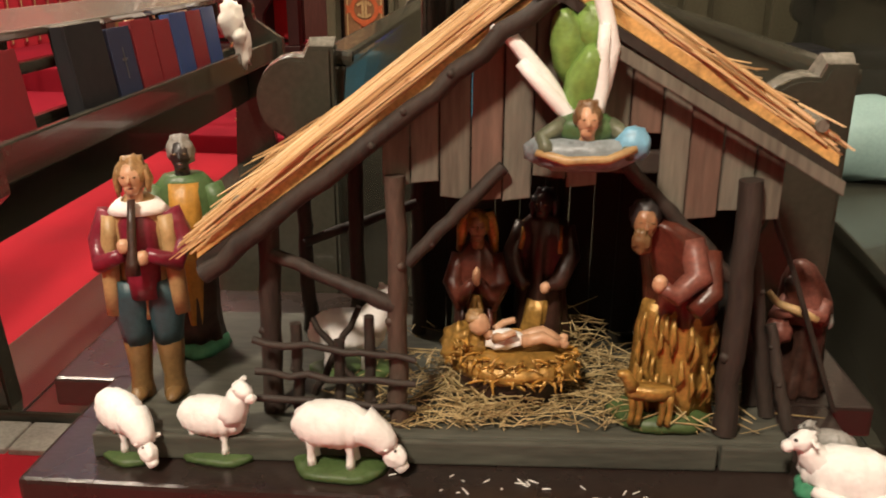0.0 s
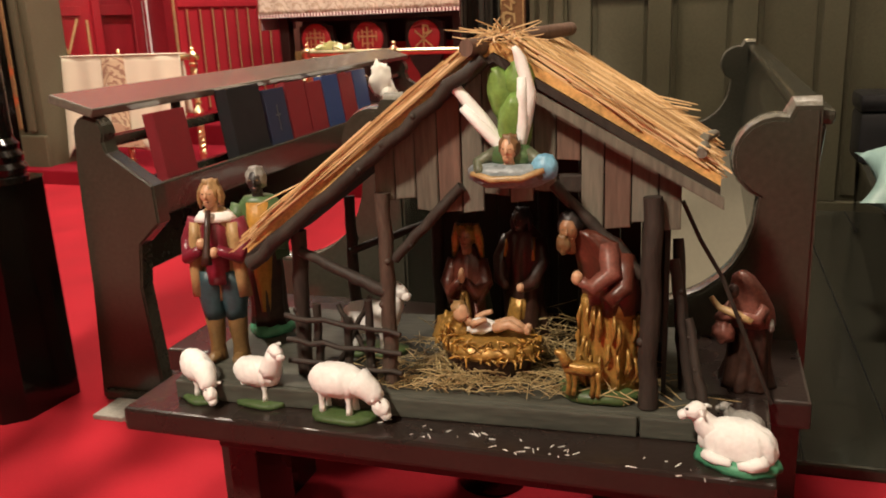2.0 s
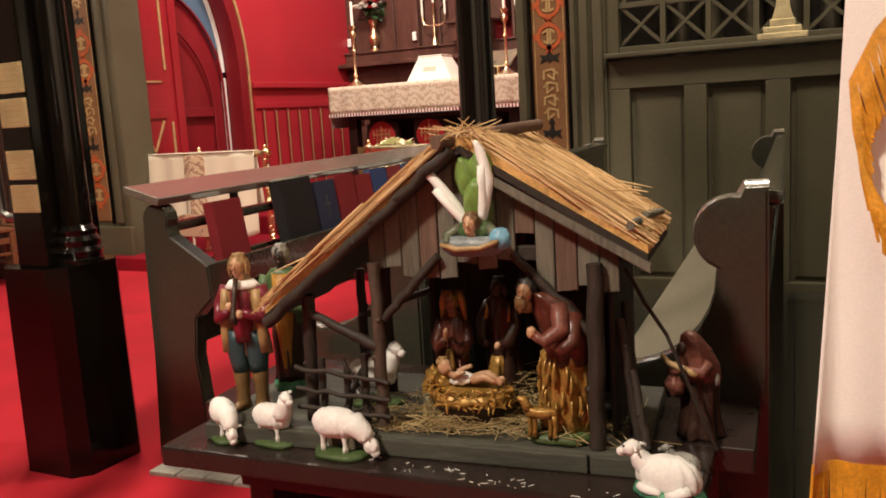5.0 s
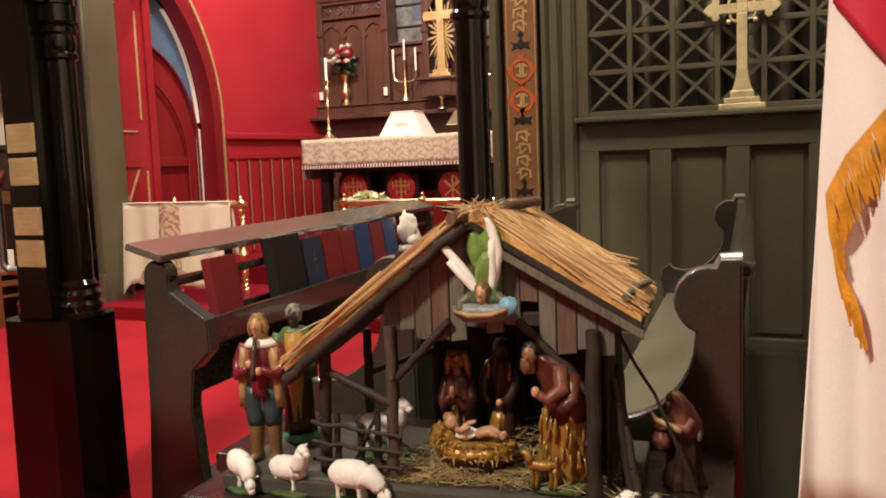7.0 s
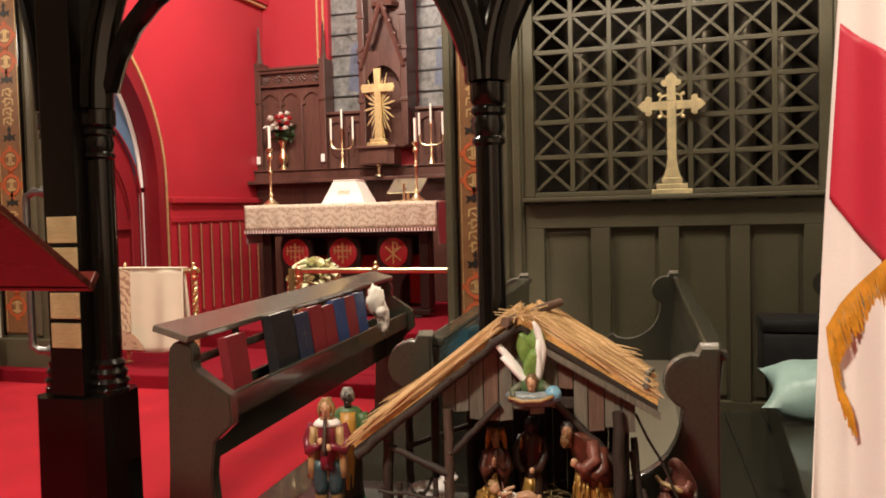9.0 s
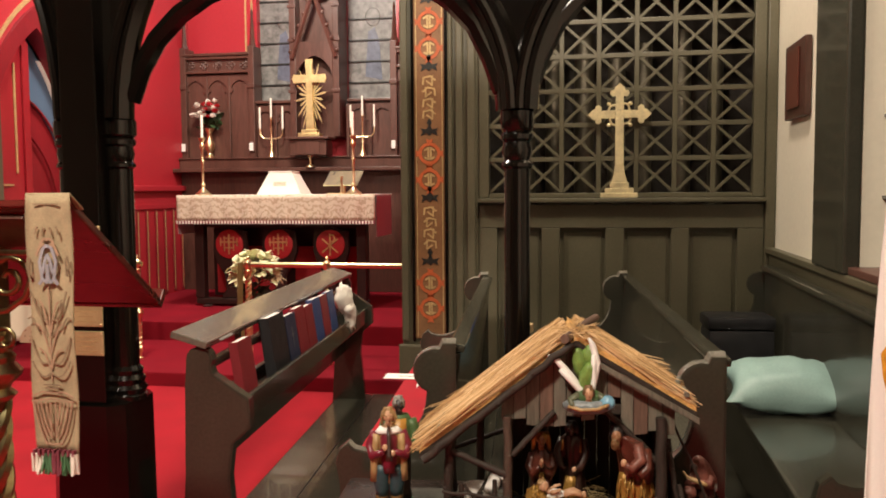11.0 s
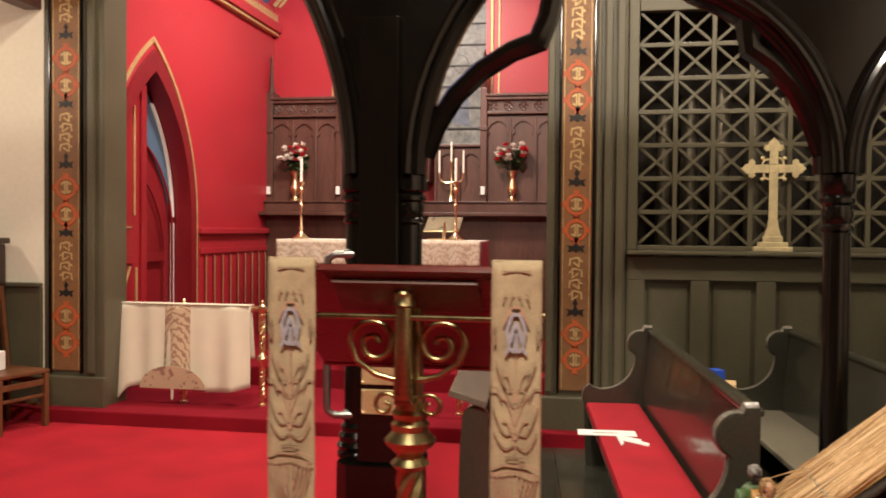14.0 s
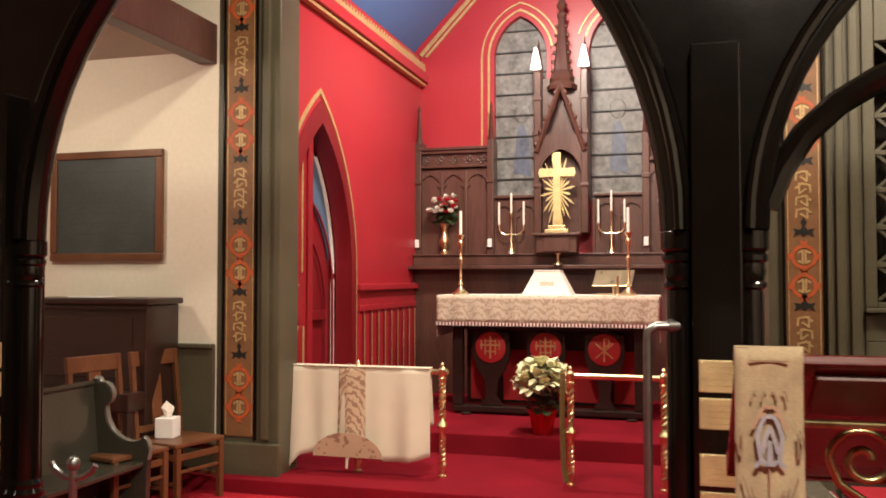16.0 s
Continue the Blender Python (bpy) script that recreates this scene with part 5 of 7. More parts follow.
def rail_post(t, x):
    bm = bmesh.new()
    turned(bm, [(0.030, 0), (0.030, 0.012), (0.016, 0.02), (0.018, 0.05), (0.021, 0.30), (0.030, 0.325), (0.038, 0.345), (0.030, 0.365), (0.018, 0.38), (0.016, 0.40)], 16, Matrix.Translation((x, RLY, RLZ)))
    p = part("post", bm, BRASS, t, "twisted brass post", smooth=40)
    bm = bmesh.new()
    for z0, z1, r in ((0.40, 0.64, 0.013), (0.06, 0.28, 0.011)):
        for ph in (0, math.pi):
            tube(bm, [(x + r * math.cos(ph + i * .62), RLY + r * math.sin(ph + i * .62), RLZ + z0 + (z1 - z0) * i / 34) for i in range(35)], 0.0125 if z0 > .3 else 0.015, 6)
    part("twist", bm, BRASS, p, smooth=50)
    bm = bmesh.new()
    turned(bm, [(0.02, 0.64), (0.028, 0.655), (0.028, 0.665), (0.022, 0.672), (0.030, 0.69), (0.030, 0.725), (0.02, 0.735), (0.008, 0.745), (0.013, 0.758), (0.004, 0.772)], 16, Matrix.Translation((x, RLY, RLZ)))
    part("cap", bm, BRASS, p, smooth=40)


rl = thing("communion_rail", "polished brass communion rail, north section", "altar rail", (0, 0, 0), group="communion rails")
bm = bmesh.new(); tube(bm, [(XL + 0.01, RLY, 0.872), (-2.05, RLY, 0.872)], 0.020, 14)
part("rail", bm, BRASS, rl, smooth=40)
rail_post(rl, -2.09), rail_post(rl, -2.70)
rr_ = thing("communion_rail", "polished brass communion rail, south section", "altar rail", (0, 0, 0), group="communion rails")
bm = bmesh.new(); tube(bm, [(-1.26, RLY, 0.872), (XR - 0.01, RLY, 0.872)], 0.020, 14)
part("rail", bm, BRASS, rr_, smooth=40)
rail_post(rr_, -1.225), rail_post(rr_, -0.635)

TAPE = brocade("rose_tapestry_band", (0.56, 0.42, 0.28), (0.33, 0.19, 0.13), 60)
rc = thing("rail_cloth", "ivory cloth with a rose tapestry band hung over the rail", "cloth", (0, 0, 0))


def draped(x0, x1, ytop, nx, zb, fold, name, material, y0, label=""):
    bm = bmesh.new()
    rows = []
    for i in range(nx + 1):
        u = i / nx
        x = x0 + (x1 - x0) * u
        col = []
        for j in range(15):
            v = j / 14
            zb_ = zb(u)
            z = 0.895 + (zb_ - 0.895) * v
            yy = y0 - 0.012 - fold(u) * (0.2 + 0.8 * v) - 0.02 * v
            col.append(bm.verts.new((x + 0.02 * v * math.sin(u * 9), yy, z)))
        rows.append(col)
    for i in range(nx):
        for j in range(14):
            bm.faces.new((rows[i][j], rows[i + 1][j], rows[i + 1][j + 1], rows[i][j + 1]))
    o = part(name, bm, material, rc, label, smooth=60)
    s = o.modifiers.new("thickness", "SOLIDIFY")
    s.thickness = 0.004
    return o


def fold_(u):
    return 0.022 * math.sin(u * 15 + 1) + 0.016 * math.sin(u * 31) + 0.02


draped(-3.20, -2.17, 0, 80, lambda u: 0.255 + 0.05 * u + 0.035 * math.sin(u * 6.3) - 0.09 * max(0, 0.08 - u) / 0.08, fold_, "front_drop", IVORY, RLY - 0.012)
draped(-3.20, -2.17, 0, 30, lambda u: 0.50, lambda u: -0.075, "back_drop", IVORY, RLY)
part("over_rail", B(-3.20, RLY - 0.045, 0.893, -2.17, RLY + 0.045, 0.899, 0.002), IVORY, rc)
draped(-2.83, -2.635, 0, 16, lambda u: 0.30, lambda u: fold_((u * 0.195 + 0.37) / 1.03) + 0.006, "tapestry_band", TAPE, RLY - 0.012, "rose tapestry band")
bm = bmesh.new()
fan = [(0.0, 0.0)] + [(0.255 * math.cos(a), 0.17 * math.sin(a)) for a in [math.pi * i / 16 for i in range(17)]]
extrude(bm, fan[1:], 0.004, Matrix.Translation((-2.735, RLY - 0.115, 0.285)) @ Matrix.Rotation(radians(6), 4, "X"))
part("tapestry_fan", bm, TAPE, rc, "rose tapestry fan")
bm = bmesh.new(); tube(bm, [(-2.74, RLY - 0.10, 0.29), (-2.745, RLY - 0.10, 0.205)], [0.012, 0.008], 8)
part("tassel", bm, IVORY, rc)

# poinsettia
po = thing("poinsettia_plant", "white poinsettia in a red foil pot on the altar step", "plant", (-1.56, 6.20, 0.322))
bm = bmesh.new()
rings = []
turned(bm, [(0.075, 0), (0.085, 0.06), (0.10, 0.14), (0.118, 0.19), (0.10, 0.185), (0.05, 0.18)], 22)
for v in bm.verts:
    if v.co.z > .1:
        v.co += Vector((noise.noise(v.co * 30), noise.noise(v.co * 31 + Vector((5, 0, 0))), 0)) * .02
part("foil_pot", bm, mat("red_foil", (0.50, 0.015, 0.02), 0.25, 0.6, bump=0.4), po, "crinkled red foil pot")
rnd = random.Random(4)
bm = bmesh.new()
for k in range(38):
    a, r = rnd.uniform(0, 6.28), rnd.uniform(0.02, 0.15)
    petal(bm, (r * math.cos(a), r * math.sin(a), rnd.uniform(.17, .40)), rnd.uniform(.09, .14), rnd.uniform(-.4, .5), a - math.pi / 2 + rnd.uniform(-.5, .5), 0)
part("leaves", bm, LEAFG, po, "dark green leaves")
CREAMP = mat("cream_bract", (0.72, 0.72, 0.46), 0.6, vary=0.1)
for k in range(30):
    a = k * 2.4
    up = 1 - 1.25 * k / 29
    r = 0.17 * math.sqrt(max(0, 1 - up * up))
    c = (r * math.cos(a), r * math.sin(a), 0.385 + 0.145 * up)
    bm = bmesh.new()
    for q in range(12):
        lean = rnd.uniform(-.5, .9) if up > .5 else rnd.uniform(-.9, 1.3)
        petal(bm, c, rnd.uniform(.065, .115), lean, q * 1.142 + rnd.uniform(0, .4), 0, .36)
    part("bloom", bm, CREAMP, po, "cream poinsettia bloom")
for s in range(2):
    bm = bmesh.new(); tube(bm, [(0.01 * s, 0, .15), (0.03 * (s * 2 - 1), 0, .3), (0.05 * (s * 2 - 1), 0, .45)], .006, 6)
    part("stem", bm, LEAFG, po)
ro = thing("rope_strap", "olive strap hanging from the rail post", "strap", (0, 0, 0))
bm = bmesh.new(); tube(bm, [(-1.27, RLY - 0.03, 0.89), (-1.275, RLY - 0.035, 0.6), (-1.265, RLY - 0.035, 0.30), (-1.25, RLY - 0.03, 0.19)], 0.022, 8, flat=0.25)
part("webbing", bm, mat("olive_webbing", (0.16, 0.10, 0.03), 0.7), ro)

# brass cross on the screen sill
CROSSB = mat("worn_pale_brass", (0.74, 0.64, 0.38), 0.48, 0.65, vary=0.25, scale=16, fine=140, bump=0.25)
bc = thing("processional_cross", "brass cross with fleur ends on a stepped base", "cross", (1.368, YS - 0.034, 1.3405))
for w_, d_, z0, z1 in ((0.115, 0.030, 0, 0.03), (0.088, 0.026, 0.0305, 0.06), (0.058, 0.022, 0.0605, 0.095)):
    part("step", B(-w_, -d_, z0, w_, d_, z1, 0.004), CROSSB, bc)
bm = bmesh.new()
extrude(bm, [(-.05, .095), (.05, .095), (.033, .15), (.027, .20), (-.027, .20), (-.033, .15)], 0.03, Matrix.Translation((0, -0.015, 0)), bev=0.003)
part("knop", bm, CROSSB, bc)


def fleur_arm(m):
    pts = [(-.026, 0), (.026, 0), (.024, .085), (.045, .082), (.060, .100), (.052, .120), (.034, .122), (.030, .138), (.014, .152), (0, .166), (-.014, .152), (-.030, .138), (-.034, .122), (-.052, .120), (-.060, .100), (-.045, .082), (-.024, .085)]
    bm = bmesh.new()
    extrude(bm, pts, 0.018, m @ Matrix.Translation((0, -0.009, 0)), bev=0.003)
    return bm


C = Matrix.Translation((0, 0, 0.515))
part("shaft", B(-0.026, -0.009, 0.2005, 0.026, 0.009, 0.49, 0.003), CROSSB, bc)
part("hub", B(-0.026, -0.0095, 0.4905, 0.026, 0.0095, 0.54, 0.003), CROSSB, bc)
for a in (0, 90, -90):
    part("arm", fleur_arm(C @ Matrix.Rotation(radians(a), 4, "Y") @ Matrix.Translation((0, 0, 0.027))), CROSSB, bc, "arm with trefoil end")
for a in (45, 135, 225, 315):
    bm = bmesh.new()
    m = C @ Matrix.Rotation(radians(a), 4, "Y")
    tube(bm, [m @ Vector((-.04 + .012 * k, 0, .055 + .02 * math.sin(k * .55))) for k in range(7)], 0.007, 6)
    blob(bm, m @ Vector((0, 0, .092)), (.013, .008, .013), 8, 6)
    part("corner_scroll", bm, CROSSB, bc, smooth=50)

# the side room: picture, piano, chairs
pc = thing("framed_board", "slate-coloured board in a brown wooden frame", "picture", (-4.555, YS - 0.004, 2.035))
part("board", B(-0.42, -0.02, -0.345, 0.42, 0, 0.345, 0.002), mat("slate_board", (0.050, 0.060, 0.058), 0.4, vary=0.3, scale=4), pc)
for x0, z0, x1, z1 in ((-0.475, 0.345, 0.475, 0.40), (-0.475, -0.40, 0.475, -0.345), (-0.475, -0.344, -0.42, 0.344), (0.42, -0.344, 0.475, 0.344)):
    part("frame_bar", B(x0, -0.035, z0, x1, -0.001, z1, 0.008), WOODBROWN, pc)
for k in range(7):
    part("lettering_bar", B(-0.33 + .02 * (k % 2), -0.0215, 0.24 - k * .075, 0.30 - .05 * (k % 3), -0.0205, 0.252 - k * .075, 0), mat("faded_lettering", (0.055, 0.06, 0.055), 0.6) if k == 0 else bpy.data.materials["faded_lettering"], pc)
PIANO = mat("dark_piano_wood", (0.030, 0.014, 0.010), 0.34, vary=0.35, scale=6, fine=70, stretch=(0.2, 1, 1), coat=0.15)
pn = thing("upright_piano", "dark brown upright piano against the dado", "piano", (-4.41, 4.67, 0.03))
part("case", B(-0.50, -0.12, 0.05, 0.50, 0.26, 1.30, 0.01), PIANO, pn)
part("lid", B(-0.53, -0.15, 1.302, 0.53, 0.27, 1.345, 0.012), PIANO, pn)
part("cornice", B(-0.515, -0.135, 1.27, 0.515, -0.121, 1.30, 0.005), PIANO, pn)
part("keybed", B(-0.50, -0.30, 0.62, 0.50, -0.122, 0.74, 0.01), PIANO, pn)
part("panel", B(-0.40, -0.128, 0.82, 0.40, -0.121, 1.22, 0.003), PIANO, pn)
for s in (-1, 1):
    part("leg", B(s * 0.46 - .03, -0.29, -0.03, s * 0.46 + .03, -0.23, 0.619, 0.008), PIANO, pn)
    part("toe_block", B(s * 0.46 - .04, -0.12, -0.03, s * 0.46 + .04, 0.25, 0.049, 0.006), PIANO, pn)
pp = thing("paper_sheets", "loose papers lying on the piano lid", "paper", (-4.42, 4.68, 1.377))
part("stack", B(-0.15, -0.08, 0, 0.12, 0.08, 0.006, 0.001), PAPER, pp)


def side_chair(x, y, turn):
    t = thing("side_chair", "brown wooden side chair with slatted back", "chair", (x, y, 0), turn, "chairs beside the piano")
    part("seat", B(-0.21, -0.20, 0.44, 0.21, 0.20, 0.468, 0.008), WOODBROWN, t)
    for sx in (-1, 1):
        part("leg", B(sx * .185 - .018, -.185 - .018, 0, sx * .185 + .018, -.185 + .018, 0.439, 0.004), WOODBROWN, t)
        bm = bmesh.new()
        tube(bm, [(sx * .185, .185, 0), (sx * .185, .185, .45), (sx * .18, .25, 1.02)], .021, 4)
        part("back_post", bm, WOODBROWN, t)
        part("side_rail", B(sx * .185 - .01, -.166, 0.36, sx * .185 + .01, .166, 0.40, 0.003), WOODBROWN, t)
        part("stretcher", B(sx * .185 - .009, -.166, 0.20, sx * .185 + .009, .166, 0.225, 0.003), WOODBROWN, t)
    m = Matrix.Translation((0, .188, .47)) @ Matrix.Rotation(radians(-6.6), 4, "X")
    part("crest_rail", B(-.20, -.014, .46, .20, .014, .56, 0.006, m), WOODBROWN, t)
    part("splat", B(-.045, -.008, .075, .045, .008, .458, 0.003, m), WOODBROWN, t)
    part("lower_rail", B(-.165, -.012, .03, .165, .012, .074, 0.003, m), WOODBROWN, t)
    part("front_rail", B(-.166, -.193, 0.36, .166, -.177, 0.40, 0.003), WOODBROWN, t)
    part("front_stretcher", B(-.166, -.193, 0.28, .166, -.177, 0.30, 0.003), WOODBROWN, t)
    return t


side_chair(-3.70, 4.62, 76), side_chair(-3.82, 4.17, 76)
tx = thing("tissue_box", "white tissue box with a tissue pulled up, on a chair", "tissue box", (-3.77, 4.60, 0.469), 10)
part("box", B(-0.062, -0.062, 0, 0.062, 0.062, 0.13, 0.006), PAPER, tx)
bm = bmesh.new()
r = [bm.verts.new((.022 * math.cos(a) * (1 + .3 * math.sin(3 * a)), .012 * math.sin(a), .131)) for a in [i * .785 for i in range(8)]]
r2 = [bm.verts.new((.040 * math.cos(a) * (1 + .35 * math.sin(2 * a)), .022 * math.sin(a) * (1 + .5 * math.cos(3 * a)), .175 + .02 * math.sin(a * 2))) for a in [i * .785 for i in range(8)]]
tip = bm.verts.new((-.01, 0, .235))
for i in range(8):
    bm.faces.new((r[i], r[(i + 1) % 8], r2[(i + 1) % 8], r2[i]))
    bm.faces.new((r2[i], r2[(i + 1) % 8], tip))
part("tissue", bm, WHITE, tx)


# ---- lectern ----
MAHOG = mat("red_mahogany", (0.10, 0.014, 0.010), 0.28, vary=0.3, scale=5, fine=80, bump=0.1, coat=0.4, stretch=(0.3, 1, 1))
OLDBRASS = mat("old_lectern_brass", (0.38, 0.325, 0.165), 0.30, 1.0, vary=0.3, scale=14, fine=90, bump=0.12)
STOLE = mat("beige_tapestry", (0.36, 0.285, 0.175), 0.85, vary=0.24, scale=26, fine=320, bump=0.4)
THREAD = mat("dark_brown_thread", (0.25, 0.175, 0.108), 0.85)
ROSET = mat("rose_thread", (0.37, 0.235, 0.155), 0.85)
BLUET = mat("grey_blue_thread", (0.30, 0.295, 0.335), 0.85)
GREENT = mat("green_tassel", (0.06, 0.16, 0.07), 0.9)
lt = thing("lectern", "brass lectern with a twisted stem and red mahogany desk", "lectern", (0, 0, 0))
dm = Matrix.Translation((-0.135, 1.155, 1.385)) @ Matrix.Rotation(radians(-35.5), 4, "X")
part("desk", B(-0.285, 0.0, -0.018, 0.285, 0.44, 0.0, 0.004, dm), MAHOG, lt, "sloping red mahogany desk")
part("ledge", B(-0.285, 0.441, -0.02, 0.285, 0.458, 0.03, 0.004, dm), MAHOG, lt)
part("under_plate", B(-0.16, 0.03, -0.030, 0.16, 0.15, -0.0185, 0.003, dm), WALNUT, lt)
SX, SY = -0.139, 1.27
bm = bmesh.new()
turned(bm, [(0.17, 0), (0.17, 0.02), (0.14, 0.035), (0.09, 0.06), (0.045, 0.10), (0.055, 0.13), (0.035, 0.15), (0.030, 0.17)], 28, Matrix.Translation((SX, SY, 0)))
part("base", bm, OLDBRASS, lt, smooth=40)
bm = bmesh.new()
for k in range(4):
    ph = k * math.pi / 2
    tube(bm, [(SX + .017 * math.cos(ph + i * .22), SY + .017 * math.sin(ph + i * .22), 0.17 + 0.75 * i / 90) for i in range(91)], 0.0155, 6)
part("twisted_stem", bm, OLDBRASS, lt, "twisted brass stem", smooth=50)
bm = bmesh.new()
turned(bm, [(0.030, 0.915), (0.044, 0.93), (0.030, 0.945), (0.034, 0.955), (0.055, 0.975), (0.058, 0.985), (0.045, 1.0), (0.040, 1.005), (0.044, 1.02), (0.036, 1.03), (0.044, 1.045), (0.034, 1.055), (0.034, 1.08), (0.024, 1.09)], 28, Matrix.Translation((SX, SY, 0)))
part("knop", bm, OLDBRASS, lt, smooth=35)
part("square_stem", B(SX - 0.026, SY - 0.026, 1.08, SX + 0.026, SY + 0.026, 1.33, 0.006), OLDBRASS, lt)
bm = bmesh.new()
turned(bm, [(0.026, 1.295), (0.02, 1.31), (0.022, 1.32), (0.012, 1.335), (0.003, 1.35)], 14, Matrix.Translation((SX, SY - 0.075, 0)))
turned(bm, [(0.020, 1.09), (0.022, 1.10), (0.018, 1.29), (0.026, 1.294)], 14, Matrix.Translation((SX, SY - 0.075, 0)))
part("front_spindle", bm, OLDBRASS, lt, smooth=40)
part("cross_bar", B(SX - 0.20, SY - 0.085, 1.262, SX + 0.20, SY - 0.065, 1.274, 0.003), OLDBRASS, lt)
part("spindle_block", B(SX - 0.02, SY - 0.085, 1.078, SX + 0.02, SY - 0.027, 1.089, 0.002), OLDBRASS, lt)


def spiral(cx, cz, r0, r1, a0, a1, n):
    return [(cx + (r0 + (r1 - r0) * i / n) * math.cos(a0 + (a1 - a0) * i / n), cz + (r0 + (r1 - r0) * i / n) * math.sin(a0 + (a1 - a0) * i / n)) for i in range(n + 1)]


for s in (-1, 1):
    pts = [(SX + s * 0.025, 1.125), (SX + s * 0.07, 1.135), (SX + s * 0.115, 1.165), (SX + s * 0.13, 1.205)] + [(SX + s * a, b) for a, b in spiral(0.075, 1.205, 0.055, 0.010, 0.2, 9.2, 34)]
    bm = bmesh.new(); tube(bm, [(x, SY - 0.04, z) for x, z in pts], 0.007, 8)
    part("scroll_bracket", bm, OLDBRASS, lt, "scrolled brass bracket", smooth=50)
    bm = bmesh.new(); tube(bm, [(SX + s * (0.02 + a), SY - 0.03, b) for a, b in spiral(0.032, 1.065, 0.030, 0.006, 2.6, -4.5, 22)], 0.005, 8)
    part("small_scroll", bm, OLDBRASS, lt, smooth=50)


def stole(x0, x1, side):
    t = thing("lectern_stole", "beige tapestry stole with woven plants and tassels", "stole", ((x0 + x1) / 2, 1.128, 1.397), 0, "lectern stoles")
    w, L = (x1 - x0) / 2, 0.55
    bm = bmesh.new()
    cols = []
    for i in range(9):
        u = i / 4 - 1
        cols.append([bm.verts.new((u * w, -0.004 * math.sin(j * .45 + i * .3) - 0.002 * math.cos(u * 5), -L * j / 24)) for j in range(25)])
    for i in range(8):
        for j in range(24):
            bm.faces.new((cols[i][j], cols[i + 1][j], cols[i + 1][j + 1], cols[i][j + 1]))
    o = part("cloth", bm, STOLE, t, smooth=60)
    o.modifiers.new("thickness", "SOLIDIFY").thickness = 0.003
    part("fold_over", B(-w, 0.0, -0.002, w, 0.06, 0.002, 0.001, Matrix.Rotation(radians(-35), 4, "X")), STOLE, t)
    Y = Matrix.Translation((0, -0.0080, 0))

    def deco(name, mt, lines, wd):
        b = bmesh.new()
        for i, ln in enumerate(lines):
            for sx in (-1, 1):
                lift = -0.0005 * (i % 4) + 0.00022 * sx
                stroke(b, [(sx * a * w, c) for a, c in ln], wd, lift, lift + 0.0018, Y)
        part(name, b, mt, t)["kind"] = "stuff"

    def bow(x0, z0, x1, z1, lift, n=6):
        """A leaf-like curve between two points, bulging upwards by lift."""
        return [(x0 + (x1 - x0) * q / n, z0 + (z1 - z0) * q / n + lift * math.sin(math.pi * q / n)) for q in range(n + 1)]

    deco("woven_pattern", THREAD, [[(.0, -.022), (.55, -.022)], bow(.10, -.072, .22, -.086, .006, 3), bow(.40, -.070, .52, -.084, .006, 3),
                                 bow(.08, -.262, .80, -.205, -.022), bow(.06, -.30, .55, -.222, -.016), bow(.06, -.352, .90, -.300, -.026), bow(.05, -.378, .86, -.352, -.018),
                                 bow(.55, -.285, .95, -.262, .012), bow(.80, -.135, .82, -.170, .004, 4), [(.88, -.130), (.96, -.150), (.86, -.172)],
                                 [(0, -.402), (.36, -.402)], [(0, -.409), (.30, -.409)]], .0030)
    deco("woven_stem", ROSET, [[(.0, -.195), (.0, -.395)], bow(.04, -.290, .42, -.225, .014), bow(.04, -.335, .66, -.272, .018), bow(.04, -.365, .50, -.325, .010),
                                [(.0, -.420), (.50, -.417), (.92, -.428)], bow(.90, -.436, .30, -.530, -.016), bow(.72, -.440, .22, -.518, -.012), bow(.54, -.440, .16, -.506, -.010), bow(.34, -.440, .10, -.494, -.008),
                                [(.12, -.440), (.10, -.515)], [(.0, -.432), (.94, -.438)], [(.0, -.530), (.40, -.526)]], .0032)
    deco("woven_vase", BLUET, [bow(.0, -.110, .36, -.142, .012), bow(.36, -.142, .26, -.180, .0, 3), bow(.0, -.128, .22, -.165, .006), [(.0, -.150), (.04, -.185)], bow(.10, -.185, .40, -.188, .006, 4)], .0065)
    deco("woven_crown", ROSET, [bow(.0, -.096, .34, -.112, .008), bow(.14, -.106, .48, -.128, .006)], .0050)
    b = bmesh.new()
    for i in range(9):
        box(b, -w + 2 * w * i / 9 + .001, -0.012, -L - 0.004, -w + 2 * w * (i + .5) / 9, 0.001, -L + 0.008)
    part("knotted_edge", b, FRR, t, "maroon knots")
    rnd = random.Random(side)
    for xs, mt, lab in ((-.85, WHITE, "white tassel"), (-.35, GREENT, "green tassel"), (.1, FRR, "maroon tassel"), (.45, GREENT, "green tassel"), (.85, WHITE, "white tassel")):
        b = bmesh.new()
        for q in range(12):
            x = xs * w + rnd.uniform(-.009, .009)
            tube(b, [(x, -.004 + rnd.uniform(-.006, .006), -L), (x + rnd.uniform(-.006, .006), -.004 + rnd.uniform(-.008, .008), -L - rnd.uniform(.035, .048))], .0028, 4)
        part("tassel", b, mt, t, lab)


stole(-0.422, -0.319, 1), stole(0.060, 0.162, 2)

# ---- flag ----
FLAGW = mat("white_flag_nylon", (0.82, 0.79, 0.76), 0.6, vary=0.05, scale=4, fine=320, bump=0.2)
FLAGR = mat("red_flag_nylon", (0.52, 0.025, 0.055), 0.55, vary=0.08, scale=4, fine=320, bump=0.2)
FRINGE = mat("gold_silk_fringe", (0.60, 0.27, 0.018), 0.5, vary=0.3, scale=60, fine=300)
fl = thing("flag", "white and red flag with gold fringe hanging from its pole", "flag", (0, 0, 0))


def left_edge(z):
    return 1.740 + 0.052 * (z - 0.70)


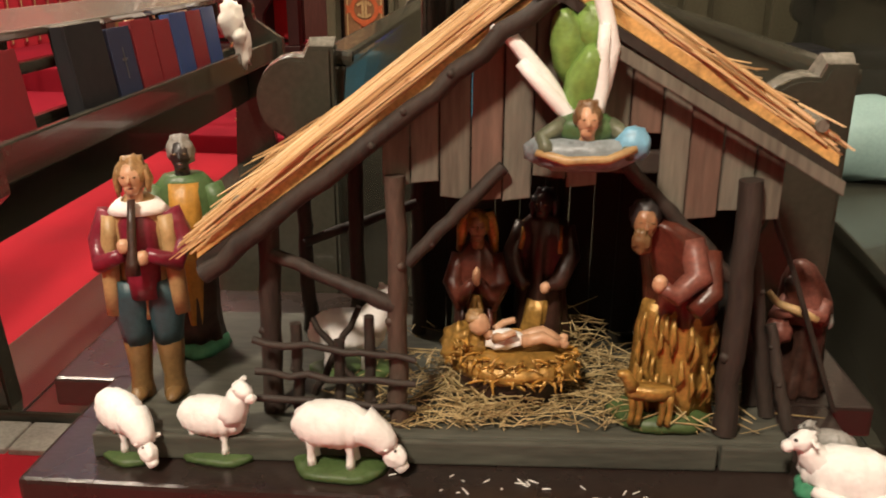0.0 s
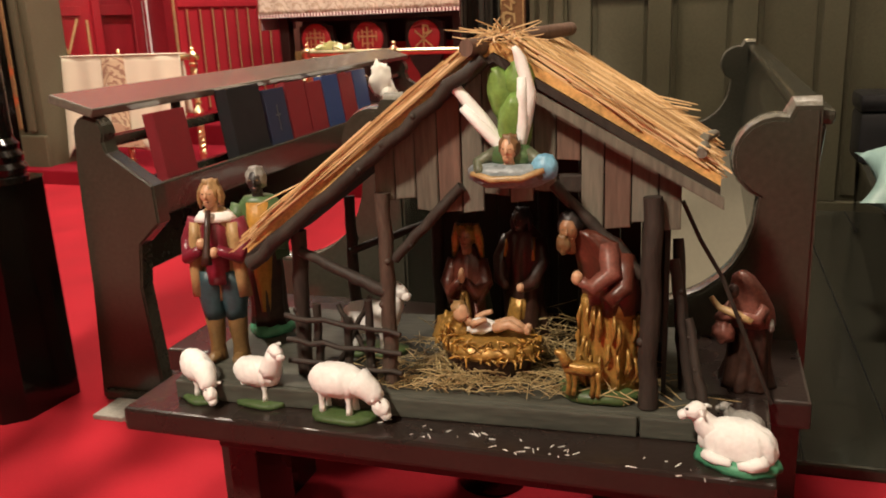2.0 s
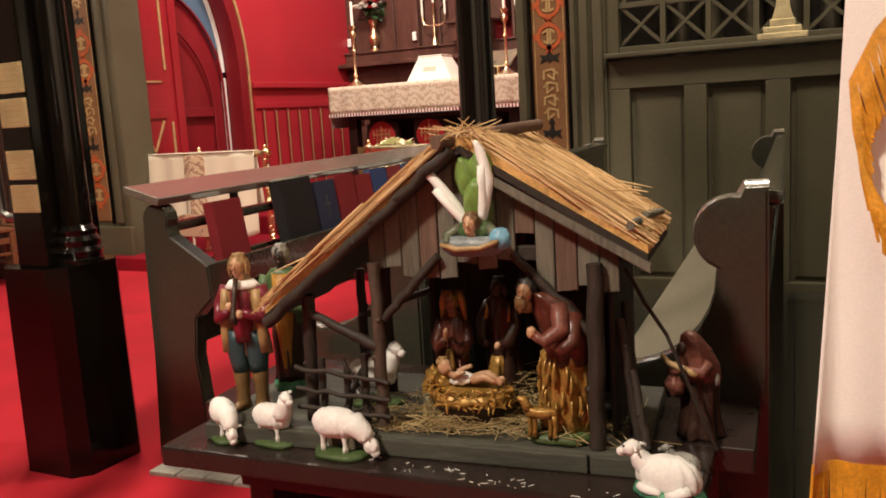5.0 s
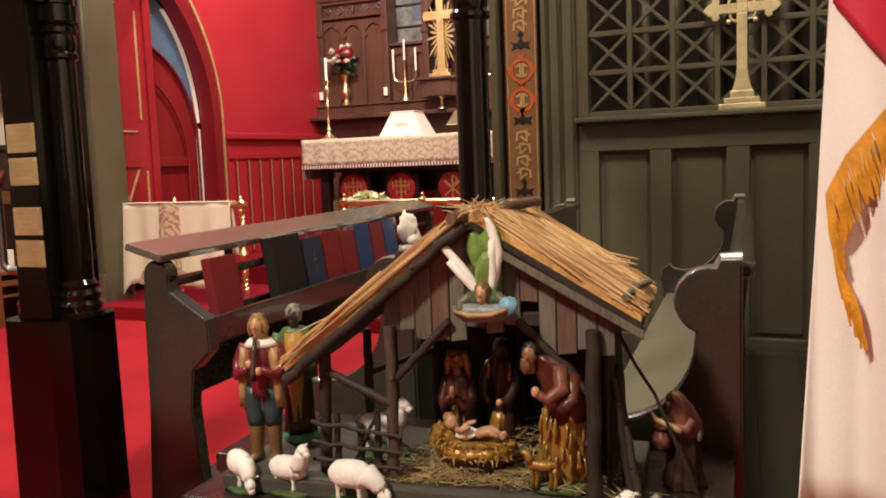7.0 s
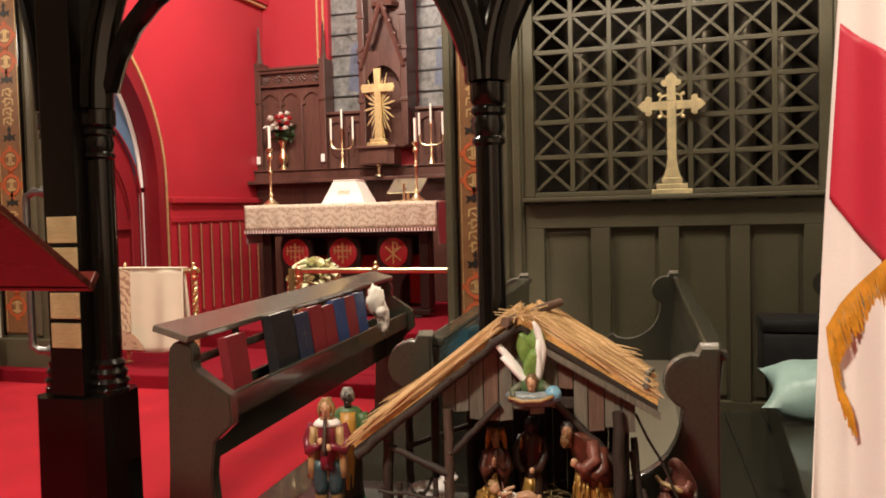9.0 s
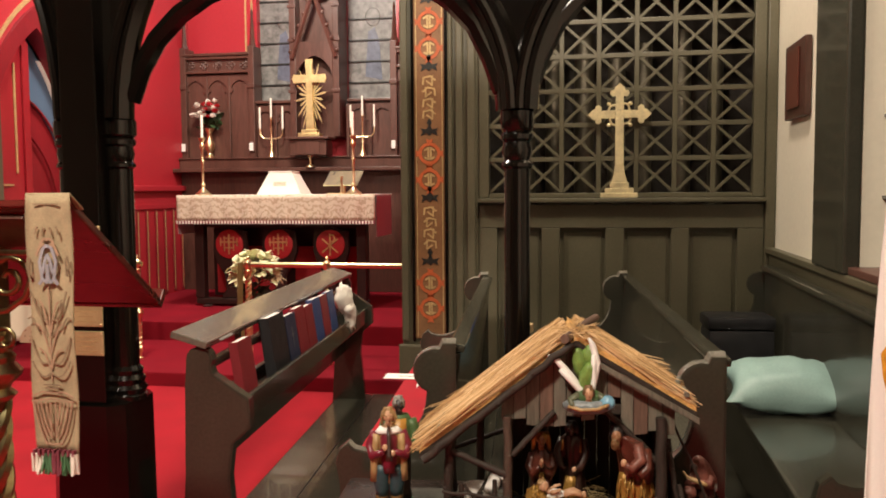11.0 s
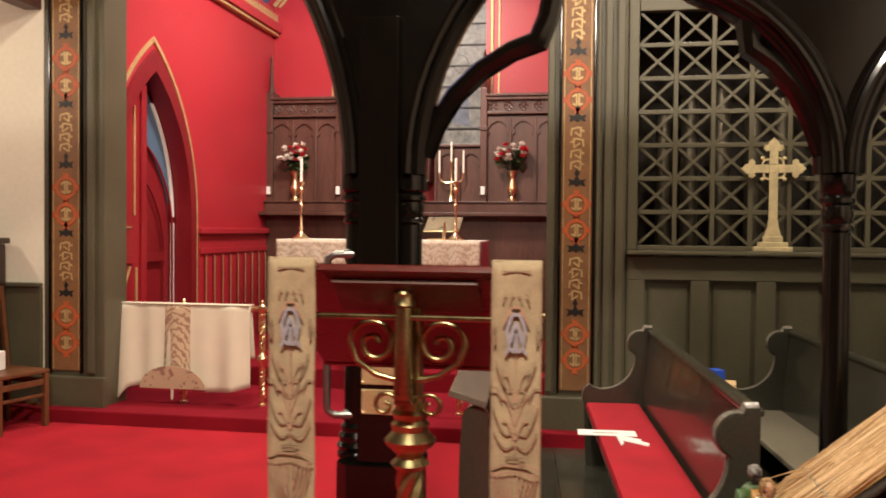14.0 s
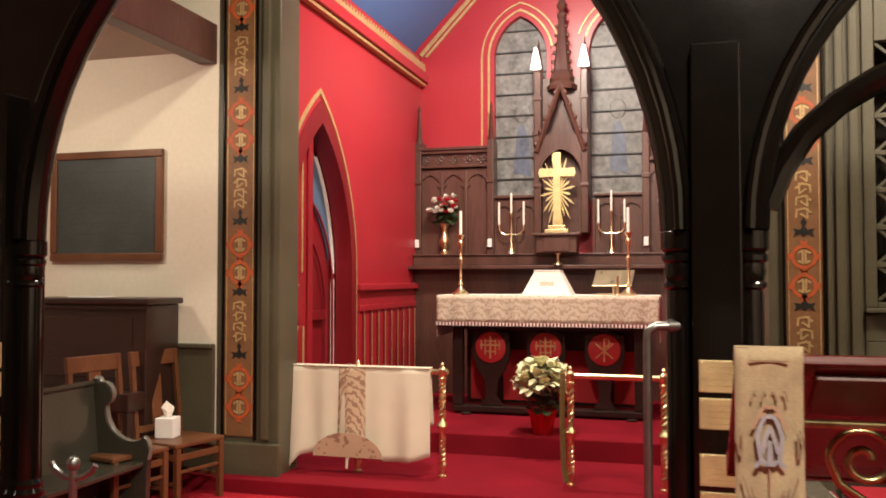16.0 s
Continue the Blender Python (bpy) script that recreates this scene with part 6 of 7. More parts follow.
def flag_y(x, z):
    return 1.24 - 0.030 * math.sin((x - 1.70) * 46 + z * 1.1) - 0.012 * math.sin((x - 1.7) * 95) - 0.10 * (x - 1.70)


def flag_sheet(name, mt, za, zb, off, label, nx=64, nz=24, xr=2.05, xl=None):
    """A hanging sheet between the heights za(x) and zb(x)."""
    bm = bmesh.new()
    g = []
    for i in range(nx + 1):
        c = []
        for j in range(nz + 1):
            v = j / nz
            z = 1.4
            for _ in range(3):
                x = (xl or left_edge)(z) + (xr - (xl or left_edge)(z)) * (i / nx) ** 1.2
                z = za(x) + (zb(x) - za(x)) * v
            c.append(bm.verts.new((x, flag_y(x, z) + off, z)))
        g.append(c)
    for i in range(nx):
        for j in range(nz):
            bm.faces.new((g[i][j], g[i + 1][j], g[i + 1][j + 1], g[i][j + 1]))
    o = part(name, bm, mt, fl, label, smooth=70)
    o.modifiers.new("thickness", "SOLIDIFY").thickness = 0.002
    return o


flag_sheet("white_cloth", FLAGW, lambda x: 2.0, lambda x: 0.715, 0.0, "white cloth of the flag")
flag_sheet("red_band", FLAGR, lambda x: 1.560 - 1.0 * (x - 1.780), lambda x: 1.285 - 1.45 * (x - 1.775), -0.008, "red cross band of the flag", xl=lambda z: left_edge(z) + 0.004)
curve = [(1.900, 1.265), (1.860, 1.225), (1.818, 1.165), (1.787, 1.125), (1.768, 1.085), (1.772, 1.04), (1.782, 1.005), (1.798, 0.972)]
rnd = random.Random(11)
bm = bmesh.new()
for (xa, za), (xb, zb) in zip(curve, curve[1:]):
    n = int(math.hypot(xb - xa, zb - za) / 0.0022)
    for k in range(n):
        q = k / n
        x, z = xa + (xb - xa) * q, za + (zb - za) * q
        L = rnd.uniform(.050, .062)
        dx = 0.016 if z > 1.04 else 0.012
        y = flag_y(x, z) - 0.020
        tube(bm, [(x, y, z), (x + dx * .5 + rnd.uniform(-.002, .002), y - .004, z - L * .5), (x + dx + rnd.uniform(-.003, .003), y - .002, z - L)], .0016, 4)
part("fringe", bm, FRINGE, fl, "gold fringe along the fold")["kind"] = "stuff"
bm = bmesh.new()
for k in range(170):
    x = 1.742 + 0.307 * k / 170
    y = flag_y(x, 0.715)
    tube(bm, [(x, y - .001, 0.725), (x + rnd.uniform(-.002, .002), y - .003, 0.69), (x + rnd.uniform(-.003, .003), y - .002, 0.645 + rnd.uniform(-.006, .006))], .0017, 4)
part("fringe", bm, FRINGE, fl, "gold fringe along the hem")["kind"] = "stuff"
bm = bmesh.new(); tube(bm, [(2.06, 1.12, 0.03), (2.06, 1.12, 2.3)], .014, 10)
part("pole", bm, WOODBROWN, fl, smooth=40)
bm = bmesh.new(); turned(bm, [(0.13, 0), (0.13, 0.02), (0.03, 0.05), (0.02, 0.12)], 20, Matrix.Translation((2.06, 1.12, 0)))
part("base", bm, BRASS, fl, smooth=40)


# ---- the crib: benches, stable, figures ----
bb = thing("back_bench", "long dark brown bench carrying the back of the crib", "bench", (0, 0, 0), group="crib benches")
bb.matrix_world = pose(1.614, 1.865, 0, 0, 0, 4.6)
part("top", B(-1.12, -0.045, 0.448, 0, 0.30, 0.492, 0.005), BENCH, bb)
for x in (-1.06, -0.12):
    part("leg", B(x, 0.0, 0, x + 0.06, 0.28, 0.447, 0.005), BENCH, bb)
part("rail", B(-1.0, 0.13, 0.30, -0.12, 0.155, 0.40, 0.004), BENCH, bb)
fb = thing("front_bench", "dark brown painted bench with worn edges under the crib", "bench", (0.603, 1.497, 0), 3.7, "crib benches")
part("top", B(0, 0, 0.455, 0.972, 0.255, 0.494, 0.006), BENCH, fb)
part("apron", B(0.10, 0.10, 0.385, 0.90, 0.122, 0.454, 0.004), BENCH, fb)
for x in (0.10, 0.86):
    part("leg", B(x, 0.123, 0, x + 0.055, 0.24, 0.454, 0.005), BENCH, fb)

O = Vector((1.115, 1.642, 0.53))
TS = 6.5
SM = pose(*O, 0, 0, TS)


def loc(x, y):
    """World plan to the stable's own."""
    v = SM.inverted() @ Vector((x, y, 0.53))
    return v.x, v.y


sbm = thing("crib_stable", "rustic wooden crib stable with straw thatch and bark posts", "stable model", (0, 0, 0))
sbm.matrix_world = SM
ROUGHB = mat("grey_green_base_board", (0.060, 0.060, 0.046), 0.7, vary=0.45, scale=16, fine=120, bump=0.4, stretch=(0.2, 1, 1))
part("base_board", B(-0.455, -0.030, -0.035, 0.355, 0.32, -0.002, 0.004), ROUGHB, sbm, "grey-green base board")
part("base_edge", B(-0.455, -0.040, -0.035, 0.27, -0.031, -0.004, 0.003), ROUGHB, sbm)
part("base_edge", B(0.274, -0.040, -0.035, 0.355, -0.031, -0.004, 0.003), ROUGHB, sbm)


def branch(a, b, r0, r1, n=9, wob=0.004, seed=0, mt=None, knots=2):
    a, b = Vector(a), Vector(b)
    pts = [a.lerp(b, i / n) + Vector([wob * noise.noise(Vector((i * .9, seed * 3.3, k * 7.7))) for k in range(3)]) * (0 if i in (0, n) else 1) for i in range(n + 1)]
    rad = [(r0 + (r1 - r0) * i / n) * (1 + .18 * noise.noise(Vector((i * 1.7, seed, 4)))) for i in range(n + 1)]
    bm = bmesh.new()
    tube(bm, pts, rad, 9)
    rn = random.Random(seed)
    for _ in range(knots):
        i = rn.randrange(1, n)
        ang = rn.uniform(0, 6.28)
        blob(bm, pts[i] + Vector((math.cos(ang), math.sin(ang), 0)) * rad[i] * .8, (rad[i] * .5,) * 3, 7, 5)
    return part("post" if abs((b - a).normalized().z) > .8 else "branch", bm, mt or BARK, sbm, smooth=50)


# posts and braces
BARK2 = mat("grey_brown_bark", (0.064, 0.041, 0.029), 0.65, vary=0.5, scale=30, fine=170, bump=0.8, stretch=(1, 1, 0.3))
branch((0.283, -0.012, 0), (0.283, 0.0, 0.30), 0.0145, 0.0135, seed=1, wob=.006)
branch((-0.095, -0.006, 0), (-0.098, 0.0, 0.30), 0.0115, 0.011, seed=2, knots=4, wob=.006, mt=BARK2)
branch((-0.252, 0.02, 0), (-0.245, 0.02, 0.235), 0.013, 0.012, seed=3)
for k, (u, v, h) in enumerate(((0.29, 0.25, .30), (-0.09, 0.25, .36), (-0.25, 0.25, .24), (0.10, 0.26, .42), (-0.17, 0.20, .28))):
    branch((u, v, 0), (u, v, h), 0.011, 0.010, seed=10 + k)
branch((-0.085, 0.0, 0.20), (0.02, 0.005, 0.31), 0.008, 0.008, seed=20)
branch((0.272, 0.0, 0.19), (0.15, 0.005, 0.315), 0.009, 0.008, seed=21)
branch((-0.24, 0.01, 0.205), (-0.10, -0.004, 0.15), 0.008, 0.010, seed=22)
branch((-0.25, 0.24, 0.14), (-0.09, 0.24, 0.20), 0.007, 0.007, seed=23)
branch((0.345, 0.03, 0.0), (0.312, 0.05, 0.20), 0.010, 0.008, seed=24)
branch((0.335, 0.06, 0.0), (0.318, 0.09, 0.22), 0.011, 0.008, seed=25)
branch((0.36, 0.0, 0.0), (0.335, 0.03, 0.12), 0.008, 0.006, seed=26)
# fence
for k, (u, h) in enumerate(((-0.215, .125), (-0.165, .105), (-0.13, .135))):
    branch((u, -0.004, 0), (u, -0.002, h), 0.007, 0.0065, seed=30 + k)
for k, (z0, z1) in enumerate(((0.035, 0.028), (0.070, 0.060), (0.110, 0.090))):
    branch((-0.262, -0.016, z0), (-0.075, -0.022, z1), 0.0045, 0.004, seed=40 + k, wob=.006)
branch((-0.21, 0.06, 0.0), (-0.15, 0.06, 0.12), 0.005, 0.004, seed=44)
branch((-0.15, 0.06, 0.0), (-0.21, 0.07, 0.10), 0.005, 0.004, seed=45)

# gable boards
APU, APZ, LU, LZ, RU, RZ = 0.072, 0.494, -0.320, 0.203, 0.368, 0.316


def roof_z(u):
    return APZ + (LZ - APZ) * (APU - u) / (APU - LU) if u < APU else APZ + (RZ - APZ) * (u - APU) / (RU - APU)


BOARD2 = mat("reddish_board", (0.125, 0.074, 0.052), 0.75, vary=0.4, scale=18, fine=160, bump=0.5, stretch=(1, 1, 0.12))
BOARD3 = mat("grey_board", (0.140, 0.128, 0.098), 0.75, vary=0.4, scale=18, fine=160, bump=0.5, stretch=(1, 1, 0.12))
rnd = random.Random(21)
u = -0.112
k = 0
while u < 0.30:
    w = rnd.uniform(0.030, 0.038)
    bot = 0.280 if u < 0.02 else (0.295 if u < 0.16 else 0.262 - 0.09 * (u - 0.16))
    bot += rnd.uniform(-.012, .014)
    if k == 8:
        bot += .05
    top0, top1 = roof_z(u) - 0.010, roof_z(u + w) - 0.010
    bm = bmesh.new()
    pts = [(u, bot), (u + w - .002, bot + rnd.uniform(-.004, .004)), (u + w - .002, top1)]
    if u < APU < u + w:
        pts.append((APU, APZ - .010))
    pts.append((u, top0))
    extrude(bm, pts, 0.007, Matrix.Translation((0, 0.010 + rnd.uniform(0, .004), 0)), bev=0.0012)
    part("gable_board", bm, (BOARD, BOARD3, BOARD, BOARD2, BOARD3)[k % 5 if k not in (3, 10) else 3], sbm)
    u += w
    k += 1
part("lintel", B(-0.11, 0.022, 0.30, 0.30, 0.036, 0.325, 0.003), BARK, sbm)
# back and side boards; the stable's inner shade is put into their colour
SHADE_BOARD = mat("shade_toned_board", (0.018, 0.013, 0.010), 0.8, vary=0.5, scale=14, bump=0.4, stretch=(1, 1, 0.15))
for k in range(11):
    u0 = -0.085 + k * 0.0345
    part("back_board", B(u0, 0.262, 0.0, u0 + 0.0335, 0.270, min(roof_z(u0), roof_z(u0 + .033)) - 0.02, 0.001), SHADE_BOARD, sbm)
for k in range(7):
    part("side_board", B(0.300, 0.03 + k * .033, 0.0, 0.307, 0.062 + k * .033, 0.285, 0.001), SHADE_BOARD, sbm)

# roof decks, barge boards, ridge
for nm, (ua, za), (ub, zb), v0, v1 in (("roof_deck", (APU, APZ), (LU, LZ), -0.012, 0.235), ("roof_deck", (APU, APZ), (RU, RZ), -0.012, 0.285)):
    bm = bmesh.new()
    extrude(bm, [(ua, za), (ub, zb), (ub, zb - .012), (ua, za - .012)], v1 - v0, Matrix.Translation((0, v0, 0)))
    part(nm, bm, BARK, sbm)
    bm = bmesh.new()
    extrude(bm, [(ua, za + .016), (ub, zb + .014), (ub, zb + .001), (ua, za + .001)], v1 - v0 - .01, Matrix.Translation((0, v0 + .005, 0)))
    part("thatch_bed", bm, STRAW, sbm, "packed straw under the thatch")
bm = bmesh.new()
extrude(bm, [(APU + .03, APZ - .035), (RU + .005, RZ - .012), (RU + .005, RZ - .028), (APU + .03, APZ - .050)], 0.008, Matrix.Translation((0, -0.021, 0)), bev=.001)
part("barge_board", bm, BOARD3, sbm, "grey barge board")
branch((APU - .01, -0.022, APZ - 0.006), (LU + 0.01, -0.022, LZ - 0.012), 0.0095, 0.0115, seed=50, n=16, wob=.007, knots=5)
branch((APU - .03, -0.035, APZ + 0.008), (APU + 0.075, 0.23, APZ + 0.022), 0.012, 0.010, seed=51, mt=BOARD2)
branch((LU + .05, -0.01, roof_z(LU + .05) + .030), (LU + .07, 0.235, roof_z(LU + .07) + .03), 0.006, 0.005, seed=52, mt=BOARD3)
branch((RU - .025, -0.015, roof_z(RU - .025) + .030), (RU - .02, 0.05, roof_z(RU - .02) + .034), 0.007, 0.006, seed=53, mt=BOARD3)
branch((RU - .02, 0.12, roof_z(RU - .02) + .032), (RU + .0, 0.20, roof_z(RU - .0) + .04), 0.007, 0.006, seed=54, mt=BOARD3)
branch((LU + .19, 0.02, roof_z(LU + .19) + .026), (LU + .16, 0.235, roof_z(LU + .16) + .03), 0.0035, 0.0035, seed=55, mt=BARK)
branch((LU + .085, -0.01, roof_z(LU + .085) + .029), (LU + .115, 0.235, roof_z(LU + .115) + .031), 0.0032, 0.0032, seed=56, mt=BARK, knots=0)

# thatch: single straws in layers
STRAWS = bpy.data.materials.new("thatch_straw")
STRAWS.use_nodes = True
nt = STRAWS.node_tree
geo = nt.nodes.new("ShaderNodeNewGeometry")
rp = nt.nodes.new("ShaderNodeValToRGB")
rp.color_ramp.elements[0].color, rp.color_ramp.elements[1].color = (0.30, 0.165, 0.07, 1), (0.84, 0.62, 0.36, 1)
e = rp.color_ramp.elements.new(0.5)
e.color = (0.60, 0.39, 0.18, 1)
nt.links.new(geo.outputs["Random Per Island"], rp.inputs["Fac"])
nt.links.new(rp.outputs["Color"], nt.nodes["Principled BSDF"].inputs["Base Color"])
nt.nodes["Principled BSDF"].inputs["Roughness"].default_value = 0.5


def straws(items):
    """Thin four-sided stalks from (start, end, radius, sag)."""
    verts, faces = [], []
    for a, b, r, sag in items:
        d = (b - a).normalized()
        s = d.orthogonal().normalized()
        t = d.cross(s)
        base = len(verts)
        mid = (a + b) / 2 + Vector((0, 0, -sag))
        for p, q in ((a, .8), (mid, 1.0), (b, .6)):
            for k in range(4):
                an = math.pi / 2 * k
                verts.append(p + (s * math.cos(an) + t * math.sin(an)) * r * q)
        for lv in (0, 4):
            for k in range(4):
                faces.append((base + lv + k, base + lv + (k + 1) % 4, base + lv + 4 + (k + 1) % 4, base + lv + 4 + k))
        faces.append((base, base + 1, base + 2, base + 3))
        faces.append((base + 8, base + 9, base + 10, base + 11))
    return verts, faces


def straw_mesh(name, items, parent, label):
    v, f = straws(items)
    me = bpy.data.meshes.new(name)
    me.from_pydata([tuple(p) for p in v], [], f)
    me.materials.append(STRAWS)
    ob = new(name, me)
    ob.parent = parent
    ob["label"], ob["kind"] = label, "stuff"
    return ob


for s, (ub, zb), v0, v1, N in ((-1, (LU - .012, LZ - .006), -0.015, 0.24, 2300), (1, (RU - .004, RZ + .004), -0.008, 0.285, 2700)):
    rnd = random.Random(60 + s)
    items = []
    A, Bv = Vector((APU + .012 * s, 0, APZ)), Vector((ub, 0, zb))
    D = (Bv - A)
    nrm = Vector((-D.z, 0, D.x)).normalized()
    if nrm.z < 0:
        nrm = -nrm
    for i in range(N):
        layer = rnd.random()
        t0 = rnd.uniform(-0.03, 0.62)
        ln = rnd.uniform(0.25, 0.50)
        t1 = min(t0 + ln, 1.0 + rnd.uniform(-.05, .025))
        v = v0 + (v1 - v0) * rnd.random()
        lift = 0.008 + 0.018 * layer
        p = A + D * t0 + nrm * (lift + rnd.uniform(0, .003)) + Vector((0, v, 0))
        q = A + D * t1 + nrm * (lift * .85 + rnd.uniform(-.001, .005)) + Vector((0, v + rnd.gauss(0, .006), 0))
        items.append((p, q, rnd.uniform(.0011, .0025), rnd.uniform(-.001, .001)))
    for i in range(10):
        t0 = rnd.uniform(.60, .80)
        v = v0 + (v1 - v0) * rnd.random()
        p = A + D * t0 + nrm * .03 + Vector((0, v, 0))
        items.append((p, p + D * rnd.uniform(.10, .18) + nrm * rnd.uniform(.0, .020) + Vector((0, rnd.gauss(0, .03), 0)), .0014, 0))
    straw_mesh("thatch", items, sbm, "golden straw thatch")
rnd = random.Random(77)
items = []
for i in range(60):
    p = Vector((APU + rnd.gauss(0.0, .012), rnd.uniform(-.03, .05), APZ + rnd.uniform(.012, .026)))
    items.append((p, p + Vector((rnd.gauss(0, .03), rnd.gauss(0, .03), rnd.uniform(-.008, .022))), .0012, 0))
straw_mesh("ridge_straw", items, sbm, "loose straw tied at the ridge")

hy = thing("loose_hay", "loose hay strewn over the stable floor", "hay", (0, 0, 0), kind="stuff")
hy.matrix_world = SM
HAYM = bpy.data.materials.new("dry_hay")
HAYM.use_nodes = True
nt = HAYM.node_tree
geo = nt.nodes.new("ShaderNodeNewGeometry")
rp = nt.nodes.new("ShaderNodeValToRGB")
rp.color_ramp.elements[0].color, rp.color_ramp.elements[1].color = (0.16, 0.10, 0.035, 1), (0.60, 0.47, 0.24, 1)
nt.links.new(geo.outputs["Random Per Island"], rp.inputs["Fac"])
nt.links.new(rp.outputs["Color"], nt.nodes["Principled BSDF"].inputs["Base Color"])
rnd = random.Random(5)
items = []
for cu, cv, su, sv, n, hgt in ((0.0, 0.02, .08, .03, 320, .03), (0.20, 0.06, .06, .04, 320, .045), (0.05, 0.12, .12, .06, 380, .03), (-0.02, 0.10, .03, .03, 160, .07), (0.12, 0.16, .04, .03, 160, .09)):
    for i in range(n):
        u, v = cu + rnd.gauss(0, su) * .8, max(-.018, cv + rnd.gauss(0, sv))
        z = abs(rnd.gauss(0, .35)) * hgt * math.exp(-((u - cu) / su) ** 2 / 2) + .001
        a, ln = rnd.uniform(0, 6.28), rnd.uniform(.02, .065)
        items.append((Vector((u - math.cos(a) * ln / 2, max(-.024, v - math.sin(a) * ln / 2), z)), Vector((u + math.cos(a) * ln / 2, max(-.024, v + math.sin(a) * ln / 2), z + rnd.uniform(-.0, .012))), rnd.uniform(.0005, .0010), rnd.uniform(-.006, .002)))
v, f = straws(items)
me = bpy.data.meshes.new("hay")
me.from_pydata([tuple(p) for p in v], [], f)
me.materials.append(HAYM)
o = new("hay_strands", me)
o.parent = hy
items = []
for i in range(42):
    x, y = rnd.uniform(1.0, 1.5), rnd.uniform(1.540, 1.585)
    a, ln = rnd.uniform(0, 6.28), rnd.uniform(.004, .014)
    items.append((Vector((x, y, .4955)), Vector((x + math.cos(a) * ln, y + math.sin(a) * ln, .4962)), .0008, 0))
v, f = straws(items)
me = bpy.data.meshes.new("chaff")
me.from_pydata([tuple(p) for p in v], [], f)
me.materials.append(PAPER)
tagged(new("straw_chaff", me), "pale bits of chaff scattered on the bench", "chaff", kind="stuff")


# ---- plaster figures ----
def pm(n, c, r=0.32, vary=0.2, bump=0.2, fine=190):
    return mat(n, c, r + 0.13, vary=vary * 1.3, scale=45, fine=fine, bump=bump * 1.5, coat=0.04)


# The second flesh tone and the russet have the stable's inner shade put in.
F = {"skin": pm("painted_flesh", (0.50, 0.29, 0.17), 0.3, 0.12), "hair": pm("painted_brown_hair", (0.15, 0.080, 0.032)), "fairhair": pm("painted_fair_hair", (0.27, 0.16, 0.065), 0.3, 0.35), "maroon": pm("painted_maroon", (0.16, 0.012, 0.026), 0.22), "tan": pm("painted_tan", (0.36, 0.23, 0.10)),
     "teal": pm("painted_teal", (0.022, 0.055, 0.065)), "boot": pm("painted_boot", (0.15, 0.085, 0.030)), "green": pm("painted_green", (0.060, 0.115, 0.040)), "sage": pm("painted_sage", (0.105, 0.115, 0.070)), "ochre": pm("painted_ochre", (0.42, 0.21, 0.035)),
     "dark": pm("painted_dark", (0.022, 0.018, 0.018)), "shaded_skin": pm("painted_shaded_flesh", (0.27, 0.135, 0.065), 0.26, 0.25), "gilt": mat("painted_gilt", (0.34, 0.19, 0.045), 0.36, 0.35, vary=0.5, scale=60, fine=220, bump=0.5, coat=0.1), "russet": pm("painted_russet", (0.085, 0.022, 0.013), 0.24, 0.35), "brown": pm("painted_brown", (0.036, 0.016, 0.011), 0.26, 0.45), "white": pm("painted_white", (0.80, 0.785, 0.76), 0.5, 0.06, 0.30), "grey": pm("painted_grey", (0.22, 0.21, 0.19)),
     "bluegrey": pm("painted_blue_grey", (0.20, 0.23, 0.24), 0.3, 0.3), "grass": pm("painted_grass", (0.050, 0.085, 0.025), 0.4), "sky": pm("painted_sky", (0.16, 0.36, 0.50)), "mint": pm("painted_mint", (0.06, 0.24, 0.13)), "deepgreen": pm("painted_deep_green", (0.020, 0.040, 0.022)), "rose": pm("painted_rose", (0.17, 0.058, 0.042), 0.30, 0.40), "leafgreen": pm("painted_leaf_green", (0.16, 0.27, 0.06))}


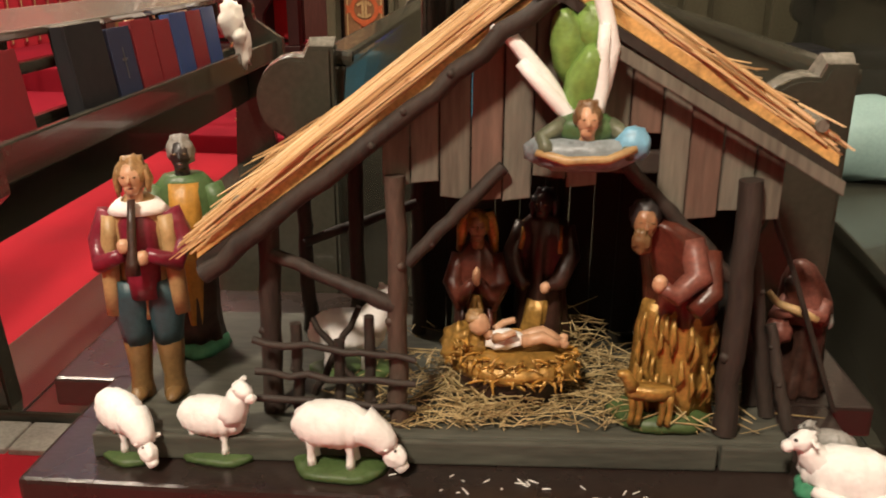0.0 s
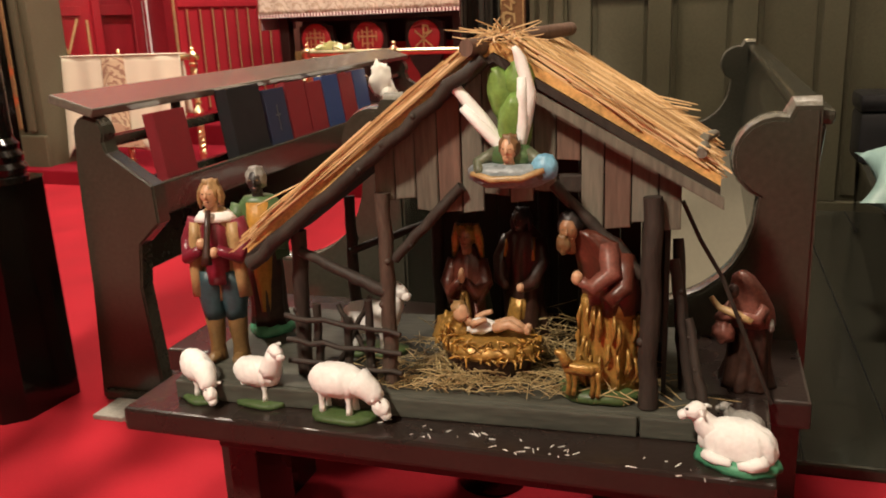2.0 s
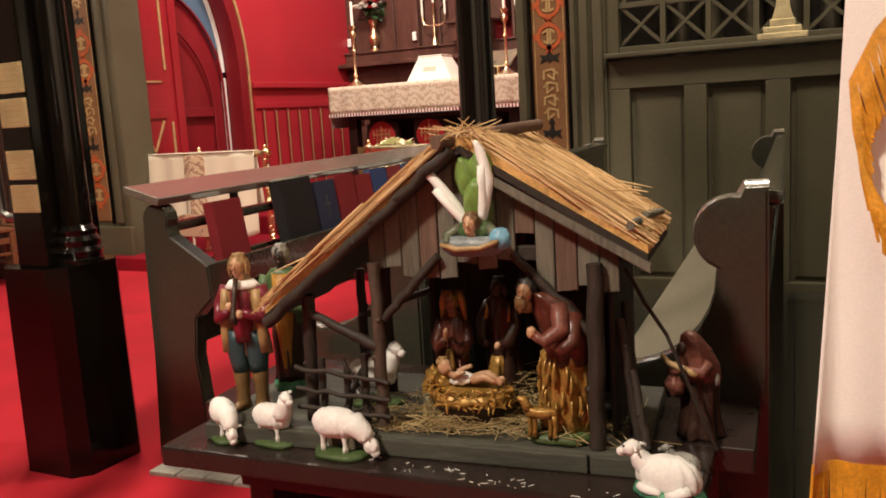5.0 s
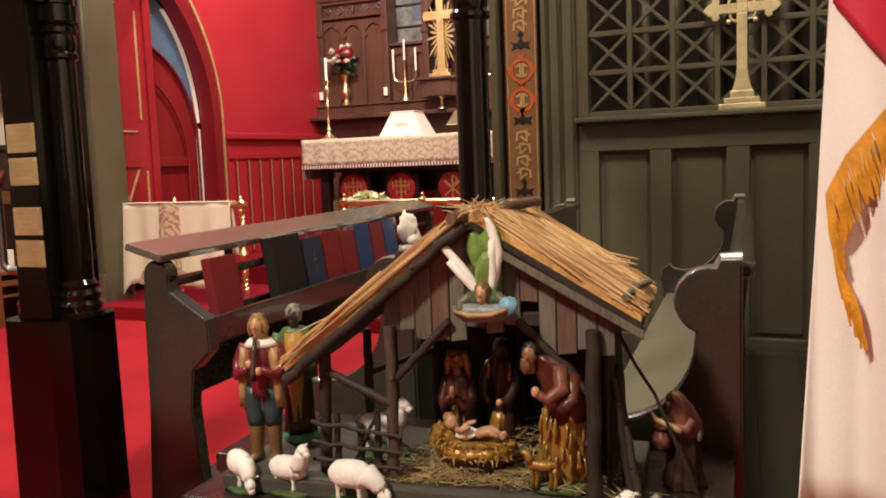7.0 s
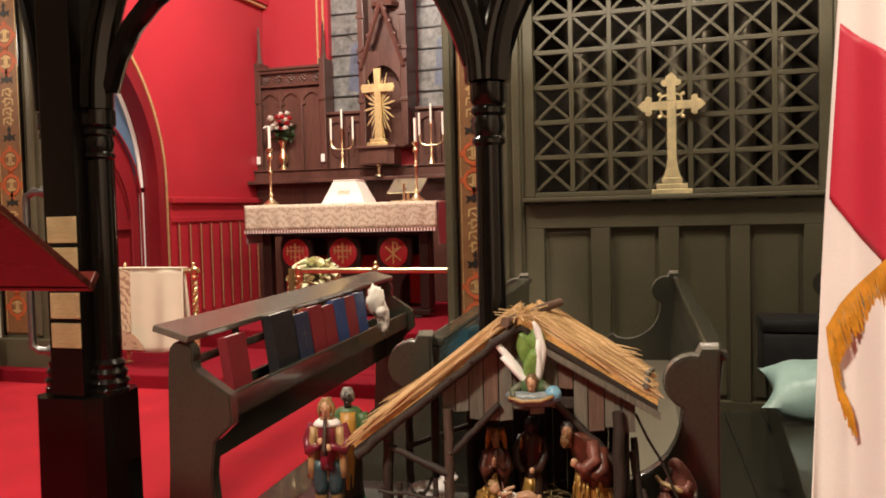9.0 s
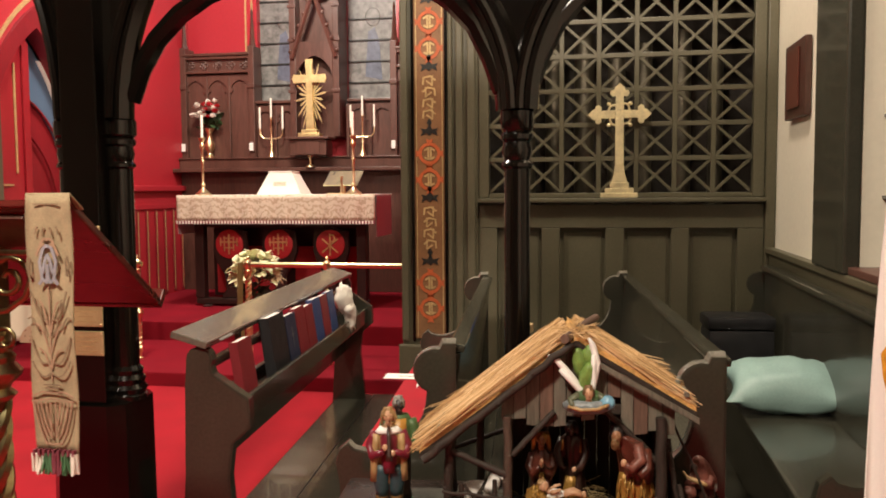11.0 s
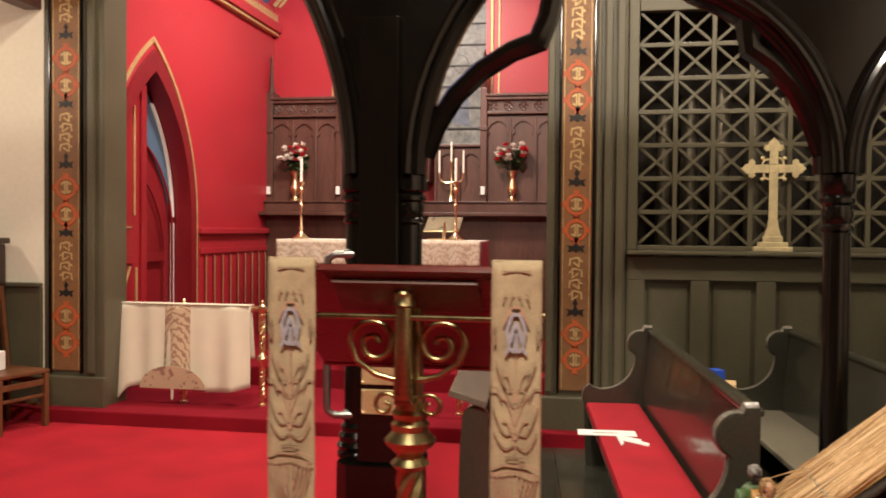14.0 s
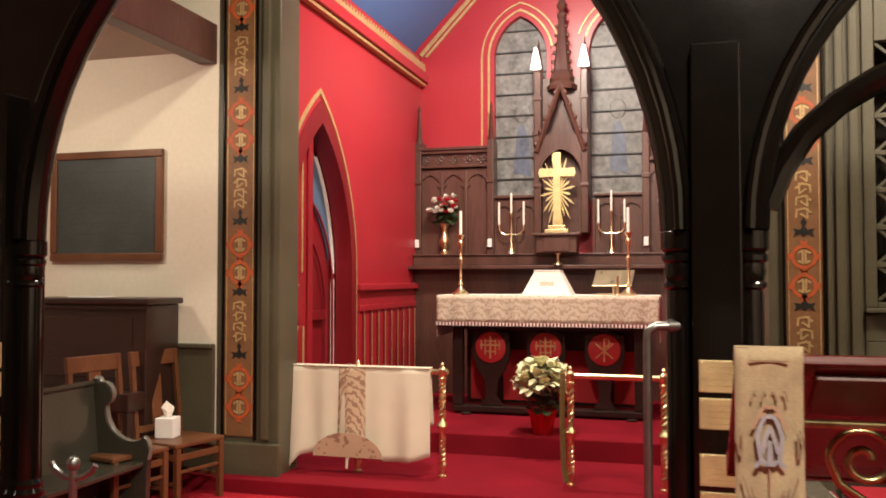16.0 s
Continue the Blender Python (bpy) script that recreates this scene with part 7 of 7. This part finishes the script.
class Figure:
    """One plaster figure, one mesh with several paints."""

    def __init__(self):
        self.bm, self.slots = bmesh.new(), []

    def i(self, key):
        if key not in self.slots:
            self.slots.append(key)
        return self.slots.index(key)

    def loft(self, rings, key, n=26, folds=0.0, nf=7, ph=0.0):
        """Rings of (x, y, z, rx, ry); deep folds low, fine above."""
        mi, out = self.i(key), []
        for q, (x, y, z, rx, ry) in enumerate(rings):
            k = 1 - q / max(1, len(rings) - 1)
            ring = []
            for a in range(n):
                an = 2 * math.pi * a / n
                f = 1 + folds * k * math.sin(nf * an + ph + q * .35) + folds * 1.3 * noise.noise(Vector((math.cos(an) * 2.6, math.sin(an) * 2.6, q * .5 + ph)))
                ring.append(self.bm.verts.new((x + rx * f * math.cos(an), y + ry * f * math.sin(an), z)))
            out.append(ring)
        for a, b in zip(out, out[1:]):
            for k in range(n):
                fc = self.bm.faces.new((a[k], a[(k + 1) % n], b[(k + 1) % n], b[k]))
                fc.material_index, fc.smooth = mi, True
        for r in (out[0], out[-1]):
            self.bm.faces.new(r).material_index = mi
        return self

    def ball(self, c, r, key, m=None, rough=0.0, seed=0):
        blob(self.bm, c, r, 14, 10, m, self.i(key), rough, seed)
        return self

    def limb(self, pts, rad, key, n=9):
        vs = tube(self.bm, pts, rad, n, self.i(key))
        for f_ in {f_ for v_ in vs for f_ in v_.link_faces}:
            f_.smooth = True
        return self

    def done(self, name, label, category, where, turn=0, group="", scale=1.0, carve=0.0011, freq=95.0):
        # carved unevenness over the whole figure
        if len(self.bm.faces) < 9000:
            bmesh.ops.recalc_face_normals(self.bm, faces=self.bm.faces)
            bmesh.ops.subdivide_edges(self.bm, edges=self.bm.edges, cuts=1, use_grid_fill=True)
            self.bm.normal_update()
            for v in self.bm.verts:
                v.co += v.normal * carve * (noise.noise(v.co * freq) + .6 * noise.noise(v.co * freq * 2.2))
            for fc in self.bm.faces:
                fc.smooth = True
        ob = part(name, self.bm, [F[s] for s in self.slots])
        ob.matrix_world = pose(*where, 0, 0, turn) @ Matrix.Scale(scale, 4)
        return tagged(ob, label, category, group)


def head(f, c, r, skin, hair, tilt=0.0, long=False, face=-1):
    """A small carved head: skull, jaw, nose, eyes and modelled hair."""
    x, y, z = c
    f.ball((x, y - face * r * .14, z + r * .16), (r * .80, r * .88, r * .96), hair, rough=.3, seed=x * 9)
    f.ball((x, y + face * r * .30, z + r * .02), (r * .62, r * .60, r * .80), skin)
    f.ball((x, y + face * r * .42, z - r * .52), (r * .42, r * .42, r * .46), skin)
    f.limb([(x, y + face * r * .84, z + r * .20), (x, y + face * r * 1.04, z - r * .16), (x, y + face * r * .82, z - r * .22)], [r * .07, r * .12, r * .08], skin, 6)
    for s_ in (-1, 1):
        f.ball((x + s_ * r * .27, y + face * r * .80, z + r * .12), (r * .12, r * .07, r * .06), "hair")
    f.ball((x, y + face * r * .80, z - r * .48), (r * .17, r * .06, r * .05), "rose")
    f.limb([(x, y, z - r * .5), (x, y - face * r * .05, z - r * 1.6)], [r * .40, r * .48], skin)
    if long:
        for k in range(9):
            a = math.pi * (k / 8.0) * 1.16 - .25
            hx, hy = math.cos(a) * r * .80, -face * math.sin(a) * r * .80
            f.limb([(x + hx * .8, y + hy * .8, z + r * .55), (x + hx * 1.05, y + hy, z - r * .2), (x + hx * .96, y + hy * 1.05, z - r * .80 - .12 * r * (k % 3))], [r * .17, r * .20, r * .08], hair, 7)


# shepherd with pipe
f = Figure()
for s in (-1, 1):
    f.limb([(s * .022, 0, .0), (s * .022, 0, .03), (s * .021, 0, .08), (s * .02, 0, .088)], [.017, .014, .019, .016], "boot")
    f.ball((s * .023, -.014, .008), (.012, .024, .009), "boot")
    f.limb([(s * .02, 0, .08), (s * .022, -.002, .12), (s * .018, 0, .17)], [.019, .023, .026], "teal")
f.loft([(0, .012, .115, .045, .026), (0, .01, .15, .042, .027), (0, .008, .19, .038, .026), (0, .004, .24, .040, .027), (0, 0, .27, .030, .022), (0, 0, .285, .014, .014)], "tan", folds=.07, nf=5)
f.loft([(0, -.014, .15, .020, .018), (0, -.012, .20, .024, .022), (0, -.008, .25, .026, .022), (0, -.004, .272, .016, .016)], "maroon")
for s in (-1, 1):
    f.limb([(s * .036, 0, .262), (s * .052, -.004, .225), (s * .046, -.026, .20), (s * .015, -.045, .218)], [.016, .015, .013, .009], "maroon")
    f.ball((s * .010, -.048, .222 - s * .008), (.009, .009, .010), "skin")
    f.limb([(s * .034, -.012, .26), (s * .040, -.014, .20), (s * .043, -.010, .125)], [.010, .012, .011], "tan")
f.limb([(0, -.03, .285), (0, -.052, .225), (0, -.06, .195)], [.005, .006, .010], "brown")
f.loft([(0, 0, .262, .040, .028), (0, -.002, .278, .026, .020)], "white")
head(f, (0, -.010, .310), .024, "skin", "fairhair", long=True)
f.done("shepherd_figure", "painted plaster shepherd playing a pipe, standing on the base board", "figurine", (0.705, 1.652, 0.529), 14, "crib figures", 0.92)

# dark-robed king
f = Figure()
f.loft([(0, 0, 0, .044, .040), (0, 0, .012, .042, .038), (0, 0, .02, .030, .028)], "mint", folds=.1, nf=3)
f.loft([(0, 0, .018, .036, .03), (0, 0, .06, .034, .030), (0, 0, .12, .036, .030), (0, 0, .18, .034, .028), (0, 0, .22, .030, .024)], "brown", folds=.12, nf=8)
f.loft([(0, -.014, .05, .015, .018), (0, -.018, .12, .020, .018), (0, -.018, .19, .024, .018), (0, -.010, .262, .022, .020)], "ochre", folds=.08, nf=6)
f.loft([(0, .008, .15, .046, .030), (0, .006, .20, .047, .030), (0, .004, .25, .044, .028), (0, 0, .272, .026, .02)], "green", folds=.1, nf=6, ph=1)
for s in (-1, 1):
    f.limb([(s * .036, 0, .255), (s * .050, -.008, .21), (s * .04, -.03, .185), (s * .02, -.042, .19)], [.018, .017, .015, .010], "green")
    f.ball((s * .015, -.046, .19), (.009, .009, .009), "dark")
head(f, (0, -.006, .302), .024, "dark", "grey")
f.done("king_figure", "painted plaster king in a green cloak on a mint base", "figurine", (0.700, 1.785, 0.529), 20, "crib figures", 0.93)

# kneeling woman
f = Figure()
f.loft([(0, .01, 0, .036, .040), (0, .008, .02, .033, .036), (0, .004, .07, .027, .028), (0, 0, .13, .027, .023), (0, 0, .165, .024, .019), (0, 0, .182, .010, .010)], "russet", folds=.20, nf=8)
f.loft([(0, .020, 0, .040, .032), (0, .018, .08, .031, .025), (0, .014, .15, .026, .021)], "deepgreen", folds=.12, nf=6)
for s in (-1, 1):
    f.limb([(s * .022, -.002, .165), (s * .031, -.012, .130), (s * .018, -.032, .118), (s * .004, -.040, .142)], [.011, .013, .012, .006], "russet")
    f.limb([(s * .031, -.014, .126), (s * .022, -.030, .098)], [.010, .003], "russet")
    f.limb([(s * .002, -.030, .12), (s * .009, -.036, .06), (s * .015, -.042, .006)], [.004, .006, .008], "gilt")
    f.limb([(s * .016, -.024, .100), (s * .022, -.030, .05), (s * .028, -.034, .004)], [.003, .005, .006], "russet")
    # veil falling beside the face
    f.limb([(s * .012, -.002, .222), (s * .019, 0, .198), (s * .023, .002, .168)], [.008, .008, .004], "gilt")
f.ball((0, -.043, .150), (.005, .007, .013), "skin")
head(f, (0, -.006, .204), .019, "shaded_skin", "gilt")
f.done("kneeling_woman_figure", "painted plaster woman praying in russet and gilt robes", "figurine", (1.093, 1.775, 0.53), 6, "crib figures")

# standing robed man at the back
f = Figure()
f.loft([(0, 0, 0, .038, .032), (0, 0, .04, .035, .030), (0, 0, .10, .032, .027), (0, 0, .16, .033, .027), (0, 0, .20, .028, .022), (0, 0, .215, .012, .012)], "brown", folds=.22, nf=7)
f.loft([(-.008, -.014, .02, .022, .022), (-.006, -.018, .06, .020, .018), (.000, -.018, .10, .015, .014)], "gilt", folds=.22, nf=5)
for s in (-1, 1):
    f.limb([(s * .027, 0, .195), (s * .038, -.012, .16), (s * .028, -.030, .130), (s * .012, -.036, .120)], [.013, .013, .012, .007], "brown")
    f.limb([(s * .022, -.010, .20), (s * .026, -.020, .165)], [.005, .003], "gilt")
f.ball((.014, -.040, .124), (.007, .008, .008), "skin")
# Brown instead of flesh: the angel's shadow is put into the head's paint.
head(f, (0, -.008, .226), .019, "brown", "dark", long=True)
f.done("robed_man_figure", "painted plaster man in brown and gilt robes", "figurine", (1.176, 1.815, 0.53), -12, "crib figures")

# bowing man with gilt robe on an oval base
f = Figure()
f.loft([(0, 0, 0, .062, .044), (0, 0, .010, .060, .042), (0, 0, .016, .046, .032)], "grass", folds=.05, nf=5)
f.loft([(.012, .006, .012, .044, .030), (.012, .006, .06, .040, .030), (.012, .006, .11, .038, .030), (.012, .004, .15, .038, .030)], "gilt", folds=.22, nf=9)
f.loft([(.016, .004, .128, .037, .030), (.016, .002, .17, .041, .032), (.010, -.004, .205, .041, .031), (-.004, -.012, .236, .033, .026), (-.020, -.020, .252, .016, .016)], "russet", folds=.14, nf=7)
f.limb([(.012, -.026, .232), (.020, -.044, .196), (-.006, -.056, .178), (-.020, -.060, .190)], [.015, .016, .012, .008], "rose")
f.limb([(.034, -.016, .215), (.036, -.040, .175), (.016, -.052, .158)], [.015, .014, .010], "russet")
f.ball((-.024, -.062, .194), (.008, .008, .010), "skin")
head(f, (-.040, -.030, .254), .021, "shaded_skin", "dark")
f.ball((-.045, -.047, .236), (.010, .008, .014), "hair", rough=.3)
rm = random.Random(4)
for k in range(34):
    an = rm.uniform(3.3, 6.2)
    c = Vector((.012 + .042 * math.cos(an), .006 + .034 * math.sin(an), rm.uniform(.05, .14)))
    f.limb([c, c + Vector((.004 * math.cos(an), .006 * math.sin(an), -.018)), c + Vector((rm.gauss(0, .004), -.002, -rm.uniform(.03, .045)))], [.0022, .0042, .0016], "gilt", 5)
# little deer at his feet
f.loft([(-.020, -.042, .046, .024, .008), (-.020, -.042, .054, .029, .011), (-.020, -.042, .062, .026, .009)], "gilt", folds=.08, nf=4)
f.limb([(-.040, -.042, .058), (-.050, -.044, .076), (-.058, -.046, .078)], [.009, .007, .004], "gilt")
for a in (-.040, -.032, -.006, .002):
    f.limb([(a, -.042, .05), (a + .002, -.042, .03), (a, -.042, .012)], [.005, .0034, .004], "gilt")
f.done("bowing_man_figure", "painted plaster man bowing in russet coat, small deer beside him", "figurine", (1.325, 1.688, 0.531), 4, "crib figures")

# manger with a swaddled child
f = Figure()
f.loft([(0, 0, 0, .062, .038), (0, 0, .020, .068, .042), (0, 0, .040, .072, .045)], "brown", folds=.03, nf=12)
f.loft([(0, 0, .036, .078, .048), (0, 0, .046, .082, .052), (0, 0, .056, .076, .047), (0, 0, .062, .050, .028)], "gilt", folds=.14, nf=13)
f.ball((-.060, .006, .066), (.026, .030, .026), "gilt", rough=.6, seed=2)
rm = random.Random(9)
for k in range(330):
    an, hh = rm.uniform(0, 6.28), rm.uniform(.034, .066)
    rr = 1.02 - (hh - .034) * 5
    c = Vector((.082 * rr * math.cos(an), .052 * rr * math.sin(an), hh + (.016 if math.cos(an) < -.6 else 0)))
    dd = Vector((-math.sin(an) + rm.gauss(0, .8), math.cos(an) + rm.gauss(0, .8), rm.gauss(0, .9))).normalized() * rm.uniform(.004, .012)
    f.limb([c - dd, c + Vector((0, 0, .002)), c + dd], [.0012, .0024, .0010], "ochre" if k % 3 == 0 else "gilt", 4)
f.done("manger_figure", "painted plaster manger with a gilt straw bed", "figurine", (1.145, 1.716, 0.531), 4, "crib figures")
f = Figure()
f.loft([(-.020, 0, .004, .016, .012), (-.010, 0, .012, .026, .015), (-.010, 0, .020, .022, .013), (-.012, 0, .025, .010, .008)], "white", folds=.12, nf=6)
f.limb([(-.030, 0, .016), (-.038, 0, .026)], [.007, .007], "skin")
f.ball((-.044, -.002, .034), (.013, .012, .015), "skin")
f.ball((-.048, .002, .040), (.013, .0125, .012), "fairhair", rough=.25)
f.ball((-.034, -.004, .032), (.004, .004, .005), "skin")
for s in (-1, 1):
    f.limb([(-.024, s * .012, .020), (-.014, s * .022, .026), (.000, s * .018, .032)], [.006, .005, .004], "skin")
    f.limb([(.010, s * .006, .014), (.034, s * .009, .022), (.056, s * .007, .012)], [.0085, .0075, .0045], "skin")
    f.ball((.060, s * .007, .014), (.006, .004, .007), "skin")
f.done("infant_figure", "painted plaster infant doll lying in the manger", "figurine", (1.148, 1.712, 0.594), 4, "crib figures")

# kneeling shepherd with hood, outside the stable
f = Figure()
f.loft([(0, 0, 0, .048, .042), (0, 0, .012, .047, .041), (.004, .002, .05, .040, .036), (.006, .004, .10, .037, .034), (.004, .0, .15, .037, .034), (-.002, -.006, .19, .030, .028), (-.006, -.008, .215, .012, .012)], "brown", folds=.16, nf=7)
f.loft([(.004, -.002, .128, .040, .037), (.002, -.004, .16, .040, .036), (-.004, -.008, .195, .032, .029), (-.010, -.014, .222, .020, .020), (-.012, -.016, .232, .008, .008)], "rose", folds=.10, nf=5)
f.ball((-.022, -.030, .196), (.012, .012, .015), "brown")
f.limb([(-.024, -.02, .165), (-.040, -.044, .145), (-.018, -.058, .158)], [.013, .012, .008], "rose")
f.limb([(.030, -.02, .165), (.024, -.046, .150), (-.006, -.058, .160)], [.013, .012, .008], "rose")
f.limb([(-.056, -.058, .188), (-.040, -.060, .170), (-.008, -.062, .162), (.020, -.060, .150)], [.005, .006, .008, .006], "tan")
f.ball((-.034, -.046, .118), (.022, .018, .022), "rose", rough=.25)
f.ball((.042, -.006, .13), (.007, .008, .014), "grey", rough=.2)
f.done("kneeling_shepherd_figure", "painted plaster shepherd kneeling in a brown cloak", "figurine", (1.520, 1.862, 0.4925), -12, "crib figures", 0.82)

# angel with banner
f = Figure()
f.ball((0, .012, .052), (.024, .020, .050), "leafgreen", pose(0, 0, 0, 18, 0, 18), rough=.12, seed=1)
f.ball((-.016, .022, .092), (.022, .018, .044), "leafgreen", pose(0, 0, 0, 10, -14, 0), rough=.12, seed=4)
f.ball((.006, .018, .112), (.022, .016, .030), "leafgreen", rough=.1)
f.ball((0, -.006, .018), (.034, .022, .018), "green")
for s, tipx, tipz, mid in ((-1, -.098, .116, (-.044, .056)), (1, .002, .160, (.022, .088))):
    f.limb([(s * .008, .000, .020), (mid[0] * .5 + s * .004, .004, mid[1] * .62 + .006), (mid[0], .006, mid[1] + .010), (mid[0] * .4 + tipx * .6, .006, mid[1] * .4 + tipz * .6 + .012), (tipx, .004, tipz)], [.006, .0090, .0095, .0080, .0035], "white")
    f.limb([(s * .010, -.004, .022), (mid[0] * .6, -.002, mid[1] * .7), (mid[0] * .55 + tipx * .45, -.003, mid[1] * .55 + tipz * .45)], [.006, .0085, .006], "white")
head(f, (.0, -.024, .030), .018, "skin", "hair")
for s in (-1, 1):
    f.limb([(s * .022, -.010, .022), (s * .044, -.020, .010), (s * .038, -.034, -.004)], [.010, .009, .008], "sage")
f.loft([(-.004, -.012, -.022, .040, .018), (-.004, -.014, -.014, .054, .026), (-.002, -.014, .0, .058, .028), (0, -.012, .010, .050, .022)], "bluegrey", folds=.09, nf=5)
f.limb([(-.050, -.034, -.002), (-.02, -.044, -.008), (.02, -.044, -.006), (.048, -.034, .004)], [.004, .005, .005, .004], "tan")
f.ball((.046, -.020, .006), (.018, .016, .018), "sky", rough=.1)
f.ball((.004, .030, -.004), (.012, .010, .012), "brown")
f.done("angel_figure", "painted plaster angel with raised wings fixed to the gable", "figurine", (1.218, 1.628, 0.872), 4, "crib figures")


def sheep(name, label, where, turn, sc, pose_kind):
    f = Figure()
    f.loft([(.004, 0, 0, .052, .030), (.004, 0, .007, .052, .030), (.004, 0, .010, .045, .024)], "grass", folds=.05, nf=5)
    z0 = .009
    for sx, sy in ((-.024, -.010), (-.024, .010), (.020, -.010), (.020, .010)):
        f.limb([(sx, sy, z0), (sx, sy, z0 + .018), (sx * .95, sy, z0 + .036)], [.0055, .0042, .008], "white")
    f.loft([(0, 0, z0 + .023, .024, .009), (0, 0, z0 + .028, .038, .018), (0, 0, z0 + .038, .045, .024), (0, 0, z0 + .049, .046, .025), (-.001, 0, z0 + .061, .041, .021), (-.002, 0, z0 + .070, .028, .013), (-.003, 0, z0 + .073, .010, .005)], "white", n=40, folds=.035, nf=19)
    if pose_kind == "graze":
        f.limb([(.030, 0, z0 + .050), (.052, -.002, z0 + .038), (.062, -.004, z0 + .026)], [.022, .017, .013], "white")
        f.ball((.068, -.005, z0 + .017), (.016, .011, .013), "white", pose(0, 0, 0, 0, 50, 0))
        f.ball((.074, -.005, z0 + .007), (.009, .008, .009), "white")
        h = (.060, z0 + .030)
    else:
        f.limb([(.026, 0, z0 + .052), (.038, -.003, z0 + .072), (.042, -.005, z0 + .088)], [.022, .017, .013], "white")
        f.ball((.049, -.008, z0 + .093), (.016, .0105, .0115), "white", pose(0, 0, 0, 0, 22, -20))
        f.ball((.061, -.013, z0 + .086), (.008, .007, .007), "white")
        h = (.041, z0 + .098)
    for s in (-1, 1):
        f.ball((h[0], s * .011, h[1]), (.004, .008, .003), "white")
        f.ball((h[0] + .010, s * .0085 - .004, h[1] - .002), (.0016, .0014, .0016), "dark")
    f.ball((-.042, 0, z0 + .042), (.006, .005, .012), "white")
    return f.done(name, label, "figurine", where, turn, "crib sheep", sc, .0016, 130)


sheep("sheep_figure", "white plaster sheep bending its head, on a grass base", (0.695, 1.573, 0.4945), -32, .92, "graze")
sheep("sheep_figure", "white plaster sheep looking up, on a grass base", (0.806, 1.580, 0.4945), -4, .92, "stand")
sheep("sheep_figure", "white plaster sheep grazing, on a grass base", (0.955, 1.572, 0.4945), 0, 1.05, "graze")
sheep("sheep_figure", "white plaster sheep standing behind the twig fence", (0.928, 1.742, 0.530), 10, 1.10, "stand")


def lying_sheep(label, where, turn, sc, key, base):
    f = Figure()
    f.loft([(0, 0, 0, .048, .032), (0, 0, .008, .047, .031), (0, 0, .013, .040, .026)], base, folds=.05, nf=4)
    f.loft([(0, 0, .010, .040, .022), (0, 0, .020, .045, .026), (0, 0, .034, .043, .024), (.002, 0, .046, .033, .018), (.004, 0, .053, .014, .008)], key, n=36, folds=.05, nf=13)
    f.limb([(-.026, -.002, .032), (-.038, -.006, .044), (-.042, -.009, .054)], [.017, .013, .010], key)
    f.ball((-.046, -.013, .059), (.014, .009, .010), key, pose(0, 0, 0, 0, -24, 24))
    f.ball((-.058, -.018, .054), (.007, .006, .006), key)
    for s in (-1, 1):
        f.limb([(-.038, s * .007 - .010, .063), (-.033, s * .015 - .010, .060)], [.003, .0018], key, 6)
        f.ball((-.052, s * .0075 - .014, .063), (.0016, .0014, .0016), "dark")
    f.limb([(-.030, -.022, .014), (-.014, -.028, .013), (.002, -.027, .012)], [.006, .006, .004], key)
    f.limb([(.034, -.014, .016), (.022, -.027, .014), (.010, -.029, .012)], [.010, .007, .004], key)
    return f.done("lying_sheep_figure", label, "figurine", where, turn, "crib sheep", sc, .0016, 130)


lying_sheep("white plaster sheep lying on a green base at the bench end", (1.522, 1.604, 0.4945), -14, 1.15, "white", "mint")
lying_sheep("white and grey plaster lamb lying behind the sheep", (1.528, 1.690, 0.4945), -20, .62, "grey", "grey")

# dark staff leaning between roof and kneeling shepherd
sf = thing("shepherd_staff", "thin dark staff leaning against the stable roof", "staff", (0, 0, 0))
bm = bmesh.new(); tube(bm, [(1.428, 1.745, 0.81), (1.452, 1.765, 0.75), (1.482, 1.79, 0.69), (1.560, 1.80, 0.4935)], .0035, 6)
part("stick", bm, BARK, sf)
